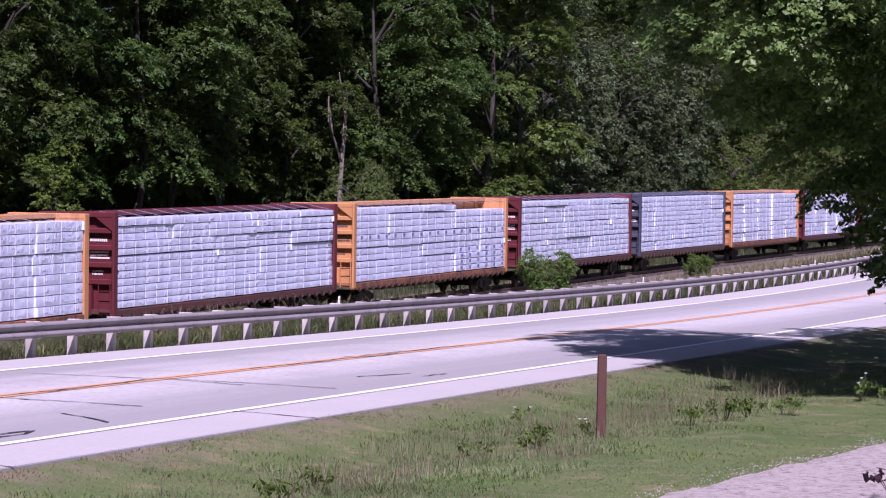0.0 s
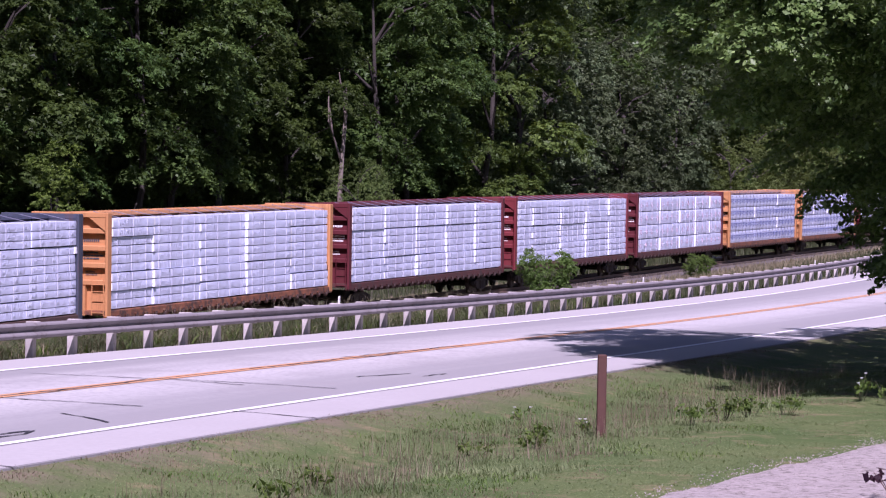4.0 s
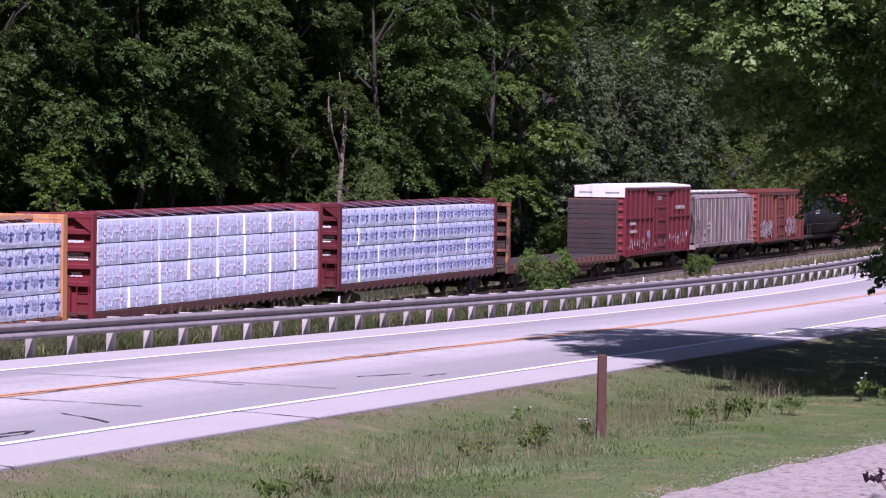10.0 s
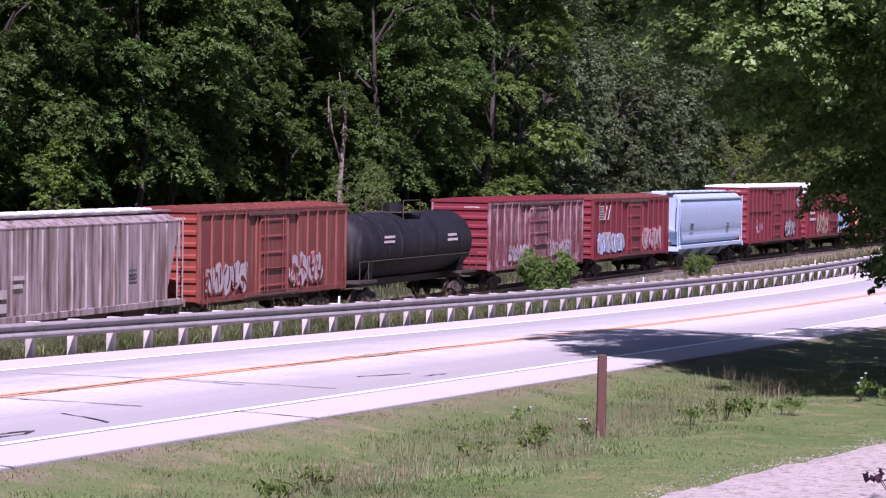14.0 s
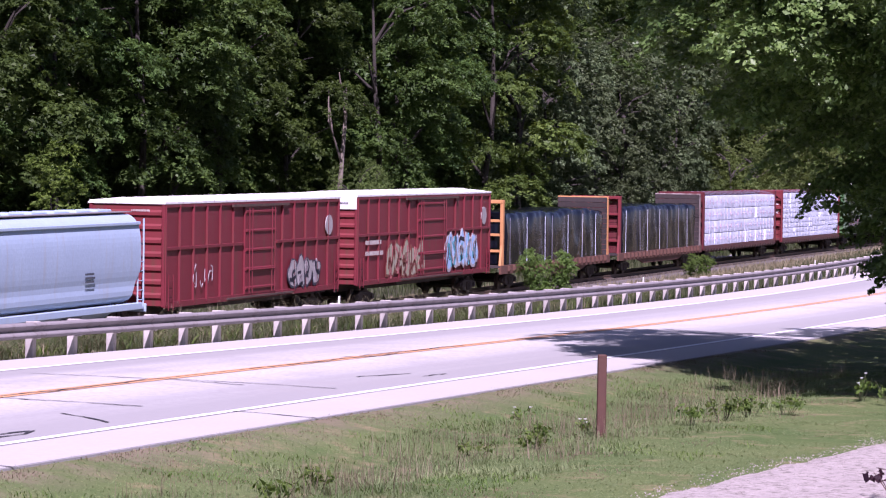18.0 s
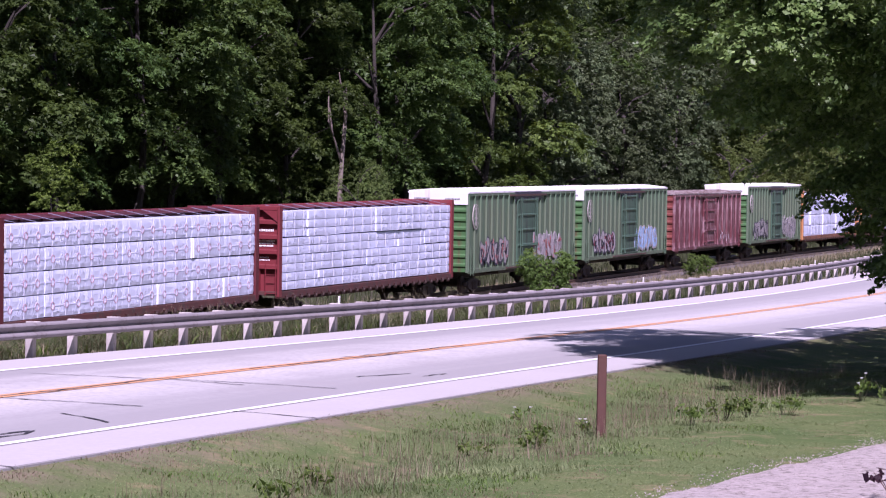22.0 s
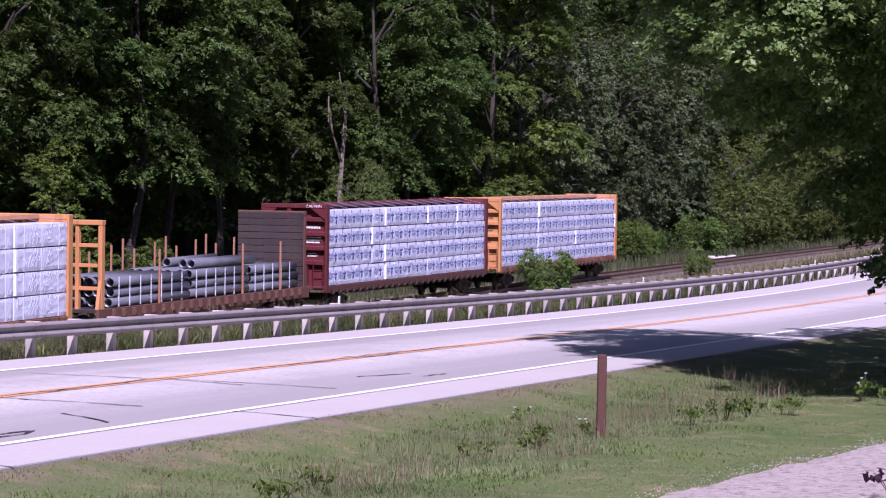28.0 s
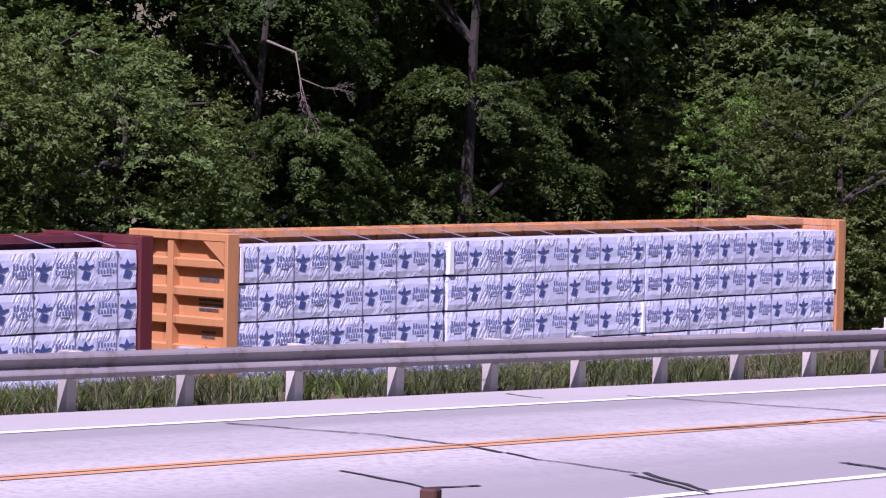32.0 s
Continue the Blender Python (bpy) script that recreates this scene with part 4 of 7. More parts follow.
def boxcar(start, L, side, end, roof, label, top=4.55, posts=14, doors=((0.40, 0.62),), door_mat=None, white_end=False, seed=0, belt=False, end_top=None):
    car = car_thing(label, "boxcar", start, L)
    Y, z0 = 1.5, 1.12
    body = part("body", Mesh().box(0, L, -Y + 0.05, Y - 0.05, z0, top - 0.12), side, car)
    for x, o in ((0.0, -1), (L, 1)):
        wall = part("end_wall", Mesh().box(min(x, x + o * 0.02), max(x, x + o * 0.02), -Y + 0.05, Y - 0.05, z0, top - 0.12), end, car)
        ridges = 7
        zt = top - (0.75 if white_end else 0.25)
        for k in range(ridges):
            m = Mesh()
            corrugated_end(m, x, o, Y - 0.12, z0 + 0.1 + (zt - z0 - 0.1) * k / ridges, z0 + 0.1 + (zt - z0 - 0.1) * (k + 1) / ridges, 1)
            part("ridge", m, end, wall)
        for y in (-Y, Y - 0.12):
            part("corner_post", Mesh().box(x - 0.06 if o < 0 else x - 0.1, x + 0.1 if o < 0 else x + 0.06, y, y + 0.12, z0 - 0.05, top - 0.12, 0.02), side, wall)
    if white_end:
        part("end_panel", Mesh().box(-0.09, 0.0, -Y + 0.02, Y - 0.02, top - 0.68, top - 0.1), "roof_white", car, "white-painted upper end panel")
        stencil(car, "lettering", 1.2, top - 0.47, 0.9, 0.13, 1, -0.095, "mark_dark", seed + 5, "x")
        stencil(car, "lettering", -0.35, top - 0.5, 0.85, 0.16, 1, -0.095, "mark_dark", seed + 6, "x")
    else:
        stencil(car, "lettering", -0.2, top - 0.45, 0.9, 0.14, 1, -0.1, "mark_white", seed + 6, "x")
    m = Mesh().prism([(-Y - 0.03, top - 0.15), (-Y - 0.03, top - 0.08), (-0.2, top + 0.04), (0.2, top + 0.04), (Y + 0.03, top - 0.08), (Y + 0.03, top - 0.15)], -0.08, L + 0.08)
    for k in range(int(L / 1.15) + 1):
        x = min(L - 0.05, 0.05 + k * 1.15)
        m.prism([(-Y - 0.02, top - 0.08), (-Y - 0.02, top - 0.03), (-0.2, top + 0.085), (0.2, top + 0.085), (Y + 0.02, top - 0.03), (Y + 0.02, top - 0.08)], x - 0.04, x + 0.04)
    part("roof", m, roof, car)
    spans = [(a * L, b * L) for a, b in doors]
    for i in range(posts + 1):
        x = 0.06 + (L - 0.12) * i / posts
        if any(a - 0.1 < x < b + 0.1 for a, b in spans):
            continue
        part("side_post", side_post_data(round(top, 2), side), "", car, at=pose(x, 0, 0))
        part("side_post", side_post_data(round(top, 2), side), "", car, at=pose(x, 0, 0, 0, 0, 180))
    m = Mesh()
    for s in (-1, 1):
        y0, y1 = sorted((s * (Y - 0.05), s * (Y + 0.02)))
        m.box(0, L, y0, y1, z0 - 0.08, z0 + 0.14, 0.01).box(0, L, y0, y1, top - 0.28, top - 0.12, 0.01)
    part("side_sill", m, side, car)
    part("underframe", Mesh().box(0.2, L - 0.2, -0.45, 0.45, 0.75, z0).box(L * 0.3, L * 0.7, -1.3, 1.3, 0.9, z0), "steel_dark", car)
    if belt:
        a, b = spans[0]
        for p, q in ((0.05, a - 0.1), (b + 0.1, L - 0.05)):
            part("belt_rail", Mesh().box(p, q, -Y - 0.03, -Y + 0.06, z0 + 2.02, z0 + 2.14, 0.01), side, car)
    for a, b in spans:
        d = Mesh().box(a, b, -Y - 0.03, -Y + 0.05, z0 + 0.1, top - 0.32, 0.015)
        door = part("door", d, door_mat or side, car)
        for k in range(5):
            z = z0 + 0.35 + k * (top - z0 - 0.9) / 4
            d = Mesh().prism([(-Y - 0.03, z - 0.07), (-Y - 0.075, z - 0.03), (-Y - 0.075, z + 0.03), (-Y - 0.03, z + 0.07)], a + 0.05, b - 0.05)
            part("door_rib", d, door_mat or side, door)
        r = Mesh()
        for x in (a + 0.3, a + 0.62, b - 0.62, b - 0.3):
            r.rod((x, -Y - 0.1, z0 + 0.15), (x, -Y - 0.1, top - 0.4), 0.022, 6)
        r.rod((a + 0.3, -Y - 0.1, z0 + 1.05), (b - 0.3, -Y - 0.1, z0 + 1.05), 0.03, 6)
        part("lock_bar", r, door_mat or side, door)
        part("door_rail", Mesh().box(a - (b - a) * 0.55, b + (b - a) * 0.55, -Y - 0.1, -Y, z0 - 0.02, z0 + 0.05).box(a - (b - a) * 0.4, b + (b - a) * 0.4, -Y - 0.09, -Y, top - 0.34, top - 0.24), "sill_grime", car)
    for x in (0.45, L - 0.45):
        part("ladder", ladder_data(side), "", car, at=pose(x, -Y - 0.06, -0.05))
    running_gear(car, -0.1, L + 0.1, 2.3)
    return car


@cached
def side_post_data(top, colour):
    return ready(Mesh().box(-0.05, 0.05, -1.54, -1.44, 1.12, top - 0.2, 0.02), "side_post", colour)


def hopper(start, L, colour, label, curved, seed):
    car = car_thing(label, "covered hopper", start, L)
    top, z0 = 4.55, 1.25
    a, b = (0.2, L - 0.2)
    m = Mesh()
    if curved:
        prof = [(-1.2, z0 + 0.15), (-1.46, z0 + 0.9), (-1.53, z0 + 1.8), (-1.48, z0 + 2.6), (-1.25, top - 0.2), (-0.7, top), (0.7, top), (1.25, top - 0.2), (1.48, z0 + 2.6), (1.53, z0 + 1.8), (1.46, z0 + 0.9), (1.2, z0 + 0.15)]
    else:
        prof = [(-1.5, z0 + 0.1), (-1.5, top - 0.35), (-0.9, top - 0.05), (0.9, top - 0.05), (1.5, top - 0.35), (1.5, z0 + 0.1)]
    if curved:
        fine = []
        for i in range(len(prof)):
            p = [Vector(prof[(i + k) % len(prof)]) for k in (-1, 0, 1, 2)]
            for u in ((0.0, 0.2, 0.4, 0.6, 0.8) if i < len(prof) - 1 else (0.0,)):
                fine.append(tuple(0.5 * (2 * p[1] + (p[2] - p[0]) * u + (2 * p[0] - 5 * p[1] + 4 * p[2] - p[3]) * u * u + (3 * p[1] - p[0] - 3 * p[2] + p[3]) * u ** 3)))
        prof = fine
    n = len(prof)
    zt = top - (2.0 if curved else 1.4)
    v = []
    for x, dx in ((a, 1), (b, -1)):
        for y, z in prof:
            v.append((x + dx * max(0.0, (zt - z)) * 0.72, y, z))
    m.add(v, [tuple(range(n)), tuple(range(2 * n - 1, n - 1, -1))] + [(i, i + n, (i + 1) % n + n, (i + 1) % n) for i in range(n)])
    part("body", m, colour, car, smooth=False)
    if not curved:
        for i in range(15):
            x = a + 0.15 + (b - a - 0.3) * i / 14
            cut = z0 + 0.1 if 1.6 < x < L - 1.6 else zt - (min(x, L - x)) / 0.72 + 0.2
            part("rib", Mesh().box(x - 0.045, x + 0.045, -1.57, -1.49, max(z0 + 0.1, cut), top - 0.42, 0.015), colour, car)
    m = Mesh().box(a, b, -1.5, -1.38, top - 0.42, top - 0.3, 0.02).box(a, b, 1.38, 1.5, top - 0.42, top - 0.3, 0.02)
    m.box(a - 0.1, b + 0.1, -1.56, -1.36, 1.12, 1.36, 0.02).box(a - 0.1, b + 0.1, 1.36, 1.56, 1.12, 1.36, 0.02)
    part("side_sill", m, colour, car)
    for i in range(10):
        x = 1.0 + (L - 2.0) * i / 9
        hatch = Mesh().box(x - 0.62, x + 0.62, -0.45, 0.45, top - 0.04, top + 0.12, 0.04)
        part("hatch", hatch, "white_paint" if not curved else colour, car)
    walk_way = Mesh().box(0, L, -1.05, -0.6, top + 0.02, top + 0.05).box(0, L, 0.6, 1.05, top + 0.02, top + 0.05)
    part("roof_walk", walk_way, "galv", car)
    for k in range(4):
        c = 2.9 + k * (L - 5.8) / 3
        part("discharge_bay", Mesh().add([(c - 1.6, -1.3, 1.3), (c + 1.6, -1.3, 1.3), (c + 1.6, 1.3, 1.3), (c - 1.6, 1.3, 1.3), (c - 0.45, -0.5, 0.5), (c + 0.45, -0.5, 0.5), (c + 0.45, 0.5, 0.5), (c - 0.45, 0.5, 0.5)],
             [(0, 1, 2, 3), (4, 5, 6, 7), (0, 1, 5, 4), (1, 2, 6, 5), (2, 3, 7, 6), (3, 0, 4, 7)]), colour if curved else "sill_grime", car)
    for x, s in ((-0.35, 1), (L + 0.35, -1)):
        f = Mesh().box(min(x, x + s * 2.0), max(x, x + s * 2.0), -1.45, 1.45, 1.12, 1.2).box(x - 0.05, x + 0.05, -1.5, 1.5, 1.0, 1.3, 0.02)
        for y in (-1.42, 1.42):
            f.rod((x + s * 0.1, y, 1.2), (x + s * 0.1, y, top - 0.2), 0.035, 6).rod((x + s * 0.6, y, 1.2), (x + s * 0.6, y, top - 0.3), 0.03, 6)
            for k in range(5):
                f.rod((x + s * 0.1, y, 1.45 + k * 0.34), (x + s * 0.6, y, 1.45 + k * 0.34), 0.018, 5)
        f.rod((x + s * 1.2, -0.6, 1.2), (x + s * 1.35, -0.6, 3.0), 0.06, 6).rod((x + s * 1.2, 0.6, 1.2), (x + s * 1.35, 0.6, 3.0), 0.06, 6)
        part("end_platform", f, colour, car)
        part("brake_gear", Mesh().rod((x + s * 0.5, 0.2, 1.5), (x + s * 1.1, 0.2, 1.5), 0.18, 10).box(x + s * 0.5 - 0.15, x + s * 0.5 + 0.15, -0.9, -0.5, 1.2, 1.6, 0.03), "steel_dark", car)
    stencil(car, "lettering", 2.6, 2.2, 1.0, 0.55, 2, -1.56, "mark_dark" if curved else "mark_white", seed)
    stencil(car, "lettering", L - 5, 2.2, 0.8, 0.4, 3, -1.56, "mark_dark", seed + 3)
    running_gear(car, -0.4, L + 0.4, 2.0)
    return car


def tank_car(start, L, label):
    car = car_thing(label, "tank car", start, L)
    zc, r = 2.62, 1.45
    m = Mesh()
    rings = [(0.15, 0.2), (0.25, 0.62), (0.45, 0.88), (0.75, 1.0), (L * 0.5, 1.0), (L - 0.75, 1.0), (L - 0.45, 0.88), (L - 0.25, 0.62), (L - 0.15, 0.2)]
    n = 28
    v = [(x, r * k * math.cos(2 * math.pi * i / n), zc + r * k * math.sin(2 * math.pi * i / n)) for x, k in rings for i in range(n)]
    f = [(j * n + i, (j + 1) * n + i, (j + 1) * n + (i + 1) % n, j * n + (i + 1) % n) for j in range(len(rings) - 1) for i in range(n)]
    m.add(v, f + [tuple(range(n)), tuple(range(len(v) - n, len(v)))])
    part("tank", m, "tank_black", car, smooth=True)
    for x in (2.6, L * 0.36, L * 0.64, L - 2.6):
        part("band", Mesh().add([(x + dx, (r + 0.02) * math.cos(2 * math.pi * i / n), zc + (r + 0.02) * math.sin(2 * math.pi * i / n)) for dx in (-0.06, 0.06) for i in range(n)],
                                [(i, (i + 1) % n, (i + 1) % n + n, i + n) for i in range(n)]), "tank_black", car)
    dome = Mesh().rod((L / 2, 0, zc + r - 0.05), (L / 2, 0, zc + r + 0.35), 0.45, 16).rod((L / 2, 0, zc + r + 0.35), (L / 2, 0, zc + r + 0.42), 0.36, 16)
    part("dome", dome, "tank_black", car)
    rail = Mesh()
    for x in (L / 2 - 1.2, L / 2 + 1.2):
        for y in (-0.9, 0.9):
            rail.rod((x, y, zc + r - 0.4), (x, y, zc + r + 0.55), 0.025, 5)
    for y in (-0.9, 0.9):
        rail.rod((L / 2 - 1.2, y, zc + r + 0.55), (L / 2 + 1.2, y, zc + r + 0.55), 0.025, 5)
    rail.box(L / 2 - 1.2, L / 2 + 1.2, -1.0, 1.0, zc + r - 0.02, zc + r + 0.02)
    part("platform", rail, "steel_dark", car)
    part("underframe", Mesh().box(-0.2, L + 0.2, -0.35, 0.35, 0.85, 1.15).box(-0.2, 2.2, -1.4, 1.4, 1.1, 1.22).box(L - 2.2, L + 0.2, -1.4, 1.4, 1.1, 1.22), "steel_dark", car)
    for x in (1.7, L - 1.7):
        part("saddle", Mesh().prism([(-1.2, 1.2), (-1.35, 2.2), (-0.6, 1.4), (0.6, 1.4), (1.35, 2.2), (1.2, 1.2)], x - 0.25, x + 0.25), "tank_black", car)
    h = Mesh()
    for y in (-1.4, 1.4):
        h.rod((-0.15, y, 2.05), (L + 0.15, y, 2.05), 0.025, 5)
        for x in (-0.15, 1.0, L - 1.0, L + 0.15):
            h.rod((x, y, 1.2), (x, y, 2.05), 0.025, 5)
    part("handrail", h, "steel_dark", car)
    stencil(car, "lettering", 2.9, 2.75, 1.6, 0.42, 2, -r - 0.02, "mark_white", 5)
    stencil(car, "lettering", L - 4.6, 2.65, 1.8, 0.45, 2, -r - 0.02, "mark_white", 6)
    running_gear(car, -0.3, L + 0.3, 2.0)
    return car


@cached
def flat_bulkhead_pieces(colour, h):
    out = [("post", Mesh().box(-0.32, -0.05, y, y + 0.16, 1.1, h - 0.18, 0.02)) for y in (-1.45, 1.29)]
    out += [("post", Mesh().box(-0.28, -0.08, y, y + 0.14, 1.1, h - 0.18, 0.01)) for y in (-0.55, 0.4)]
    for z in (1.9, 2.7, 3.4):
        out += [("crossbar", Mesh().box(-0.25, -0.07, -1.29, 1.29, z, z + 0.13, 0.01))]
    for y in (-1.44, 1.30):
        out += [("brace", Mesh().prism([(-0.31, 1.1), (-0.6, 1.1), (-0.31, 2.3)], y, y + 0.12, "y"))]
    return [(n, ready(m, n, colour)) for n, m in out]


def flat_bulkhead(parent, x, turn, frame_mat, lining, open_frame, h=4.35):
    b = part("bulkhead", Mesh().box(-0.33, 0.0, -1.45, 1.45, h - 0.18, h, 0.02), frame_mat, parent, at=pose(x, 0, 0, 0, 0, turn))
    for n, me in flat_bulkhead_pieces(frame_mat, h):
        part(n, me, "", b)
    if not open_frame:
        for k in range(11):
            z = 1.25 + k * (h - 1.3) / 11
            part("plank", plank_data(round((h - 1.3) / 11, 3), lining), "", b, at=pose(0, 0, z))
    return b


@cached
def plank_data(h, lining):
    return ready(Mesh().box(-0.05, 0.05, -1.42, 1.42, 0.008, h - 0.008, 0.012), "plank", lining)


@cached
def pocket_data(colour):
    return ready(Mesh().box(-0.09, 0.09, -0.12, 0.02, -0.26, 0.02, 0.015).box(-0.05, 0.05, -0.15, -0.1, -0.2, -0.05), "stake_pocket", colour)


def flat_car(start, L, near, far, deck, label, near_open=False, far_mat="timber", sill="rust", h=4.35, near_lining=None):
    car = car_thing(label, "flat car", start, L)
    m = Mesh().box(-0.6, L + 0.6, -1.4, 1.4, 1.12, 1.24, 0.01)
    part("deck", m, deck, car)
    m = Mesh().box(-0.6, L + 0.6, -1.48, -1.36, 0.82, 1.26, 0.01).box(-0.6, L + 0.6, 1.36, 1.48, 0.82, 1.26, 0.01)
    m.prism([(3.5, 0.9), (5.5, 0.55), (L - 5.5, 0.55), (L - 3.5, 0.9)], -1.4, -1.3, "y")
    part("side_sill", m, sill, car)
    for i in range(22):
        part("stake_pocket", pocket_data(sill), "", car, at=pose(0.6 + (L - 1.2) * i / 21, -1.48, 1.2))
    flat_bulkhead(car, 0, 0, near, near_lining or far_mat, near_open, h)
    flat_bulkhead(car, L, 180, far, far_mat, False, h)
    running_gear(car, -0.7, L + 0.7, 2.8)
    return car


def tarp_block(car, x0, x1, z1, seed):
    """A stack wrapped in black plastic: rounded, creased, sagging between its straps."""
    m, nx, ring = Mesh(), 110, []
    prof = [(-1.36, 1.28), (-1.38, 1.7), (-1.37, 2.2), (-1.38, 2.7), (-1.36, z1 - 0.35), (-1.3, z1 - 0.1), (-1.1, z1), (-0.5, z1 + 0.02), (0.5, z1 + 0.02), (1.1, z1), (1.3, z1 - 0.1), (1.37, z1 - 0.35), (1.37, 1.28)]
    v = []
    for i in range(nx + 1):
        x = x0 + (x1 - x0) * i / nx
        for j, (y, z) in enumerate(prof):
            w = noise.noise((x * 0.9, z * 0.8 + y, seed)) * 0.10 + noise.noise((x * 1.6 + z * 0.6, z * 0.9, seed + 4.0)) * 0.08
            v.append((x, y + w * (1 if y > 0 else -1) * (0.2 if j in (0, 12) else 1), z + (0.16 * noise.noise((x * 0.35, 1.0, seed)) + w * 0.5) * (1 if 3 < j < 10 else 0)))
    n = len(prof)
    m.add(v, [(i * n + j, (i + 1) * n + j, (i + 1) * n + j + 1, i * n + j + 1) for i in range(nx) for j in range(n - 1)] + [tuple(range(n)), tuple(range(nx * n, nx * n + n))])
    load = part("tarped_load", m, "tarp", car, "lumber stack under shiny black tarpaulin", smooth=True)
    rng = random.Random(seed)
    k = int((x1 - x0) / 2.6)
    for i in range(k):
        x = x0 + 0.9 + i * 2.6 + rng.uniform(-0.9, 0.9)
        s = Mesh().bar((x, -1.47, 1.25), (x + rng.uniform(-0.15, 0.15), -1.45, z1 - 0.25), 0.02, rng.choice((0.008, 0.012, 0.02)))
        part("strap", s, rng.choice(("wrap_dull", "strap_pale", "strap")), load)
    return load


@cached
def pipe_data(length, r):
    m = Mesh()
    n = 14
    ring = [(math.cos(2 * math.pi * i / n), math.sin(2 * math.pi * i / n)) for i in range(n)]
    v = [(x, a * q, b * q) for x, q in ((0, r), (length, r), (length, r * 0.86), (0, r * 0.86)) for a, b in ring]
    m.add(v, [(j * n + i, ((j + 1) % 4) * n + i, ((j + 1) % 4) * n + (i + 1) % n, j * n + (i + 1) % n) for j in range(4) for i in range(n)])
    return ready(m, "pipe", "pipe", True)


def pipe_load(car):
    r = 0.17
    for x0, ln, tiers, shift in ((0.9, 6.9, 3, 0.0), (8.0, 5.8, 3, 0.14), (14.0, 5.2, 3, 0.0)):
        for k in range(tiers):
            for j in range(7):
                part("pipe", pipe_data(ln, r), "", car, at=pose(x0 + 0.14 * ((k * 2 + j) % 3), -1.15 + j * 0.38 + 0.05 * (k % 2), 1.42 + k * 0.355 + shift * 0.3, 0, 0, 0.5 * ((k + j) % 3 - 1)))
        if shift:
            for j in (0, 1, 3):
                part("pipe", pipe_data(ln, r), "", car, at=pose(x0 + 1.0 + 0.3 * j, -0.9 + j * 0.46, 1.46 + 3 * 0.355, 0, 0, 2.0 * j - 2))
        for i in range(int(ln / 0.95)):
            x = x0 + 0.5 + i * 0.95
            part("strap", Mesh().bar((x, -1.345, 1.28), (x, -1.345, 1.5 + (tiers - 1) * 0.355 + 0.12), 0.02, 0.04), "wrap_dull", car)
    for i in range(14):
        x = 0.8 + i * 1.36 + 0.3 * ((i * 5) % 3)
        part("stake", Mesh().box(x - 0.035, x + 0.035, 1.36, 1.43, 1.2, 3.25 + 0.2 * ((i * 7) % 3 - 1), 0.008), "stake", car)
        if i in (3, 9, 12):
            part("stake", Mesh().box(x - 0.035, x + 0.035, -1.43, -1.36, 1.2, 3.2, 0.008), "stake", car)


# ---------------------------------------------------------------- the train, front to back
EVEN = lambda n: [i / n for i in range(n + 1)]
WHITE = "centre-beam railcar stacked with white-wrapped lumber bundles"
centre_beam(74.1, "yellow", "orange-yellow " + WHITE, dict(tiers=9, cols=EVEN(6), style="dash", slip=1), 1)
centre_beam(99.1, "maroon", "dark red " + WHITE, dict(tiers=12, cols=EVEN(5), style="dash", slip=1), 2)
centre_beam(124.1, "yellow", "orange-yellow centre-beam railcar with partly lowered lumber stacks", dict(tiers=11, cols=[0, 0.2, 0.42, 0.64, 0.82, 1], style="block", block_tiers=(0, 1, 2, 3, 6), slip=0, short_from=0.62, short_tiers=1), 3)
centre_beam(149.1, "maroon", "dark red centre-beam railcar with uneven white lumber bundles", dict(tiers=11, cols=EVEN(5), style="dash", slip=1, wrap="wrap_dull"), 4)
centre_beam(174.0, "slate", "slate-blue " + WHITE, dict(tiers=11, cols=EVEN(6), style="dash", slip=1), 5)
centre_beam(198.95, "yellow", "orange-yellow centre-beam railcar with ten tiers of white bundles", dict(tiers=10, cols=[0, 0.17, 0.37, 0.58, 0.8, 1], style="plain", flaps=0.8), 6)
centre_beam(223.9, "maroon", "dark red centre-beam railcar with ten tiers of white bundles", dict(tiers=10, cols=[0, 0.2, 0.4, 0.6, 0.8, 1], style="plain", flaps=0.8), 7)
centre_beam(248.75, "red", "red centre-beam railcar with ten tiers of white bundles", dict(tiers=10, cols=[0, 0.13, 0.37, 0.6, 0.82, 1], style="plain", flaps=0.8), 8)
centre_beam(273.7, "maroon", "dark red centre-beam railcar with red-printed white bundles", dict(tiers=4, cols=[0, 0.24, 0.47, 0.66, 0.84, 1], style="ring", flaps=0.6), 9)
TREE = "centre-beam railcar with white bundles printed in dark blue"
centre_beam(298.6, "yellow", "orange-yellow " + TREE, dict(tiers=4, cols=[0, 0.35, 0.7, 1], style="tree"), 10)
centre_beam(323.35, "yellow", "orange-yellow " + TREE, dict(tiers=4, cols=[0, 0.2, 0.45, 0.73, 1], style="tree"), 11)
centre_beam(348.3, "red", "red centre-beam railcar with many red-printed white bundles", dict(tiers=4, cols=EVEN(8), style="ring", flaps=0.6), 12)
centre_beam(373.25, "maroon", "dark red " + TREE, dict(tiers=4, cols=[0, 0.1, 0.22, 0.45, 0.6, 0.8, 1], style="tree"), 13)
flat_car(398.3, 21.0, "yellow_sill", "rust", "timber", "empty rusty flat car with tall timber-lined bulkheads")

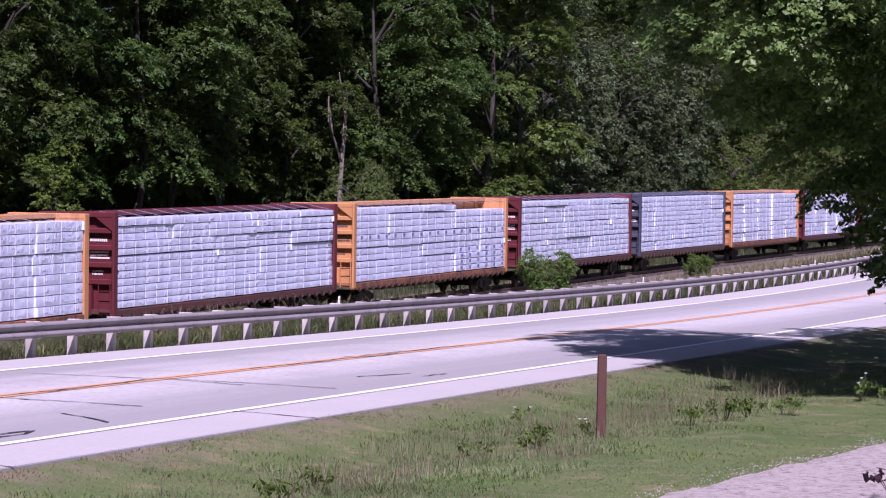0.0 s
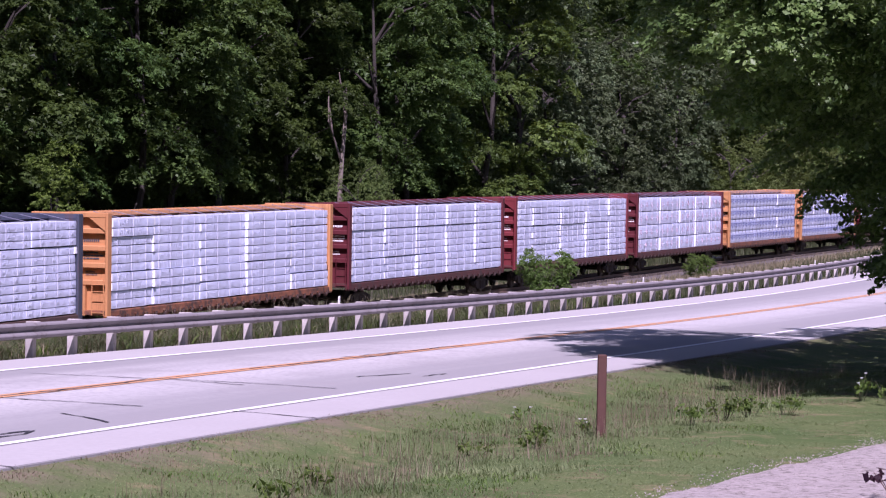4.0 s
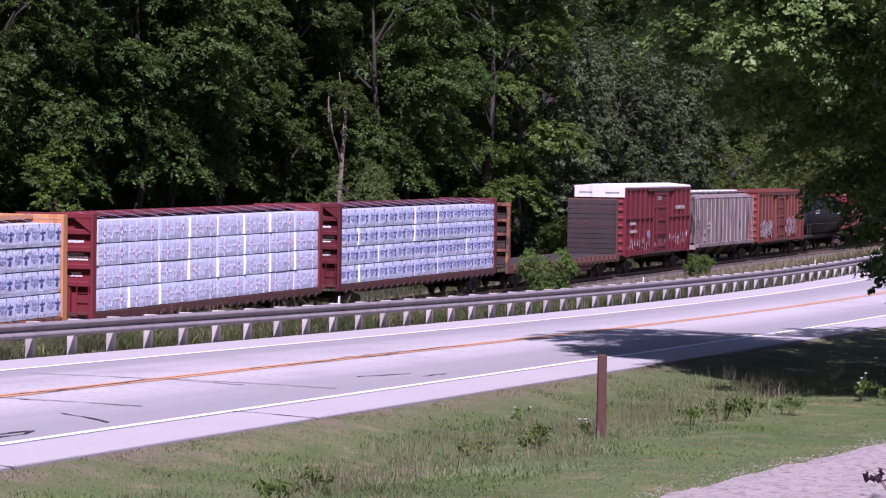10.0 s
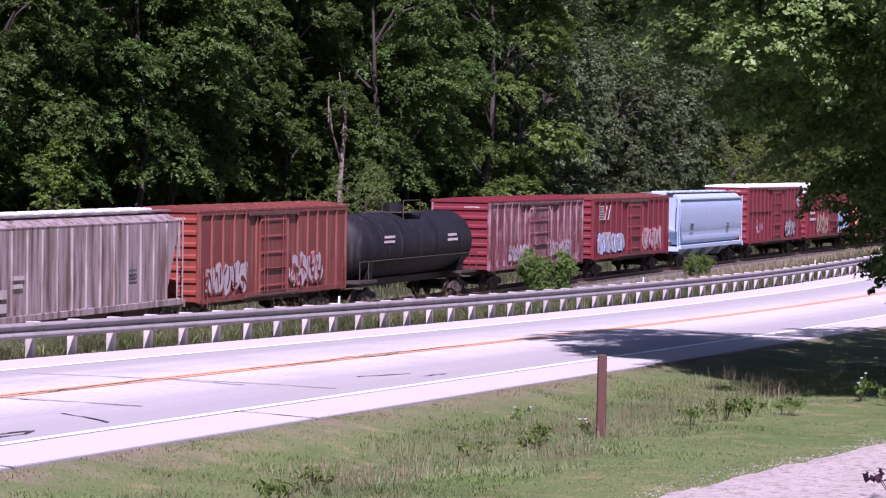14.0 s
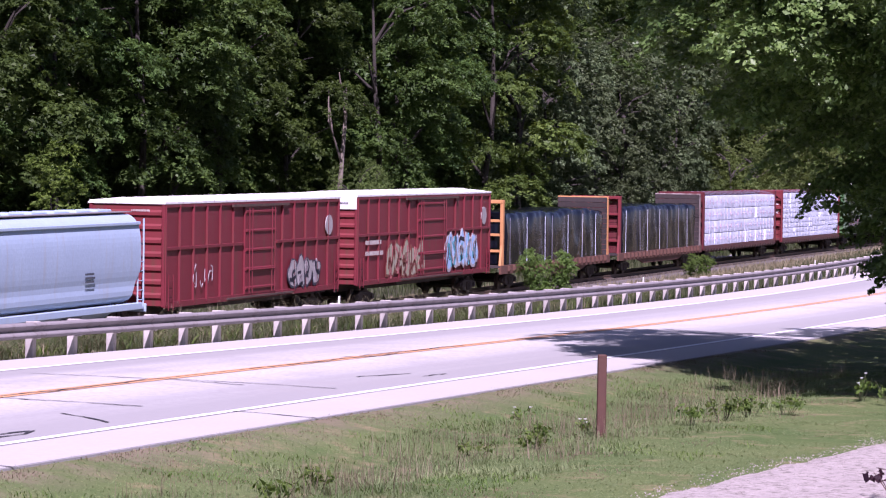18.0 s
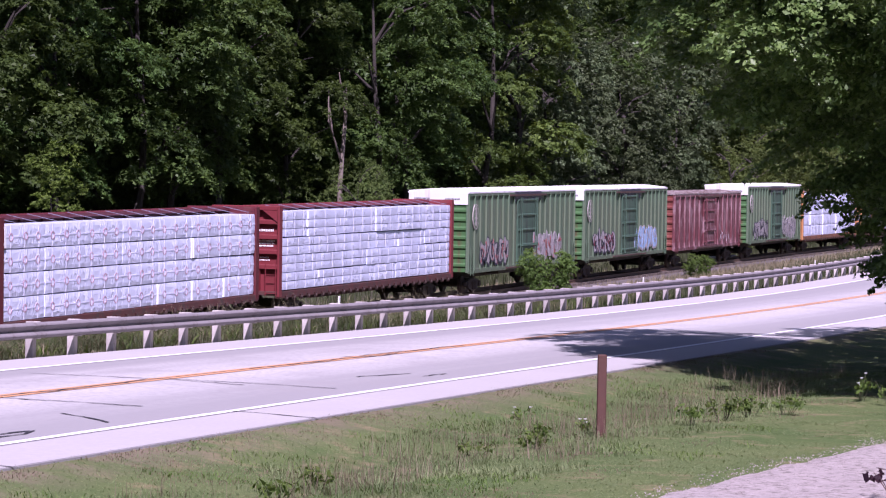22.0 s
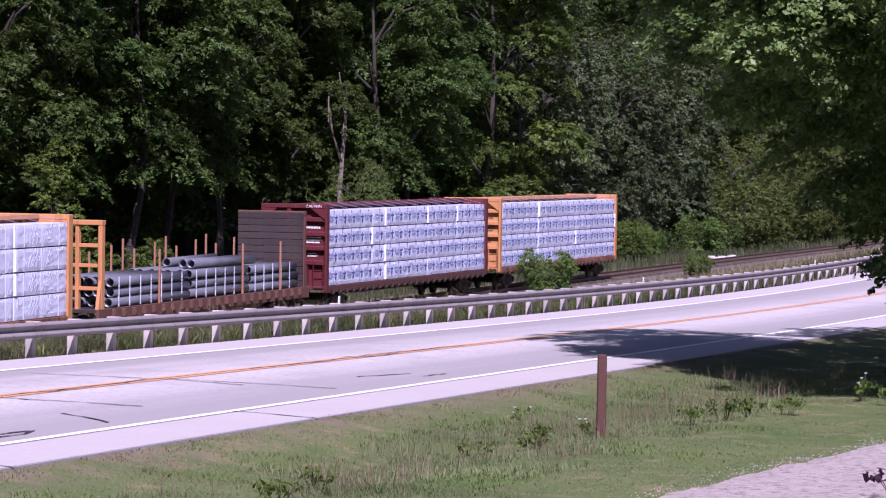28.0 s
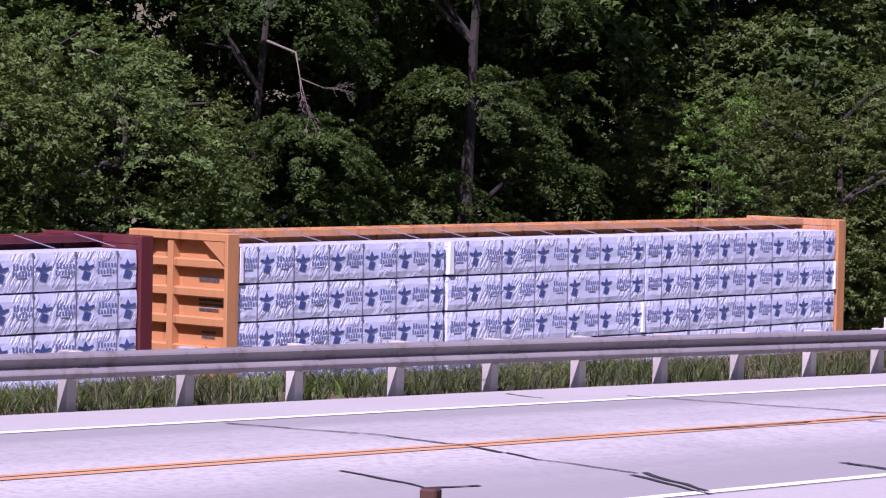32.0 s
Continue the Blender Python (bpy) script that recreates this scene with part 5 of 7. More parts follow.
MARKED = "boxcar with sprayed lettering on its lower side"
box = boxcar(421.0, 16.1, "bnsf_red", "red", "roof_white", "mineral-red " + MARKED, top=5.1, doors=((0.42, 0.63),), white_end=True, seed=21, belt=True)
stencil(box, "lettering", 12.2, 3.55, 2.9, 0.4, 1, -1.53, seed=2)
stencil(box, "lettering", 1.0, 2.75, 1.6, 0.32, 1, -1.53, seed=3)
stencil(box, "car_number", 1.0, 2.3, 1.8, 0.32, 1, -1.53, seed=4)
stencil(box, "lettering", 7.3, 4.2, 1.2, 0.25, 2, -1.56, seed=5)
spray(box, 10.6, 1.3, 2.6, 1.1, ("spray_white",), -1.53, 6, 4)
spray(box, 5.2, 1.9, 0.8, 0.7, ("spray_blue",), -1.53, 7, 3)
for x, z, w, h, k in ((0.4, 1.25, 5.5, 0.9, 73), (6.9, 1.3, 3.2, 0.7, 74), (12.8, 1.3, 2.6, 1.1, 75)):
    spray(box, x, z, w, h, ("spray_grey",), -1.56 if 6 < x < 10 else -1.535, k)
hop = hopper(439.3, 16.9, "grey_tan", "weathered grey covered hopper with vertical side ribs", False, 31)
for z in (1.5, 1.95):
    part("emblem", Mesh().box(1.55, 2.2, -1.575, -1.56, z, z + 0.3), "mark_white", hop)
box = boxcar(457.9, 16.2, "rust_red", "orange", "rust_red", "rust-streaked brown boxcar with an orange end", top=4.62, doors=((0.38, 0.56),), seed=22, door_mat="rust_red")
spray(box, 0.6, 1.3, 4.2, 1.3, ("spray_white", "rust_red"), -1.53, 8, 4)
spray(box, 9.6, 1.3, 3.6, 1.5, ("spray_white", "spray_pink", "rust_red"), -1.53, 9, 4)
for x, z, w, h, k in ((0.5, 1.3, 3.6, 0.8, 71), (9.0, 1.25, 4.5, 1.0, 72)):
    spray(box, x, z, w, h, ("spray_grey",), -1.535, k)
tank_car(476.3, 16.6, "black tank car with white stencilled lettering")
box = boxcar(494.9, 17.3, "faded_red", "bnsf_red", "bnsf_red", "dull red " + MARKED, top=4.55, seed=23)
spray(box, 3.2, 1.3, 3.6, 1.0, ("spray_white", "faded_red"), -1.53, 10, 4)
spray(box, 10.5, 1.4, 4.4, 0.9, ("spray_white", "spray_grey", "faded_red"), -1.53, 11, 4)
box = boxcar(514.4, 17.5, "bnsf_red", "bnsf_red", "rust_red", "oxide-red boxcar with a white striped emblem", top=4.5, doors=((0.43, 0.62),), seed=24, door_mat="red")
for k in range(6):
    part("emblem_stripe", Mesh().box(1.2, 2.15, -1.535, -1.52, 3.22 + k * 0.14, 3.29 + k * 0.14), "mark_white", box)
for x in (2.25, 3.0):
    part("emblem", Mesh().prism([(x, 3.2), (x + 0.2, 3.2), (x + 0.7, 4.0), (x + 0.5, 4.0)], -1.535, -1.52, "y"), "mark_white", box)
stencil(box, "car_number", 1.9, 1.75, 2.2, 0.9, 2, -1.53, seed=12)
spray(box, 0.9, 1.3, 5.8, 1.2, ("spray_white", "spray_olive", "spray_blue"), -1.53, 12, 4)
spray(box, 11.0, 1.3, 4.6, 1.4, ("spray_white", "bnsf_red", "spray_pink"), -1.53, 13, 4)
hopper(535.0, 18.0, "pale_blue", "clean pale blue-grey covered hopper with curved sides", True, 32)
box = boxcar(555.0, 18.6, "bnsf_red", "red", "roof_white", "mineral-red " + MARKED, top=4.98, doors=((0.42, 0.6),), seed=25, belt=True)
part("emblem", Mesh().rod((17.3, -1.535, 3.75), (17.3, -1.5, 3.75), 0.42, 24), "spray_grey", box)
spray(box, 12.6, 1.25, 3.6, 1.3, ("spray_grey", "spray_white", "spray_dark"), -1.53, 14, 4)
spray(box, 2.2, 1.4, 2.6, 1.2, ("spray_white",), -1.53, 15, 4)
box = boxcar(575.9, 19.4, "bnsf_red", "red", "roof_white", "mineral-red boxcar with colourful sprayed lettering", top=5.02, doors=((0.42, 0.64),), white_end=True, seed=26, belt=True)
part("emblem", Mesh().rod((18.3, -1.535, 3.8), (18.3, -1.5, 3.8), 0.42, 24), "spray_grey", box)
stencil(box, "lettering", 1.0, 2.72, 2.4, 0.34, 1, -1.53, seed=13)
stencil(box, "car_number", 1.0, 2.25, 2.6, 0.34, 1, -1.53, seed=14)
spray(box, 3.8, 1.15, 5.4, 1.7, ("spray_olive", "spray_pink", "rust_red"), -1.53, 16, 5)
spray(box, 12.2, 1.3, 5.0, 1.75, ("spray_blue", "spray_dark", "spray_teal", "spray_white"), -1.55, 17, 5)
car = flat_car(598.0, 20.0, "yellow", "yellow", "timber", "orange flat car with lumber under black tarpaulin", near_open=True, h=4.5)
tarp_block(car, 0.5, 19.3, 3.85, 3)
car = flat_car(621.2, 19.7, "red", "grey_tan", "timber", "red flat car with lumber under black tarpaulin", h=4.5, near_lining="maroon")
tarp_block(car, 0.5, 18.8, 3.9, 8)
centre_beam(642.3, "maroon", "dark red centre-beam railcar with red-printed white bundles", dict(tiers=4, cols=EVEN(7), style="ring"), 14)
centre_beam(667.4, "red", "red centre-beam railcar with nine uneven tiers of white bundles", dict(tiers=9, cols=EVEN(6), style="dash", slip=1), 15)
for start, L, seed in ((692.2, 19.1, 41), (713.3, 18.9, 42), (755.7, 18.4, 43)):
    box = boxcar(start, L, "green", "green_end", "roof_white", "weathered green boxcar with an oval emblem and sprayed lettering", top=5.02, doors=((0.43, 0.62),), white_end=True, seed=seed, door_mat="green_door", posts=20)
    em = part("emblem", Mesh().prism([(1.1 + 0.5 * math.cos(a * math.pi / 12), 3.75 + 0.62 * math.sin(a * math.pi / 12)) for a in range(24)], -1.535, -1.5, "y"), "mark_white", box)
    inner = Mesh().prism([(1.1 + 0.44 * math.cos(a * math.pi / 12), 3.75 + 0.55 * math.sin(a * math.pi / 12)) for a in range(24)], -1.539, -1.5, "y")
    part("emblem_field", inner, "green", em)
    sh = Mesh().box(1.02, 1.18, -1.545, -1.5, 3.3, 4.25)
    for k in range(4):
        sh.prism([(0.8, 3.4 + k * 0.22), (1.1, 3.5 + k * 0.22), (1.4, 3.4 + k * 0.22), (1.1, 3.58 + k * 0.22)], -1.545, -1.5, "y")
    part("emblem_sign", sh, "mark_white", em)
    edge = [(0.40 * L + 0.25 * L * i / 40, 4.86 - 0.16 - 0.75 * abs(noise.noise((i * 0.37, seed, 0.5))) - (0.12 if i % 7 == 3 else 0)) for i in range(41)]
    part("stain", Mesh().prism([(edge[0][0], 4.9)] + edge + [(edge[-1][0], 4.9)], -1.546, -1.5, "y"), "spray_dark", box, "black grime under the roof edge")
    spray(box, 1.8, 1.3, 4.8, 1.35, {41: ("spray_grey", "spray_pink", "spray_dark"), 42: ("spray_white", "spray_red", "spray_dark"), 43: ("spray_grey", "spray_white", "spray_dark")}[seed], -1.53, seed, 5)
    spray(box, 11.0, 1.25, 5.4, 1.5, {41: ("spray_white", "spray_pink", "spray_grey"), 42: ("spray_blue", "spray_white"), 43: ("spray_white", "spray_dark", "spray_grey")}[seed], -1.53, seed + 60, 5)
box = boxcar(734.3, 18.9, "faded_red", "rust_red", "grey_tan", "faded red boxcar with pale vertical weathering", top=4.62, doors=((0.42, 0.6),), seed=27)
spray(box, 12.5, 1.3, 3.0, 0.8, ("spray_white",), -1.53, 18, 3)
centre_beam(775.6, "yellow", "orange-yellow centre-beam railcar with tall plain white bundles", dict(tiers=4, cols=[0, 0.12, 0.35, 0.6, 0.82, 1], style="plain", flaps=0.6), 16)
car = flat_car(800.9, 19.6, "yellow", "rust", "timber", "flat car with dark pipes between stakes and bulkheads", near_open=True)
pipe_load(car)
last_red = centre_beam(823.5, "maroon", "dark red " + TREE, dict(tiers=4, cols=[0, 0.25, 0.33, 0.6, 0.8, 1], style="tree"), 17)
centre_beam(848.5, "yellow", "last orange-yellow " + TREE, dict(tiers=4, cols=[0, 0.3, 0.63, 1], style="tree"), 18)



def lettering(parent, text, size, at, material):
    """Raised words in the built-in font, kept as a mesh."""
    font = bpy.data.curves.new(text.lower(), "FONT")
    font.body, font.size, font.extrude = text, size, 0.004
    holder = bpy.data.objects.new("words", font)
    me = bpy.data.meshes.new_from_object(holder)
    bpy.data.objects.remove(holder)
    me.materials.clear()
    me.materials.append(M[material])
    stuff(part("lettering", me, material, parent, at=at))


lettering(last_red, "CAUTION", 0.15, pose(-0.346, -0.55, 4.46, 90, 0, -90), "white_paint")

# ---------------------------------------------------------------- guardrail
POST0, PITCH, RAIL_Y = 54.56, 1.905, 26.2
RAIL_X = [POST0 + PITCH * i for i in range(-50, 170)]


def beam_z(x):
    return road_z(x, 25.7)


guard = thing("guardrail", "galvanized W-beam guardrail on grey posts", "guardrail", kind="structure")
W = [(0.0, 0.62), (-0.035, 0.61), (-0.07, 0.585), (-0.083, 0.56), (-0.075, 0.54), (0.0, 0.475), (0.0, 0.462), (-0.04, 0.435), (-0.075, 0.395), (-0.083, 0.375), (-0.075, 0.355), (-0.04, 0.325), (0.0, 0.31)]
prof = [(a, b + 0.062) for a, b in W] + [(a + 0.012, b + 0.062) for a, b in reversed(W)]
part("beam", along(RAIL_X, RAIL_Y, beam_z, prof), "galv", guard)
post = Mesh().box(-0.075, 0.075, 0.12, 0.29, -0.5, 0.69, 0.01)
post_me = ready(post, "post", "post_wood")
block_me = ready(Mesh().box(-0.07, 0.07, 0.015, 0.12, 0.35, 0.69, 0.01), "blockout", "post_wood")
bolt_me = ready(Mesh().rod((0, -0.02, 0.522), (0, 0.02, 0.522), 0.02, 6), "bolt", "galv")
refl_me = ready(Mesh().box(-0.05, 0.05, 0.05, 0.07, 0.69, 0.87), "reflector", "reflector")
splice_me = ready(along([0, 0.3], 0, lambda x: 0, [(a - 0.012, b + 0.062) for a, b in W] + [(a - 0.002, b + 0.062) for a, b in reversed(W)]), "splice", "galv")
for i in range(-24, 80):
    x = POST0 + PITCH * i
    at = Matrix.Translation((x, RAIL_Y + bend(x), beam_z(x)))
    p = part("post", post_me, "", guard, at=at)
    part("blockout", block_me, "", p)
    part("bolt", bolt_me, "", p)
    if i % 2 == 0:
        part("splice", splice_me, "", guard, at=at @ pose(-0.15, 0, 0))
    if i % 16 == 9:
        part("reflector", refl_me, "", p)

# ---------------------------------------------------------------- brown posts by the verge
def brown_post(x, y, h, label):
    z = ground_z(x, y)
    m = Mesh().box(-0.064, 0.064, -0.064, 0.064, -0.4, h, 0.012)
    ob = tagged(part("marker_post", m, "brown_post", at=pose(x, y, z, 0, 0, 20)), label, "post")
    return ob


brown_post(42.3, 11.59, 1.19, "brown wooden marker post standing in the grass")
brown_post(16.65, 14.4, 0.90, "short brown wooden post beside the road")


# ---------------------------------------------------------------- trees
def leaf_cloud(name, blobs, leaf, per_area, material, seed, flat=0.62, droop=0.5, corners=3):
    """Many small leaves over the outer shell of a set of puffs (x, y, z, r), hanging towards the rim."""
    rng = np.random.default_rng(seed)
    P, Nn = [], []
    for x, y, z, r in blobs:
        n = max(6, int(per_area * 4 * math.pi * r * r))
        d = rng.normal(size=(n, 3))
        d /= np.linalg.norm(d, axis=1)[:, None]
        rad = r * (0.62 + 0.45 * rng.random(n) ** 0.6)
        q = d * rad[:, None] * np.array([1.0, 1.0, flat])
        q[:, 2] -= droop * (q[:, 0] ** 2 + q[:, 1] ** 2) / max(r, 0.2) * 0.6
        P.append(q + np.array([x, y, z]))
        Nn.append(d * 0.65 + rng.normal(size=(n, 3)) * 0.52 + np.array([0, 0, 0.35]))
    return leaf_mesh(name, np.concatenate(P), np.concatenate(Nn), leaf, material, rng, corners)


def leaf_mesh(name, P, Nn, leaf, material, rng, corners):
    """One small folded or flat leaf at each place P, facing Nn and pointing down."""
    Nn = Nn / np.linalg.norm(Nn, axis=1)[:, None]
    n = len(P)
    t = rng.normal(size=(n, 3))
    t[:, 2] -= 0.7
    t -= Nn * (t * Nn).sum(1)[:, None]
    t /= np.linalg.norm(t, axis=1)[:, None]
    b = np.cross(Nn, t)
    s = leaf * (0.55 + 0.9 * rng.random(n))[:, None]
    if corners == 3:
        V = np.stack([P - t * s + b * s * 0.6, P - t * s * 0.8 - b * s * 0.6, P + t * s * 1.2], 1)
    else:
        V = np.stack([P - t * s, P + b * s * 0.6 - Nn * s * 0.15, P + t * s * 1.1, P - b * s * 0.6 - Nn * s * 0.15], 1)
    V = V.reshape(-1, 3)
    me = bpy.data.meshes.new(name)
    k = corners
    me.vertices.add(k * n)
    me.vertices.foreach_set("co", V.ravel().astype(np.float32))
    me.loops.add(k * n)
    me.loops.foreach_set("vertex_index", np.arange(k * n, dtype=np.int32))
    me.polygons.add(n)
    me.polygons.foreach_set("loop_start", np.arange(0, k * n, k, dtype=np.int32))
    me.update(calc_edges=True)
    me.materials.append(M[material])
    return me


def limbs(m, base, height, spread, rng, r0, count=6):
    """A tapered, slightly crooked trunk with forking limbs. Returns the limb tips."""
    p, tips, trunk = Vector(base), [], []
    n = 6
    for i in range(n):
        q = p + Vector((rng.uniform(-0.12, 0.12) * height / n, rng.uniform(-0.12, 0.12) * height / n, height * 0.8 / n))
        m.rod(p, q, r0 * (1 - 0.75 * i / n), 7, r0 * (1 - 0.75 * (i + 1) / n))
        trunk.append(q)
        p = q
    for k in range(count):
        s = trunk[1 + k % (n - 1)]
        a = k * 2.4 + rng.uniform(-0.4, 0.4)
        e = s + Vector((math.cos(a) * spread * rng.uniform(0.5, 0.9), math.sin(a) * spread * rng.uniform(0.5, 0.9), height * rng.uniform(0.06, 0.16)))
        mid = s.lerp(e, 0.5) + Vector((0, 0, height * 0.03))
        m.rod(s, mid, r0 * 0.4, 6, r0 * 0.26)
        m.rod(mid, e, r0 * 0.26, 6, r0 * 0.08)
        tips.append(e)
    return tips


def crown_lobes(rng, height, spread, low, count, r, skew=0.8):
    """The rounded masses of a crown, set round its axis and overlapping like shingles."""
    out = []
    for i in range(count):
        u = (i + 0.7 * rng.random()) / count
        z = low + (height - low) * u
        w = spread * math.sin(math.pi * min(1, 0.2 + 0.78 * (1 - u) ** skew)) ** 0.6
        a = i * 2.4 + rng.uniform(-0.5, 0.5)
        k = w * rng.uniform(0.5, 1.0)
        out.append((math.cos(a) * k, math.sin(a) * k, z, r * rng.uniform(0.6, 1.35)))
    return out


def spray_cloud(name, lobes, leaf, sprays, leaves, material, seed, reach=0.9, droop=0.5, corners=3, lift=0.4, under=-0.12):
    """Foliage as drooping sprays of leaves over the upper and outer sides of each lobe, with shaded gaps between."""
    rng = np.random.default_rng(seed)
    C, D = [], []
    up = np.array([0.0, 0.0, 1.0])
    for x, y, z, r in lobes:
        n = max(5, int(sprays * r * r))
        d = rng.normal(size=(n * 3, 3)) + up * lift
        d /= np.linalg.norm(d, axis=1)[:, None]
        out = np.array([x, y, 0.0]) / max(0.3, math.hypot(x, y))
        d = d[(d[:, 2] > under) & (d @ out > -0.45)][:n]
        C.append(np.array([x, y, z]) + d * (r * (0.72 + 0.28 * rng.random(len(d))))[:, None] * np.array([1, 1, 0.72]))
        D.append(d)
    C, D = np.repeat(np.concatenate(C), leaves, 0), np.concatenate(D)
    k = len(D)
    axis = D * np.array([1, 1, 0.4]) + rng.normal(size=(k, 3)) * 0.35
    axis /= np.linalg.norm(axis, axis=1)[:, None]
    side = np.cross(axis, up) + 1e-4
    side /= np.linalg.norm(side, axis=1)[:, None]
    ln = reach * (0.55 + 0.8 * rng.random(k))
    D, axis, side, ln = (np.repeat(q, leaves, 0) for q in (D, axis, side, ln))
    n = len(ln)
    f = rng.random(n) ** 0.75
    w = (rng.random(n) + rng.random(n) - 1) * 0.6 * ln * np.sin(math.pi * (0.12 + 0.8 * f))
    P = C + axis * (f * ln)[:, None] + side * w[:, None] - up * (droop * ln * f * f + 0.5 * w * w / ln)[:, None] + rng.normal(size=(n, 3)) * leaf * 0.5
    Nn = D * 0.45 + rng.normal(size=(n, 3)) * 0.42 + up * 0.55
    return leaf_mesh(name, P, Nn, leaf, material, rng, corners)


def tree_kind(seed, h, sp, low, cnt, r, leaf, sprays, leaves, mat_name, reach=0.95, droop=0.6, lift=0.4, under=-0.12):
    rng = random.Random(seed)
    m = Mesh()
    limbs(m, (0, 0, -0.4), h * 1.15, sp, rng, 0.22, 10)
    crown = spray_cloud("crown", crown_lobes(rng, h, sp, low, cnt, r), leaf, sprays, leaves, mat_name, seed + 100, reach, droop, 3, lift, under)
    if h < 13.5:
        return ready(m, "trunk", "bark"), crown
    # coarse leaf puffs mostly above the view, added to darken the gaps below
    top = [(math.cos(i * 2.4) * sp * 0.24 * math.sqrt(i), math.sin(i * 2.4) * sp * 0.24 * math.sqrt(i), h + 4.2 + rng.uniform(-1.5, 2.5) - 0.18 * i, 2.0) for i in range(13)]
    return ready(m, "trunk", "bark"), crown, spray_cloud("canopy", top, 0.16, 12, 14, mat_name, seed + 300, 0.8, 0.5)


KINDS = [tree_kind(100, 15.0, 3.5, 4.2, 12, 1.9, 0.085, 22, 34, "leaf_dark", 0.6, 0.7), tree_kind(101, 16.5, 3.9, 5.0, 13, 2.0, 0.085, 21, 34, "leaf_dark", 0.65, 0.8),
         tree_kind(102, 14.0, 3.5, 1.8, 13, 1.8, 0.085, 22, 34, "leaf_mid", 0.6, 0.7), tree_kind(103, 16.5, 4.1, 2.4, 14, 2.0, 0.09, 20, 34, "leaf_mid", 0.65, 0.8),
         tree_kind(104, 13.0, 3.7, 0.8, 22, 1.6, 0.08, 30, 30, "leaf_grey", 0.45, 0.4, 0.25, -0.4), tree_kind(105, 8.2, 3.6, 0.3, 40, 1.0, 0.05, 60, 20, "leaf_pale", 0.4, 0.15, 0.1, -0.6)]
NEAR = [tree_kind(120, 15.0, 3.7, 2.4, 14, 1.85, 0.048, 24, 90, "leaf_dark", 0.65, 0.7), tree_kind(121, 14.0, 3.7, 1.8, 15, 1.8, 0.048, 24, 90, "leaf_dark", 0.7, 0.8)]
BACK = [tree_kind(110, 17.0, 4.6, 1.0, 22, 2.0, 0.14, 14, 18, "leaf_dark"), tree_kind(111, 18.0, 5.0, 1.5, 22, 2.1, 0.14, 14, 18, "leaf_dark"), tree_kind(112, 16.0, 4.4, 1.0, 22, 2.0, 0.14, 14, 18, "leaf_dark")]
LABEL = ("tall dense dark-green deciduous tree at the wood's edge", "tall dark-green broadleaf tree with drooping sprays", "leafy green tree with foliage to the ground", "large green tree with a full crown",
         "grey-green leafy tree with a rounded crown", "pale green bushy tree beside the railway")


def shrub_kind(seed, h, sp, cnt, r, leaf, dens, mat_name):
    rng = random.Random(seed)
    m = Mesh()
    for k in range(6):
        a = k * 1.3
        m.rod((0.1 * math.cos(a), 0.1 * math.sin(a), -0.2), (sp * 0.5 * math.cos(a), sp * 0.5 * math.sin(a), h * 0.7), 0.05, 5, 0.015)
    return ready(m, "stem_cluster", "bark"), spray_cloud("foliage", crown_lobes(rng, h, sp, 0.25, cnt, r), leaf, dens, 24, mat_name, seed + 100, 0.4, 0.3, 3, 0.15, -0.6)


SHRUBS = [shrub_kind(140, 3.2, 1.8, 30, 0.6, 0.06, 80, "leaf_mid"), shrub_kind(141, 4.2, 2.2, 30, 0.65, 0.06, 46, "leaf_pale"), shrub_kind(142, 2.4, 1.5, 20, 0.55, 0.06, 50, "leaf_dark"),
          shrub_kind(143, 5.5, 2.4, 36, 0.7, 0.07, 44, "leaf_pale"), shrub_kind(144, 8.4, 0.9, 24, 0.6, 0.05, 60, "leaf_lime")]


def planted(name, label, category, group, x, y, scale, turn, sink, parts, wide=1.0):
    t = thing(name, label, category, group, at=Matrix.Translation((x, y + bend(x), ground_z(x, y) - sink)) @ Matrix.Rotation(turn, 4, "Z") @ Matrix.Diagonal((scale * wide, scale * wide, scale, 1)))
    for part_name, me in parts:
        part(part_name, me, "", t)
    return t


def tree(kind, x, y, scale, turn, wide=1.0):
    look_of = NEAR[kind] if kind < 2 and x < 112 else KINDS[kind]
    planted("tree", LABEL[kind], "tree", "trees of the wood", x, y, scale, turn, 0.1, list(zip(("trunk", "crown", "canopy"), look_of)), wide)


def shrub(kind, x, y, scale, turn, label="leafy green shrub beside the railway", wide=1.0):
    planted("shrub", label, "shrub", "shrubs along the wood", x, y, scale, turn, 0.05, (("stem_cluster", SHRUBS[kind][0]), ("foliage", SHRUBS[kind][1])), wide)


rng = random.Random(77)
# front row: dark wood, broken by pale thickets and a grey-green tree
x = 24.0
while x < 520:
    if 74 < x < 105 or 36 < x < 57:
        pass
    elif 190 < x < 243:
        tree(4, x, 58 + rng.uniform(-1, 1), rng.uniform(1.0, 1.3), rng.uniform(0, 6.28))
    else:
        tree(rng.choice((0, 1, 0, 1) if x < 180 else (2, 3, 2, 3, 1)), x + rng.uniform(-1.2, 1.2), 58.5 + rng.uniform(-2.2, 2.2), rng.uniform(0.95, 1.2) * (0.42 if 101 < x < 113 else 1.0), rng.uniform(0, 6.28))
    x += rng.uniform(5.8, 8.6) if x < 300 else rng.uniform(10, 14)
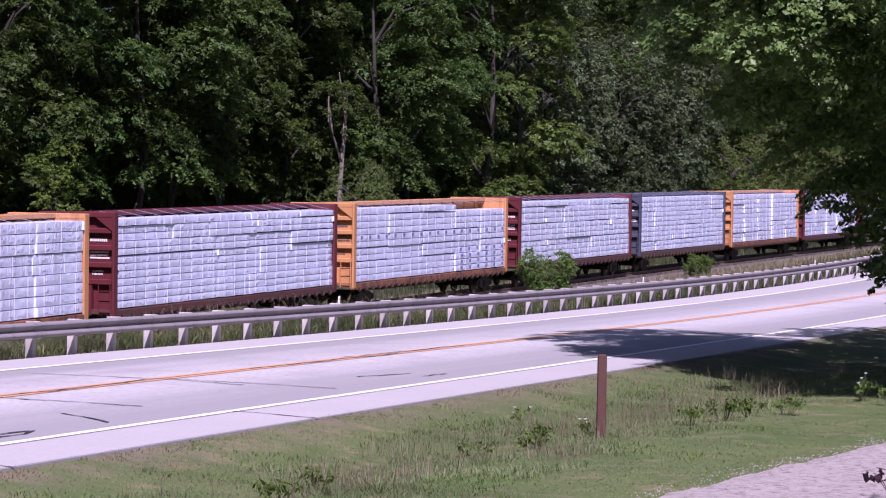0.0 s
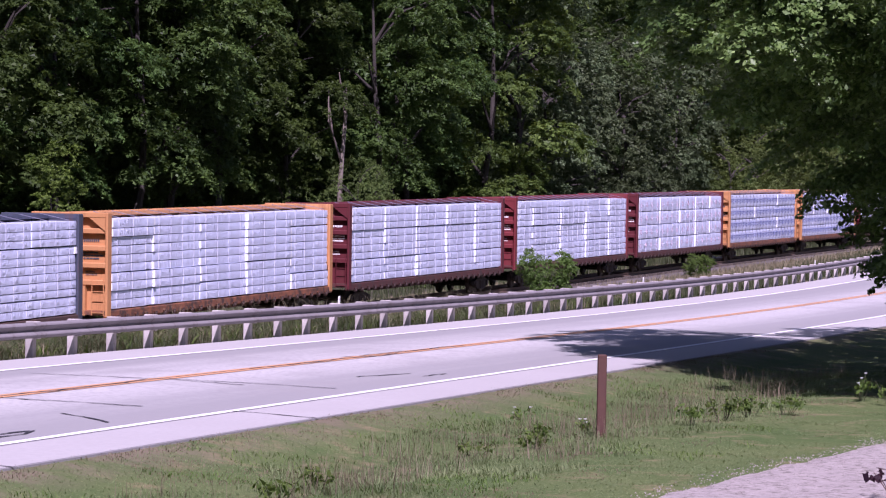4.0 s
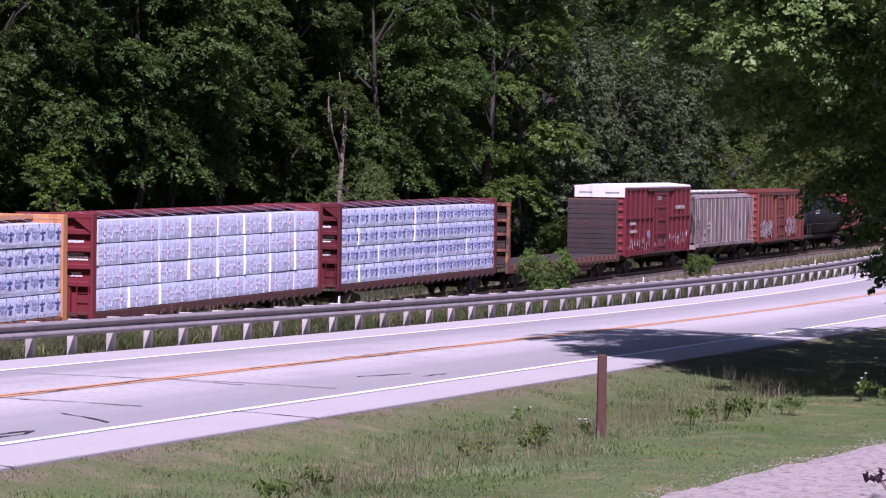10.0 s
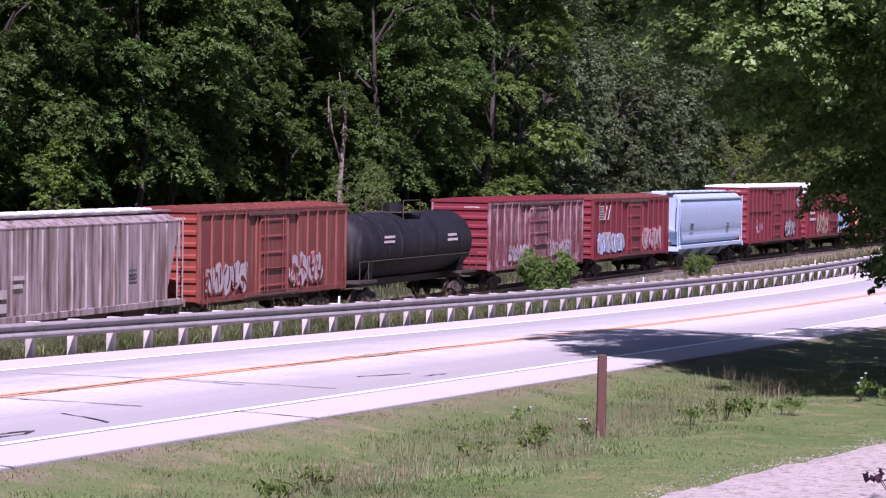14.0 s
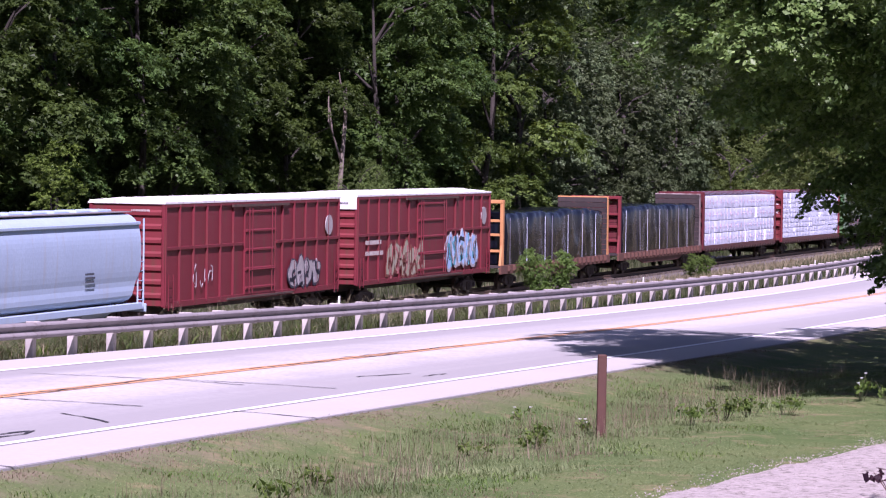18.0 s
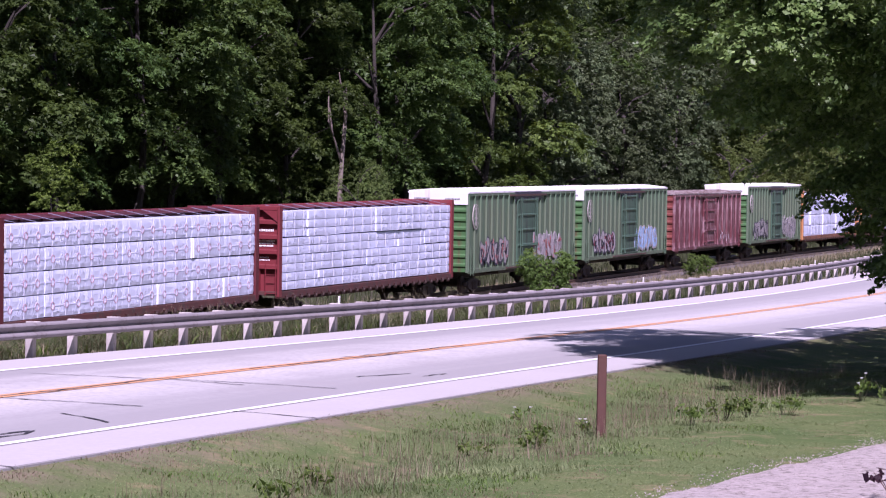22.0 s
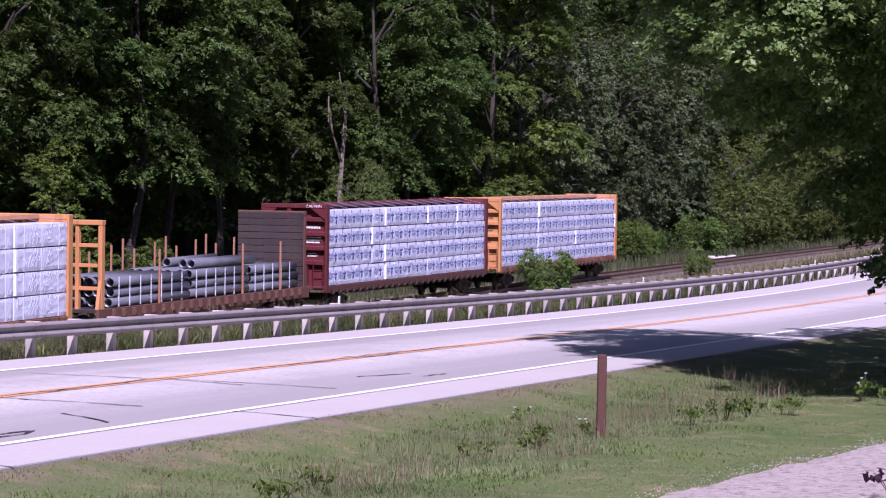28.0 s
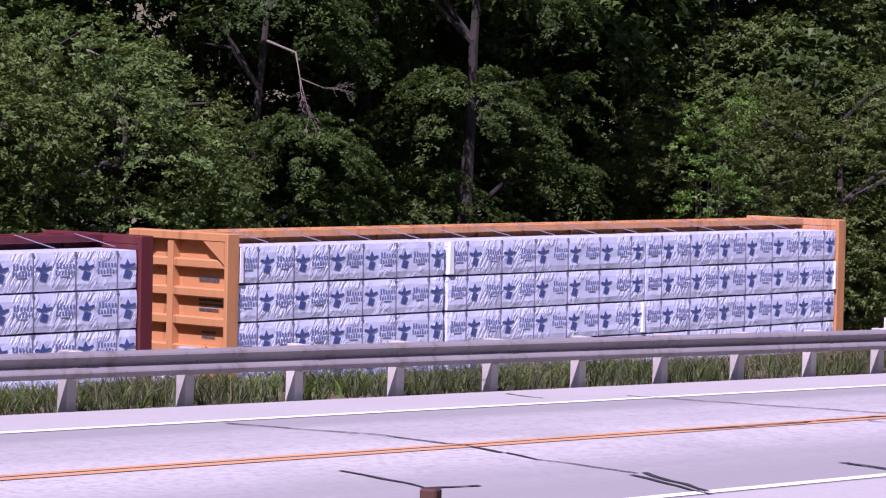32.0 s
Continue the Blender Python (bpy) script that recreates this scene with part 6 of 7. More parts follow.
for x, y, s in ((39, 57, 1.0), (45, 55.5, 1.08), (50.5, 56.5, 1.1), (54.5, 58.0, 0.95), (79.5, 57.0, 0.95), (85, 55.8, 1.05), (91.5, 55.0, 1.1), (98, 56, 1.05), (103, 57.5, 0.85), (47, 61, 1.25), (88, 61, 1.25), (97, 62, 1.2),
                (246, 55, 1.0), (258, 55.5, 1.2), (270, 54.5, 1.15), (282, 55.5, 1.0)):
    tree(5, x, y, s, rng.uniform(0, 6.28), 1.1)
for y0, gap in ((64.5, 6.5), (71.5, 7.5), (82.0, 9.0)):
    x = 26.0
    while x < 560:
        k = rng.choice((0, 1, 2))
        low = 0.42 if abs(x - y0 * 1.834) < 7.5 else 1.0      # a thin place where the sky shows through
        planted("tree", "dark tree deep in the wood", "tree", "trees of the wood", x + rng.uniform(-2, 2), y0 + rng.uniform(-2, 2), rng.uniform(0.9, 1.2) * low * (1.0 if x < 230 else 1.35), rng.uniform(0, 6.28), 0.1,
                list(zip(("trunk", "crown", "canopy"), BACK[k])))
        x += gap * rng.uniform(0.8, 1.2) * (1 if x < 330 else 2)
x = 98.0
while x < 330:
    if rng.random() < (0.22 if x < 185 else 0.5):
        shrub(rng.choice((0, 0, 2, 2, 1)), x, rng.uniform(52.0, 54.0), rng.uniform(0.6, 1.0), rng.uniform(0, 6.28))
    x += rng.uniform(3.0, 6.5)
tree(5, 153.0, 54.6, 0.78, 1.1, 0.62)
shrub(1, 157.0, 54.2, 1.1, 3.1, "olive-green shrub below a dead tree")
shrub(4, 114.6, 54.0, 0.9, 2.0, "slender yellow-green sapling at the edge of the dark wood", 1.0)
for x in (236, 242, 249, 256, 263, 275):
    shrub(3, x, 52.6, rng.uniform(0.8, 1.05), x * 1.7, "pale green rounded thicket beside the railway")
shrub(4, 73.5, 53.0, 1.0, 0.5, "slender yellow-green sapling at the edge of the thicket")
shrub(0, 131.3, 38.0, 0.72, 1.0, "bright green bush between road and railway", 0.75)
shrub(0, 163.3, 38.5, 0.46, 2.0, "low green bush between road and railway", 0.85)

# dead wood standing out of the foliage
snag = thing("dead_tree", "bleached dead tree trunk with forked bare limbs", "tree", at=pose(152.6, 55.6 + bend(152), ground_z(152, 55.6) - 0.6))
part("trunk", Mesh().rod((0.3, 0, -0.3), (0.1, 0, 6.0), 0.2, 8, 0.13).rod((0.1, 0, 6.0), (0.5, -0.1, 9.6), 0.13, 7, 0.10).rod((0.5, -0.1, 9.6), (0.55, 0.0, 10.9), 0.10, 6, 0.06), "bare_wood", snag)
for way in (((0.55, 0, 10.8), (0.15, 0.1, 11.4), (-0.05, 0.1, 11.9)), ((0.5, 0, 9.9), (0.9, 0, 10.5), (1.0, 0.1, 11.3)), ((0.2, 0, 7.2), (-0.9, 0.1, 8.7), (-1.2, 0.2, 10.2)), ((-0.9, 0.1, 8.7), (-1.5, 0.1, 9.3), (-1.6, 0.1, 10.9))):
    m = Mesh()
    for p, q, r in zip(way, way[1:], (0.07, 0.045)):
        m.rod(p, q, r, 6, r * 0.65)
    part("limb", m, "bare_wood", snag)


def bare_branch(x, y, z, reach, seed, label, way=(-0.3, -0.5, -0.8)):
    rng, m = random.Random(seed), Mesh()

    def grow(p, d, ln, r, depth):
        q = p + d * ln
        m.rod(p, q, r, 5, r * 0.65)
        if depth:
            for _ in range(3):
                e = (d + Vector((rng.uniform(-0.8, 0.8), rng.uniform(-0.4, 0.4), rng.uniform(-0.7, 0.5)))).normalized()
                grow(q, e, ln * rng.uniform(0.55, 0.85), r * 0.6, depth - 1)
    grow(Vector((0, 0, 0)), Vector(way).normalized(), reach, 0.02, 4)
    m.rod((0.2, 1.2, 0.3), (0, 0, 0), 0.035, 6, 0.028)
    tagged(part("dead_branch", m, "bare_wood", at=pose(x, y + bend(x), z)), label, "branch")


bare_branch(55.9, 53.2, 5.4, 0.8, 4, "bleached bare branches hanging out of the thicket")
bare_branch(50.5, 54.0, 4.9, 0.55, 9, "grey dead twigs in the thicket", (0, -0.3, -1))

# ---------------------------------------------------------------- the shade tree by the road
m, blobs, rng = Mesh(), [], random.Random(5)
limbs(m, (0, 0, -0.4), 13.0, 4.0, rng, 0.34, 9)
for i in range(480):
    a, z = rng.uniform(0, 2 * math.pi), 1.7 + 11.3 * rng.random() ** 0.85
    w = np.interp(z, (1.7, 2.4, 3.4, 4.2, 4.8, 5.6, 6.8, 8.0, 9.6, 11.5, 13.0), (1.8, 3.0, 3.6, 4.1, 5.0, 6.2, 6.8, 7.6, 8.3, 7.2, 4.0))
    k = w * rng.uniform(0.2, 0.98) ** 0.6
    blobs.append((math.cos(a) * k, math.sin(a) * k, z, rng.uniform(0.45, 0.95)))
for i in range(110):
    a, z = rng.uniform(0, 2 * math.pi), rng.uniform(6.0, 11.5)
    k = rng.uniform(2.5, 7.2)
    blobs.append((math.cos(a) * k, math.sin(a) * k, z, rng.uniform(0.7, 1.1)))
for i in range(60):
    # leaf puffs above the view, added to cast the shadow on the road
    blobs.append((rng.uniform(-0.5, 7.0), rng.uniform(3.5, 8.6), rng.uniform(9.0, 12.0), rng.uniform(0.6, 1.0)))
shade_trunk, shade_crown = ready(m, "trunk", "bark"), spray_cloud("crown", blobs, 0.055, 40, 42, "leaf_shade", 900, 0.5, 0.55, 4)
# the second copy, almost wholly out of view, is added for its shadow
for x, y, turn, sc in ((61.6, 8.3, 0.0, 1.0), (74.5, 6.6, 2.0, 0.88)):
    planted("shade_tree", "large leafy tree with low hanging branches shading the road", "tree", "trees beside the road", x, y, sc, turn, 0.05, (("trunk", shade_trunk), ("crown", shade_crown)))

# a third copy beyond the right edge of view, added to shade the lawn
planted("shade_tree", "large leafy tree out of view, added to shade the lawn", "tree", "trees beside the road", 52.6, 2.9, 0.88, 4.2, 0.05, (("trunk", shade_trunk), ("crown", shade_crown)))

# ---------------------------------------------------------------- grass and weeds
def blades(name, spots, h, w, material, label, seed, lean=0.35):
    """Grass as one object: each blade a bent, tapering pair of faces."""
    rng = np.random.default_rng(seed)
    P = np.array(spots)
    n = len(P)
    a = rng.random(n) * 6.283
    hh = h * (0.45 + 0.75 * rng.random(n))
    d = np.stack([np.cos(a), np.sin(a), 0 * a], 1)
    side = np.stack([-np.sin(a), np.cos(a), 0 * a], 1) * (w * (0.6 + 0.8 * rng.random(n)))[:, None]
    ln = (lean * (0.3 + rng.random(n)) * hh)[:, None]
    up = np.array([0, 0, 1.0])
    mid = P + up * (hh * 0.6)[:, None] + d * ln * 0.35
    tip = P + up * hh[:, None] + d * ln
    V = np.stack([P - side, P + side, mid + side * 0.7, mid - side * 0.7, tip], 1).reshape(-1, 3)
    me = bpy.data.meshes.new(name)
    base = np.arange(n) * 5
    loops = np.stack([base, base + 1, base + 2, base + 3, base + 3, base + 2, base + 4], 1).ravel()
    starts = np.stack([np.arange(n) * 7, np.arange(n) * 7 + 4], 1).ravel()
    me.vertices.add(5 * n)
    me.vertices.foreach_set("co", V.ravel().astype(np.float32))
    me.loops.add(7 * n)
    me.loops.foreach_set("vertex_index", loops.astype(np.int32))
    me.polygons.add(2 * n)
    me.polygons.foreach_set("loop_start", starts.astype(np.int32))
    me.update(calc_edges=True)
    me.materials.append(M[material])
    return tagged(new(name, me), label, "grass", kind="stuff")


def scatter(n, x0, x1, y0, y1, seed, patch=0.0, far_thin=0.0):
    rng, out = random.Random(seed), []
    while len(out) < n:
        x, y = rng.uniform(x0, x1), rng.uniform(y0, y1)
        if far_thin and rng.random() < far_thin * (x - x0) / (x1 - x0):
            continue
        if patch and noise.noise((x * 0.6, y * 0.6, seed)) < patch - 0.5:
            continue
        out.append((x, y + bend(x), ground_z(x, y)))
    return out


def drive_edge(x):
    return 8.45 - 0.095 * (x - 34)


lawn = [p for p in scatter(90000, 25, 64, 7.0, 15.38, 3, 0.1, 0.4) if p[1] > drive_edge(p[0]) + 0.05 * math.sin(p[0] * 5) + 0.15 * noise.noise((p[0], 0, 0))]
blades("lawn_grass", lawn, 0.02, 0.004, "grass", "mown green lawn with thin patches", 11, 2.6)
blades("rough_grass", scatter(22000, 26, 64, 10.2, 14.2, 4, 0.48, 0.3), 0.09, 0.004, "grass", "longer rough grass in the swale", 12, 1.3)
blades("dark_tufts", scatter(7000, 26, 64, 9.0, 15.2, 44, 0.72), 0.06, 0.005, "leaf_mid", "dark green tufts in the rough grass", 42, 1.5)
blades("seeding_grass", scatter(2600, 30, 62, 10.6, 13.8, 45, 0.55), 0.34, 0.0028, "grass_dry", "thin pale seed stalks in the swale", 43, 0.5)
blades("verge_grass", scatter(30000, 88, 220, 26.62, 30.0, 5, 0.25, 0.6), 0.3, 0.011, "grass_tall", "tall unmown grass behind the guardrail", 13)
blades("near_verge_grass", scatter(46000, 12, 92, 26.62, 30.0, 35, 0.2), 0.30, 0.007, "grass_tall", "dense green grass behind the guardrail", 33, 1.3)
blades("verge_broad_weeds", scatter(9000, 12, 110, 26.7, 30.0, 36, 0.35), 0.26, 0.02, "leaf_mid", "low broad-leaved weeds behind the guardrail", 34, 1.6)
blades("verge_straw", scatter(14000, 12, 110, 26.7, 30.0, 37, 0.4), 0.3, 0.006, "grass_dry", "dry straw among the verge grass", 35, 1.5)
blades("edge_grass", scatter(9000, 12, 130, 26.4, 26.75, 38, 0.35), 0.09, 0.006, "grass_tall", "short grass at the pavement edge", 36, 1.0)
blades("road_edge_tufts", scatter(2600, 24, 70, 14.95, 15.45, 39, 0.6), 0.035, 0.005, "grass_dry", "dry tufts at the edge of the shoulder", 37, 1.0)
blades("dry_lawn_patches", scatter(9000, 25, 64, 9.5, 15.7, 21, 0.68), 0.035, 0.0045, "grass_dry", "dry straw-coloured patches in the lawn", 19)
blades("verge_stalks", scatter(900, 66, 92, 27.6, 31.0, 6, 0.45), 0.8, 0.007, "grass_dry", "pale seeding grass stalks behind the guardrail", 14, 1.0)
blades("verge_weeds", scatter(1800, 66, 95, 27.4, 32.0, 16, 0.4), 0.55, 0.011, "grass_tall", "tall green weeds behind the guardrail", 17, 0.5)
blades("bank_grass", scatter(30000, 60, 280, 29.0, 43.2, 7, 0.2), 0.4, 0.018, "grass_tall", "rough grass on the railway bank", 15)
blades("dry_bank_grass", scatter(36000, 110, 280, 31.0, 43.4, 8, 0.3), 0.5, 0.018, "grass_dry", "dry yellowish grass beside the track", 16)
blades("track_weeds", scatter(12000, 60, 280, 48.9, 53.5, 9, 0.2), 0.7, 0.02, "grass_tall", "weeds along the far side of the track", 18)


def weed(x, y, h, count, seed, flower=False):
    rng = random.Random(seed)
    t = thing("weed", "leafy dark-green weed in the rough grass" + (" with white flower heads" if flower else ""), "weed", "weeds in the lawn", at=pose(x, y + bend(x), ground_z(x, y) - 0.02))
    st, heads = Mesh(), []
    blobs = []
    for _ in range(count):
        a, r = rng.uniform(0, 6.28), rng.uniform(0.05, 0.35)
        e = (math.cos(a) * r, math.sin(a) * r, h * rng.uniform(0.6, 1.1))
        st.rod((e[0] * 0.3, e[1] * 0.3, 0), e, 0.008, 4, 0.004)
        blobs.append((e[0] * 0.8, e[1] * 0.8, e[2] * 0.7, 0.09))
        heads.append(e)
    part("stem_cluster", st, "grass_tall", t)
    part("foliage", leaf_cloud("foliage", blobs, 0.035, 150, "leaf_mid", seed, 0.8, 0.2, 4), "", t)
    if flower:
        for e in heads[:4]:
            part("flower_head", Mesh().rod(e, (e[0], e[1], e[2] + 0.02), 0.018, 7, 0.03), "flower", t)


for i, (x, y, h, c, fl) in enumerate(((45.3, 11.0, 0.35, 7, 0), (46.2, 10.7, 0.4, 9, 0), (47.0, 10.5, 0.4, 9, 0), (47.8, 10.1, 0.35, 7, 0), (40.3, 12.0, 0.28, 8, 0), (39.5, 12.6, 0.25, 6, 0), (41.3, 12.2, 0.3, 7, 0),
                                       (51.5, 9.6, 0.45, 8, 1), (52.5, 8.8, 0.5, 8, 1), (50.8, 8.9, 0.4, 7, 0), (53.5, 8.6, 0.45, 8, 0), (44.6, 12.4, 0.25, 3, 1), (46.6, 14.0, 0.2, 3, 1), (33.6, 12.6, 0.3, 6, 0), (31.5, 12.3, 0.3, 6, 0))):
    weed(x, y - bend(x), h, c, 50 + i, fl)

# pale gravel drive
xs, ys = steps((14, 64, 50)), steps((0, 1, 14))
v = [(x, 2.0 + (drive_edge(x) + 0.18 * noise.noise((x * 1.3, 0, 5)) - 2.0) * u, ground_z(x, 2.0 + (drive_edge(x) - 2.0) * u) + 0.03 - (0.04 if u > 0.97 else 0)) for x in xs for u in ys]
me = bpy.data.meshes.new("gravel_drive")
me.from_pydata(v, [], [(i * 15 + j, (i + 1) * 15 + j, (i + 1) * 15 + j + 1, i * 15 + j + 1) for i in range(50) for j in range(14)])
me.materials.append(M["gravel"])
tagged(new("gravel_drive", me), "pale pinkish gravel drive beside the lawn", "drive", kind="structure")
rng, peb = random.Random(31), Mesh()
for _ in range(2600):
    x = rng.uniform(30, 46)
    y = drive_edge(x) - abs(rng.gauss(0, 1.0)) + rng.uniform(-0.1, 0.28)
    r, z = rng.uniform(0.004, 0.013), ground_z(x, y) + 0.03
    peb.add([(x - r, y, z), (x, y - r, z), (x + r, y, z), (x, y + r, z), (x, y, z + r * 1.1)], [(0, 1, 4), (1, 2, 4), (2, 3, 4), (3, 0, 4)])
tagged(part("gravel_stones", peb, "gravel"), "loose pale gravel stones along the drive", "gravel", kind="stuff")
plant = thing("garden_shrub", "dark purplish-leaved twigs at the edge of the drive", "shrub", at=pose(34.6, 6.05, ground_z(34.6, 6.05)))
m = Mesh()
for i in range(5):
    m.rod((0, 0, 0), (0.25 * math.cos(i * 1.3), 0.25 * math.sin(i * 1.3), 0.3), 0.008, 5, 0.004)
part("stem_cluster", m, "brown_post", plant)
part("foliage", leaf_cloud("foliage", [(0.25 * math.cos(i * 1.3), 0.25 * math.sin(i * 1.3), 0.28, 0.12) for i in range(5)], 0.055, 60, "leaf_purple", 77, 0.8, 0.2, 4), "", plant)
sheet("forest_floor", steps((-100, 20, 12), (20, 330, 100), (330, 600, 20)), steps((50.4, 56, 8), (56, 90, 12)), lambda x, y: ground_z(x, y) + 0.05 - (0.1 if y < 50.6 else 0), "litter", "dark leaf litter under the trees", "ground")
# sleepers in the stretch that lies open to view
tie_me = ready(Mesh().box(-0.11, 0.11, -1.3, 1.3, -0.33, -0.165, 0.01), "sleeper", "tie")
for i in range(290):
    x = 84 + i * 0.6
    part("sleeper", tie_me, "", track, at=pose(x, TRACK_MID + bend(x), rail_z(x)))
pile = thing("rubble_pile", "small pile of pale stone beside the track", "rubble", at=pose(214, 48.6 + bend(214), ground_z(214, 48.6)))
for i in range(16):
    r = rng.uniform(0.15, 0.4)
    part("stone", Mesh().box(-r, r, -r * 0.7, r * 0.7, -0.1, r * 1.1, r * 0.4), "shoulder", pile, at=pose(-3 + i * 0.42, rng.uniform(-0.4, 0.4), 0.02, 0, 0, rng.uniform(0, 90)))


# sealed cracks in the paving: where each starts, the way it runs, its length and how crooked it is
def crack(x, y, dx, dy, width, seed):
    rng, m = random.Random(seed), Mesh()
    ln = math.hypot(dx, dy)
    n = max(4, int(ln / 0.3))
    left, right, wob = [], [], 0.0
    for i in range(n + 1):
        u = i / n
        wob = wob * 0.8 + rng.gauss(0, 0.035)
        px, py, w = x + dx * u - dy / ln * wob, y + dy * u + dx / ln * wob, width * rng.uniform(0.4, 1.3)
        ox, oy = -dy / ln * w / 2, dx / ln * w / 2
        left.append((px + ox, py + oy + bend(px), road_z(px + ox, py + oy) + 0.010))
        right.append((px - ox, py - oy + bend(px), road_z(px - ox, py - oy) + 0.010))
    m.add(left + right, [(i, i + 1, n + 2 + i, n + 1 + i) for i in range(n)])
    part("crack_seal", m, "tar", road)
crack(51.19, 18.38, 1.85, -0.36, 0.065, 1)
crack(52.37, 17.50, 1.16, 0.06, 0.065, 2)
crack(47.94, 20.63, -0.14, -3.10, 0.065, 3)
crack(35.31, 17.53, 0.79, -0.09, 0.065, 4)
crack(57.50, 21.05, 7.35, -0.38, 0.065, 5)
crack(32.58, 24.77, 0.56, -3.86, 0.065, 6)
crack(31.86, 20.50, 0.09, -0.82, 0.065, 7)
crack(32.04, 19.67, -0.23, -2.64, 0.065, 8)
crack(31.81, 17.04, -0.48, -1.73, 0.065, 9)
crack(35.80, 19.15, -1.30, -1.80, 0.065, 10)
crack(34.11, 17.36, 2.10, 0.10, 0.065, 11)
crack(39.29, 18.49, -1.08, -1.20, 0.065, 12)
crack(27.13, 17.80, -0.16, -1.48, 0.065, 13)
crack(23.92, 18.14, -0.63, -1.37, 0.065, 14)
crack(42.18, 24.29, -0.66, -4.21, 0.065, 15)
crack(48.49, 23.46, -1.19, -4.40, 0.065, 16)
crack(24.41, 24.09, 0.28, -1.74, 0.065, 17)
crack(24.69, 22.36, -0.31, -2.30, 0.065, 18)
crack(24.39, 20.05, -0.27, -1.85, 0.065, 19)
crack(24.22, 18.21, -0.73, -1.34, 0.065, 20)
crack(21.45, 19.71, -0.34, -1.33, 0.065, 21)
crack(21.12, 18.37, 0.67, -0.17, 0.065, 22)
crack(31.23, 25.79, -0.14, -0.83, 0.065, 23)
crack(27.22, 17.75, -0.22, -0.59, 0.065, 24)
crack(41.51, 16.84, -0.50, -1.47, 0.065, 25)
crack(41.54, 20.34, -0.14, -2.09, 0.065, 26)
for x, ln, k in ((28.0, 6.0, 41), (38.5, 9.0, 42), (52.0, 8.0, 43)):
    crack(x, 20.74, ln, 0.0, 0.07, k)


# ---------------------------------------------------------------- delivery van
van = thing("delivery_van", "white box delivery van with an orange snack advertisement", "van")
cargo = part("cargo_box", Mesh().box(0, 5.75, -1.12, 1.12, 0.50, 2.84, 0.05), "white_paint", van)
part("roof_cap", Mesh().box(-0.04, 5.85, -1.15, 1.15, 2.82, 2.92, 0.035), "white_paint", cargo)
for y in (-1.13, 1.05):
    part("corner_post", Mesh().box(-0.03, 0.06, y, y + 0.08, 0.56, 2.82, 0.02), "silver", cargo)
for k, y in enumerate((-0.66, 0.01)):
    door = part("rear_door", Mesh().box(-0.035, 0.0, y, y + 0.65, 0.60, 2.72, 0.012), "white_paint", van)
    part("kick_plate", Mesh().box(-0.045, -0.03, y + 0.01, y + 0.64, 0.60, 0.84, 0.004), "silver", door)
    hy, s = ((-0.66, 1), (0.66, -1))[k]
    for z in (1.2, 1.87, 2.54):
        part("hinge", Mesh().box(-0.06, -0.03, min(hy - s * 0.06, hy + s * 0.26), max(hy - s * 0.06, hy + s * 0.26), z - 0.022, z + 0.022, 0.008).rod((-0.05, hy, z - 0.07), (-0.05, hy, z + 0.07), 0.022, 8), "galv", door)
part("door_handle", Mesh().box(-0.075, -0.03, -0.06, 0.0, 1.62, 1.86, 0.015), "black_plastic", van)
m = Mesh()
top = [(-0.52 + i * 0.087, 2.34 + 0.05 * math.sin(i * 0.55)) for i in range(13)]
m.prism(top + [(u, w - 0.36 + 0.03 * math.sin(u * 5)) for u, w in reversed(top)], -0.05, -0.036)
emblem = part("emblem_ribbon", m, "sign_red", van, "red ribbon emblem")
part("emblem_disc", Mesh().rod((-0.058, -0.22, 2.37), (-0.036, -0.22, 2.37), 0.19, 24), "sign_yellow", emblem)
for i in range(8):
    y = 0.40 - i * 0.105
    part("emblem_bar", Mesh().box(-0.056, -0.046, y - 0.07, y, 2.08 + 0.03 * math.sin(i * 0.7), 2.22 + 0.03 * math.sin(i * 0.7) + (0.05 if i % 3 == 0 else 0)), "white_paint", emblem)
lettering(van, "Good fun!", 0.17, pose(-0.042, 0.30, 1.80, 90, 0, -90), "sign_red")
part("sticker", Mesh().box(-0.045, -0.036, 0.05, 0.24, 1.47, 1.58), "sign_yellow", van)
part("sticker", Mesh().box(-0.045, -0.036, -0.42, -0.28, 1.34, 1.38), "sign_red", van)
for y in (-0.93, 0.93):
    for z, c in ((1.72, "lamp_red"), (1.53, "lamp_red"), (1.34, "glass_dark")):
        lamp = part("tail_lamp", Mesh().rod((-0.03, y, z), (0.0, y, z), 0.075, 16), "black_plastic", van)
        part("lens", Mesh().rod((-0.04, y, z), (-0.02, y, z), 0.062, 16), c, lamp)
    part("marker_lamp", Mesh().rod((-0.02, y, 0.80), (0.0, y, 0.80), 0.03, 10), "lamp_red", van)
    part("vent_plug", Mesh().box(-0.02, 0.0, y - 0.02, y + 0.02, 1.88, 1.93), "black_plastic", van)
plate = part("number_plate", Mesh().box(-0.03, 0.0, 0.80, 1.08, 1.02, 1.16, 0.005), "spray_white", van)
m = Mesh()
for i in range(6):
    m.box(-0.034, -0.028, 0.84 + i * 0.036, 0.862 + i * 0.036, 1.06, 1.12)
part("plate_bars", m, "mark_dark", plate)
m = Mesh()
for i in range(6):
    m.box(-0.006, 0.002, -1.0 + i * 0.05, -0.965 + i * 0.05, 2.6, 2.65)
part("fleet_number", m, "spray_pink", van)
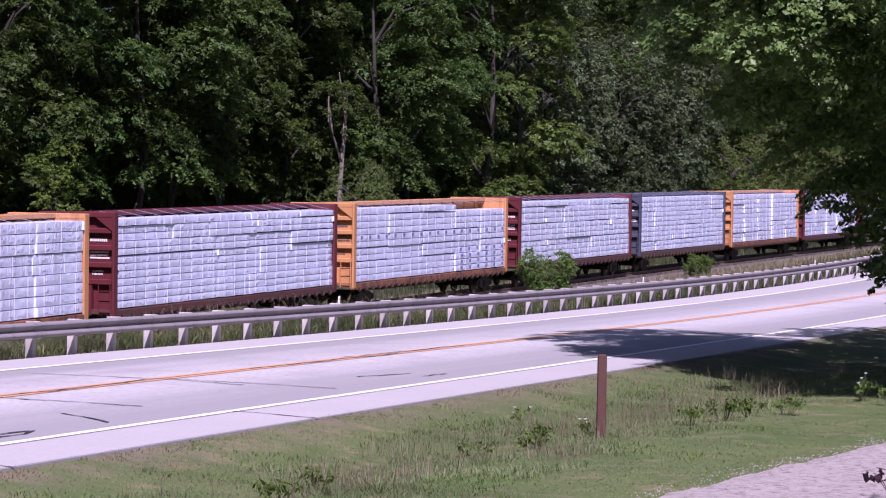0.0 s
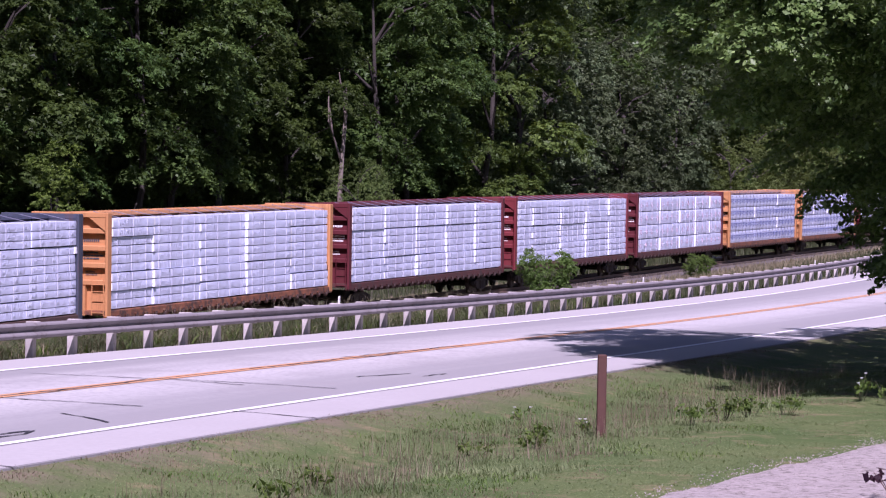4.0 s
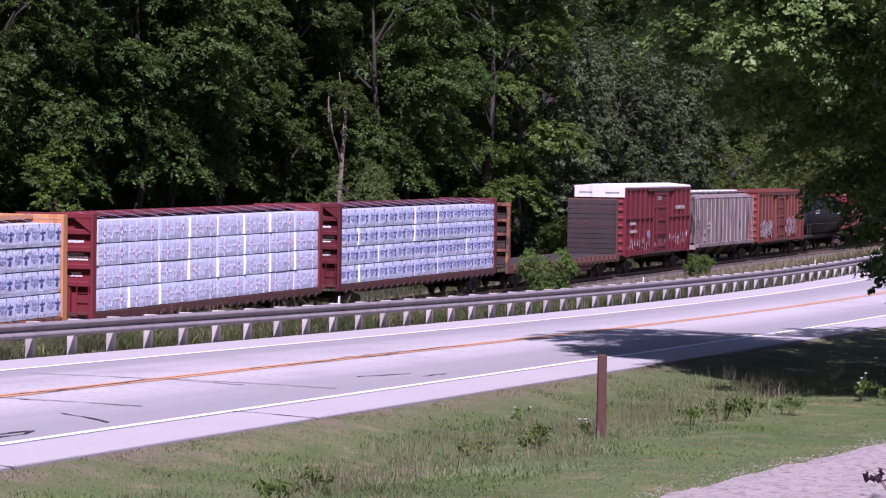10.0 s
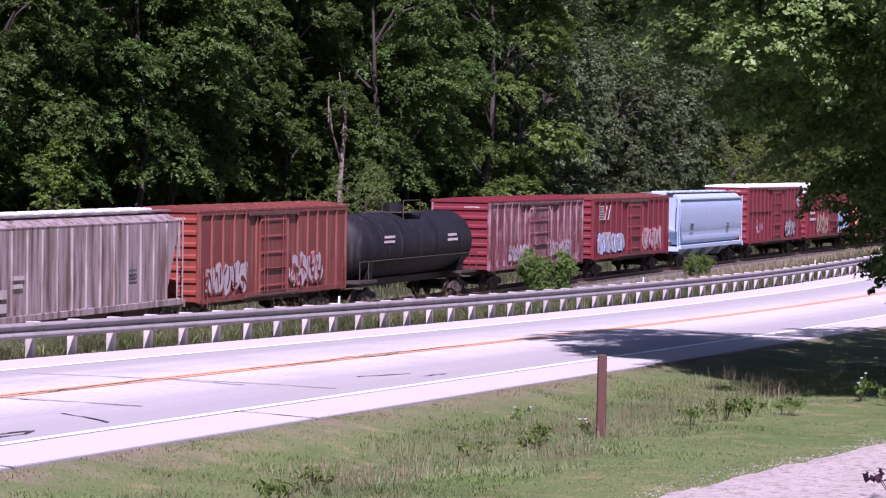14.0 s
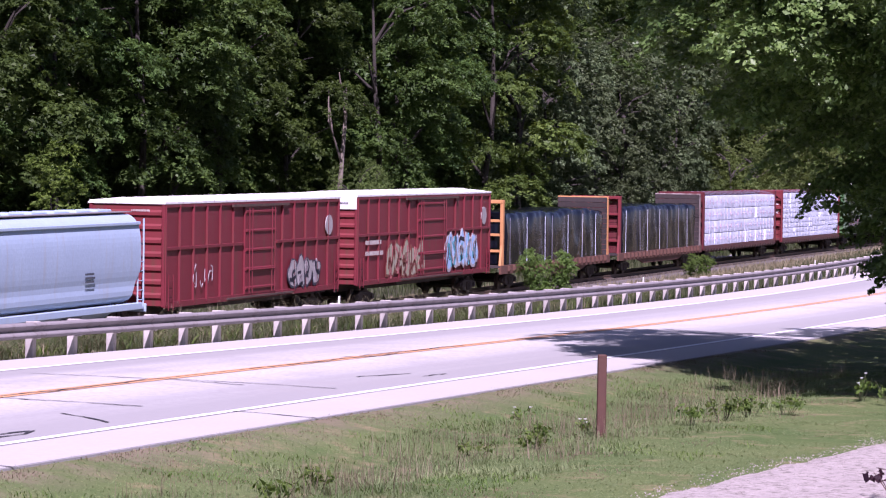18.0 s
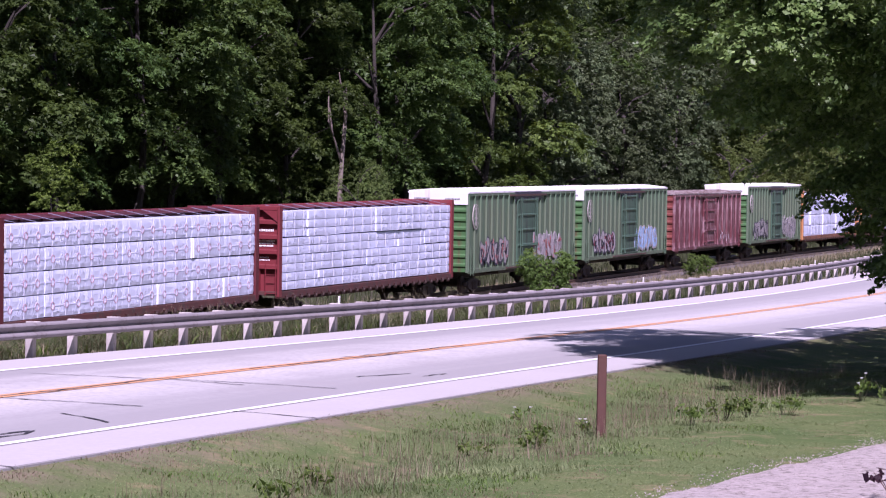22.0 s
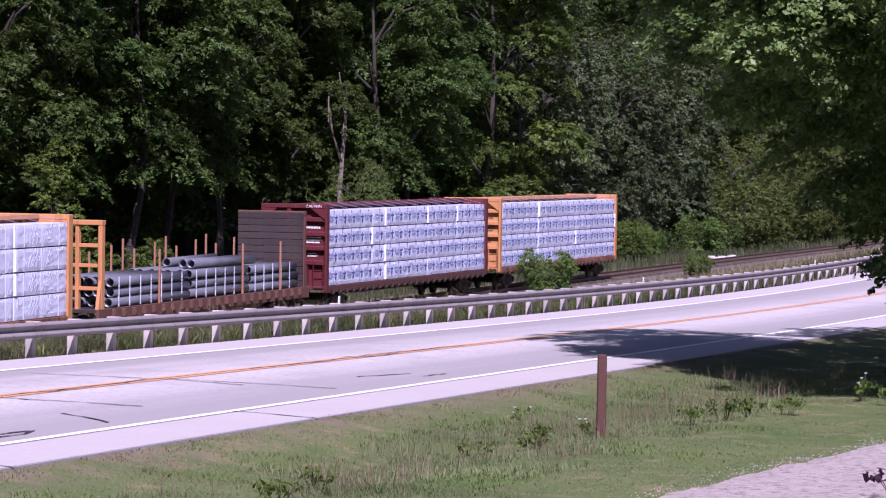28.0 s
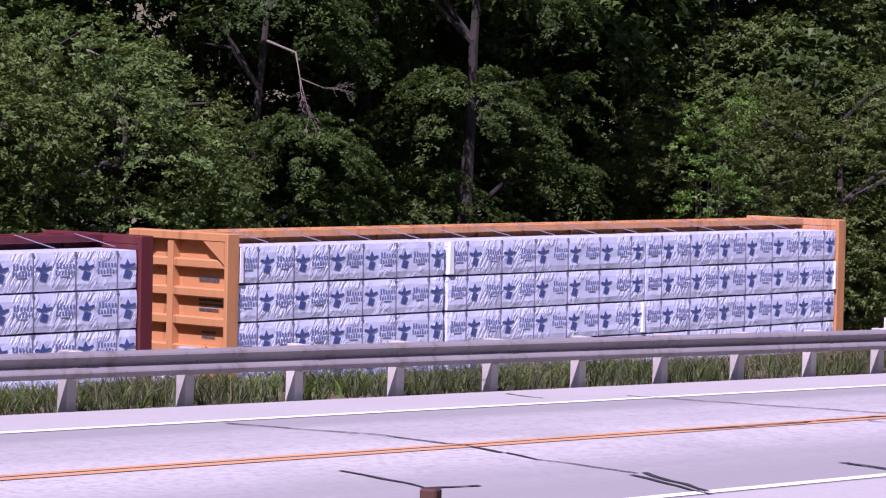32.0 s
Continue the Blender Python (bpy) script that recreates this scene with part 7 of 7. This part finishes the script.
bumper = part("step_bumper", Mesh().box(-0.34, 0.05, -1.15, 1.15, 0.41, 0.475, 0.012).box(-0.30, -0.02, -1.12, 1.12, 0.30, 0.385, 0.015).box(-0.30, -0.22, -0.7, -0.6, 0.33, 0.43).box(-0.30, -0.22, 0.6, 0.7, 0.33, 0.43), "black_plastic", van)
part("undertray", Mesh().box(0.1, 6.6, -0.75, 0.75, 0.38, 0.56), "black_plastic", van)

for s in (-1, 1):
    Y = lambda a, b: sorted((s * a, s * b))
    y0, y1 = Y(1.115, 1.135)
    mural = part("mural", Mesh().box(0.16, 5.55, y0, y1, 1.17, 2.74, 0.004), "sign_orange", van, "orange and red printed side panel")
    y0, y1 = Y(1.13, 1.14)
    part("mural_red", Mesh().prism([(0.18, 1.19), (0.18, 2.72), (3.3, 2.72), (2.9, 2.4), (2.75, 2.0), (2.2, 1.7), (2.1, 1.19)], y0, y1, "y"), "sign_deep", mural)
    m, rngv = Mesh(), random.Random(12)
    for _ in range(9):
        cx, cz, ra, rb, tilt = rngv.uniform(1.2, 4.0), rngv.uniform(1.35, 2.1), rngv.uniform(0.12, 0.3), rngv.uniform(0.05, 0.12), rngv.uniform(-0.9, 0.9)
        ring = [(ra * math.cos(a * math.pi / 8), rb * math.sin(a * math.pi / 8)) for a in range(16)]
        m.prism([(cx + p * math.cos(tilt) - q * math.sin(tilt), cz + p * math.sin(tilt) + q * math.cos(tilt)) for p, q in ring], *Y(1.135, 1.144), "y")
    stuff(part("mural_swirl", m, "sign_pale", mural))
    for lift, grow, colour in ((1.145, 0.14, "white_paint"), (1.15, 0.09, "black_plastic"), (1.155, 0.0, "sign_yellow")):
        for i in range(7):
            cx, cz, h = 3.75 + i * 0.24, 2.36 - i * 0.05, (0.42 if i in (0, 1) else 0.26) if i != 6 else 0.3
            m = Mesh().prism([(cx - 0.1 - grow, cz - h / 2 - grow), (cx - 0.05 - grow, cz + h / 2 + grow), (cx + 0.11 + grow, cz + h / 2 + grow * 0.8), (cx + 0.09 + grow, cz - h / 2 - grow)], *Y(1.12, lift + 0.0006 * i), "y")
            part("advert_shape", m, colour, mural)
    y0, y1 = Y(1.115, 1.14)
    part("rub_rail", Mesh().box(0.1, 5.6, y0, y1, 1.08, 1.16, 0.01), "silver", van)
    part("rub_rail", Mesh().box(0.1, 5.6, y0, y1, 0.57, 0.66, 0.01), "silver", van)
    y0, y1 = Y(0.98, 1.12)
    part("skirt", Mesh().box(0.05, 2.18, y0, y1, 0.44, 0.555, 0.02).box(0.05, 2.12, y0 + 0.01, y1 - 0.01, 0.30, 0.435, 0.02), "silver", van)
    part("skirt", Mesh().box(3.02, 5.6, y0, y1, 0.44, 0.555, 0.02).box(3.08, 5.5, y0 + 0.01, y1 - 0.01, 0.30, 0.435, 0.02), "silver", van)
    part("side_lamp", Mesh().box(0.22, 0.27, *Y(1.12, 1.135), 0.8, 0.87), "black_plastic", van)
    m = Mesh()
    for k in range(3):
        m.box(4.85, 5.3 - 0.08 * k, *Y(1.12, 1.126), 0.86 - k * 0.06, 0.88 - k * 0.06)
    part("small_print", m, "spray_pink", van)
    for x in (2.6, 6.45):
        w = part("wheel", Mesh().rod((x, s * 0.74, 0.37), (x, s * 1.0, 0.37), 0.37, 24), "rubber", van)
        rim = part("rim", Mesh().rod((x, s * 0.95, 0.37), (x, s * 1.012, 0.37), 0.22, 18), "silver", w)
        m = Mesh().rod((x, s * 1.0, 0.37), (x, s * 1.03, 0.37), 0.08, 10)
        for i in range(6):
            a = i * math.pi / 3
            m.rod((x + 0.15 * math.cos(a), s * 1.0, 0.37 + 0.15 * math.sin(a)), (x + 0.15 * math.cos(a), s * 1.02, 0.37 + 0.15 * math.sin(a)), 0.035, 8)
        part("hub", m, "black_plastic", rim)
    # cab side: glass, mirror, dark arch
    part("side_window", Mesh().prism([(5.86, 1.2), (5.86, 1.92), (6.14, 1.9), (6.62, 1.26), (6.6, 1.2)], *Y(0.985, 1.005), "y"), "glass_dark", van)
    mirror = part("mirror", Mesh().box(6.42, 6.56, *Y(1.12, 1.34), 1.22, 1.52, 0.03), "black_plastic", van)
    part("mirror_arm", Mesh().bar((6.5, s * 0.98, 1.26), (6.49, s * 1.15, 1.32), 0.06, 0.06), "black_plastic", mirror)
    arch = [(6.45 + 0.5 * math.cos(math.radians(a)), 0.40 + 0.5 * math.sin(math.radians(a))) for a in range(0, 181, 20)]
    part("wheel_arch", Mesh().prism(arch + [(6.45 + 0.4 * math.cos(math.radians(a)), 0.40 + 0.4 * math.sin(math.radians(a))) for a in range(180, -1, -20)], *Y(0.93, 1.03), "y"), "black_plastic", van)
    part("side_sill", Mesh().box(5.6, 6.02, *Y(0.9, 1.02), 0.42, 0.74, 0.02), "black_plastic", van)
    part("cab_emblem", Mesh().prism([(5.98, 0.98), (6.2, 1.02), (6.2, 1.12), (5.98, 1.08)], *Y(1.0, 1.012), "y"), "sign_red", van)
    part("head_lamp", Mesh().box(6.98, 7.24, *Y(0.7, 0.985), 0.86, 1.02, 0.03), "glass_dark", van)
cab = part("cab", Mesh().prism([(5.7, 0.5), (5.7, 2.12), (5.98, 2.1), (6.2, 1.98), (6.82, 1.22), (7.18, 1.06), (7.3, 0.9), (7.3, 0.62), (7.2, 0.45), (6.95, 0.45), (6.9, 0.7), (6.7, 0.85), (6.2, 0.85), (6.0, 0.7), (5.97, 0.5)], -1.0, 1.0, "y"), "white_paint", van)
part("windscreen", Mesh().add([(6.22, -0.85, 1.955), (6.22, 0.85, 1.955), (6.80, 0.9, 1.245), (6.80, -0.9, 1.245), (6.24, -0.85, 1.965), (6.24, 0.85, 1.965), (6.82, 0.9, 1.255), (6.82, -0.9, 1.255)],
                              [(0, 1, 2, 3), (4, 5, 6, 7), (0, 1, 5, 4), (1, 2, 6, 5), (2, 3, 7, 6), (3, 0, 4, 7)]), "glass_dark", cab)
part("front_bumper", Mesh().box(6.93, 7.36, -1.015, 1.015, 0.4, 0.74, 0.06), "black_plastic", cab)
part("fairing", Mesh().box(5.72, 5.95, -1.1, 1.1, 2.0, 2.84, 0.07), "white_paint", cargo)


# ---------------------------------------------------------------- motion
SPEED = 25.1
TIMES = [0, 2, 4, 6, 8, 10, 12, 14, 16, 18, 20, 22, 24, 26, 28, 30, 32]


def on_track(x):
    return Vector((x, TRACK_MID + bend(x), rail_z(x)))


def track_pose(x, reach):
    p, q = on_track(x + 2.3), on_track(x + reach - 2.3)
    d = (q - p).normalized()
    side = Vector((0, 0, 1)).cross(d).normalized()
    up = d.cross(side)
    o = p - d * 2.3
    return Matrix(((d.x, side.x, up.x, o.x), (d.y, side.y, up.y, o.y), (d.z, side.z, up.z, o.z), (0, 0, 0, 1)))


def motions():
    for car, start, reach in CARS:
        walk(car, [(t, track_pose(start - SPEED * t, reach)) for t in TIMES])
    rows = []
    spot = lambda t: (32.15 + 26.5 * (t - 24), 18.9)
    for t in (0, 8, 16, 20, 22, 23, 23.5, 24, 24.5, 25, 25.5, 26, 27, 28, 30, 32):
        (x, y), (x2, y2) = spot(t), spot(t + 0.28)
        pa, pb = Vector((x, y + bend(x), road_z(x, y))), Vector((x2, y2 + bend(x2), road_z(x2, y2)))
        d = (pb - pa).normalized()
        rows.append((t, pose(pa.x, pa.y, pa.z, 1.0, -math.degrees(math.asin(d.z)), math.degrees(math.atan2(d.y, d.x)))))
    van.scale = (0.97, 0.975, 0.955)
    walk(van, rows)


motions()
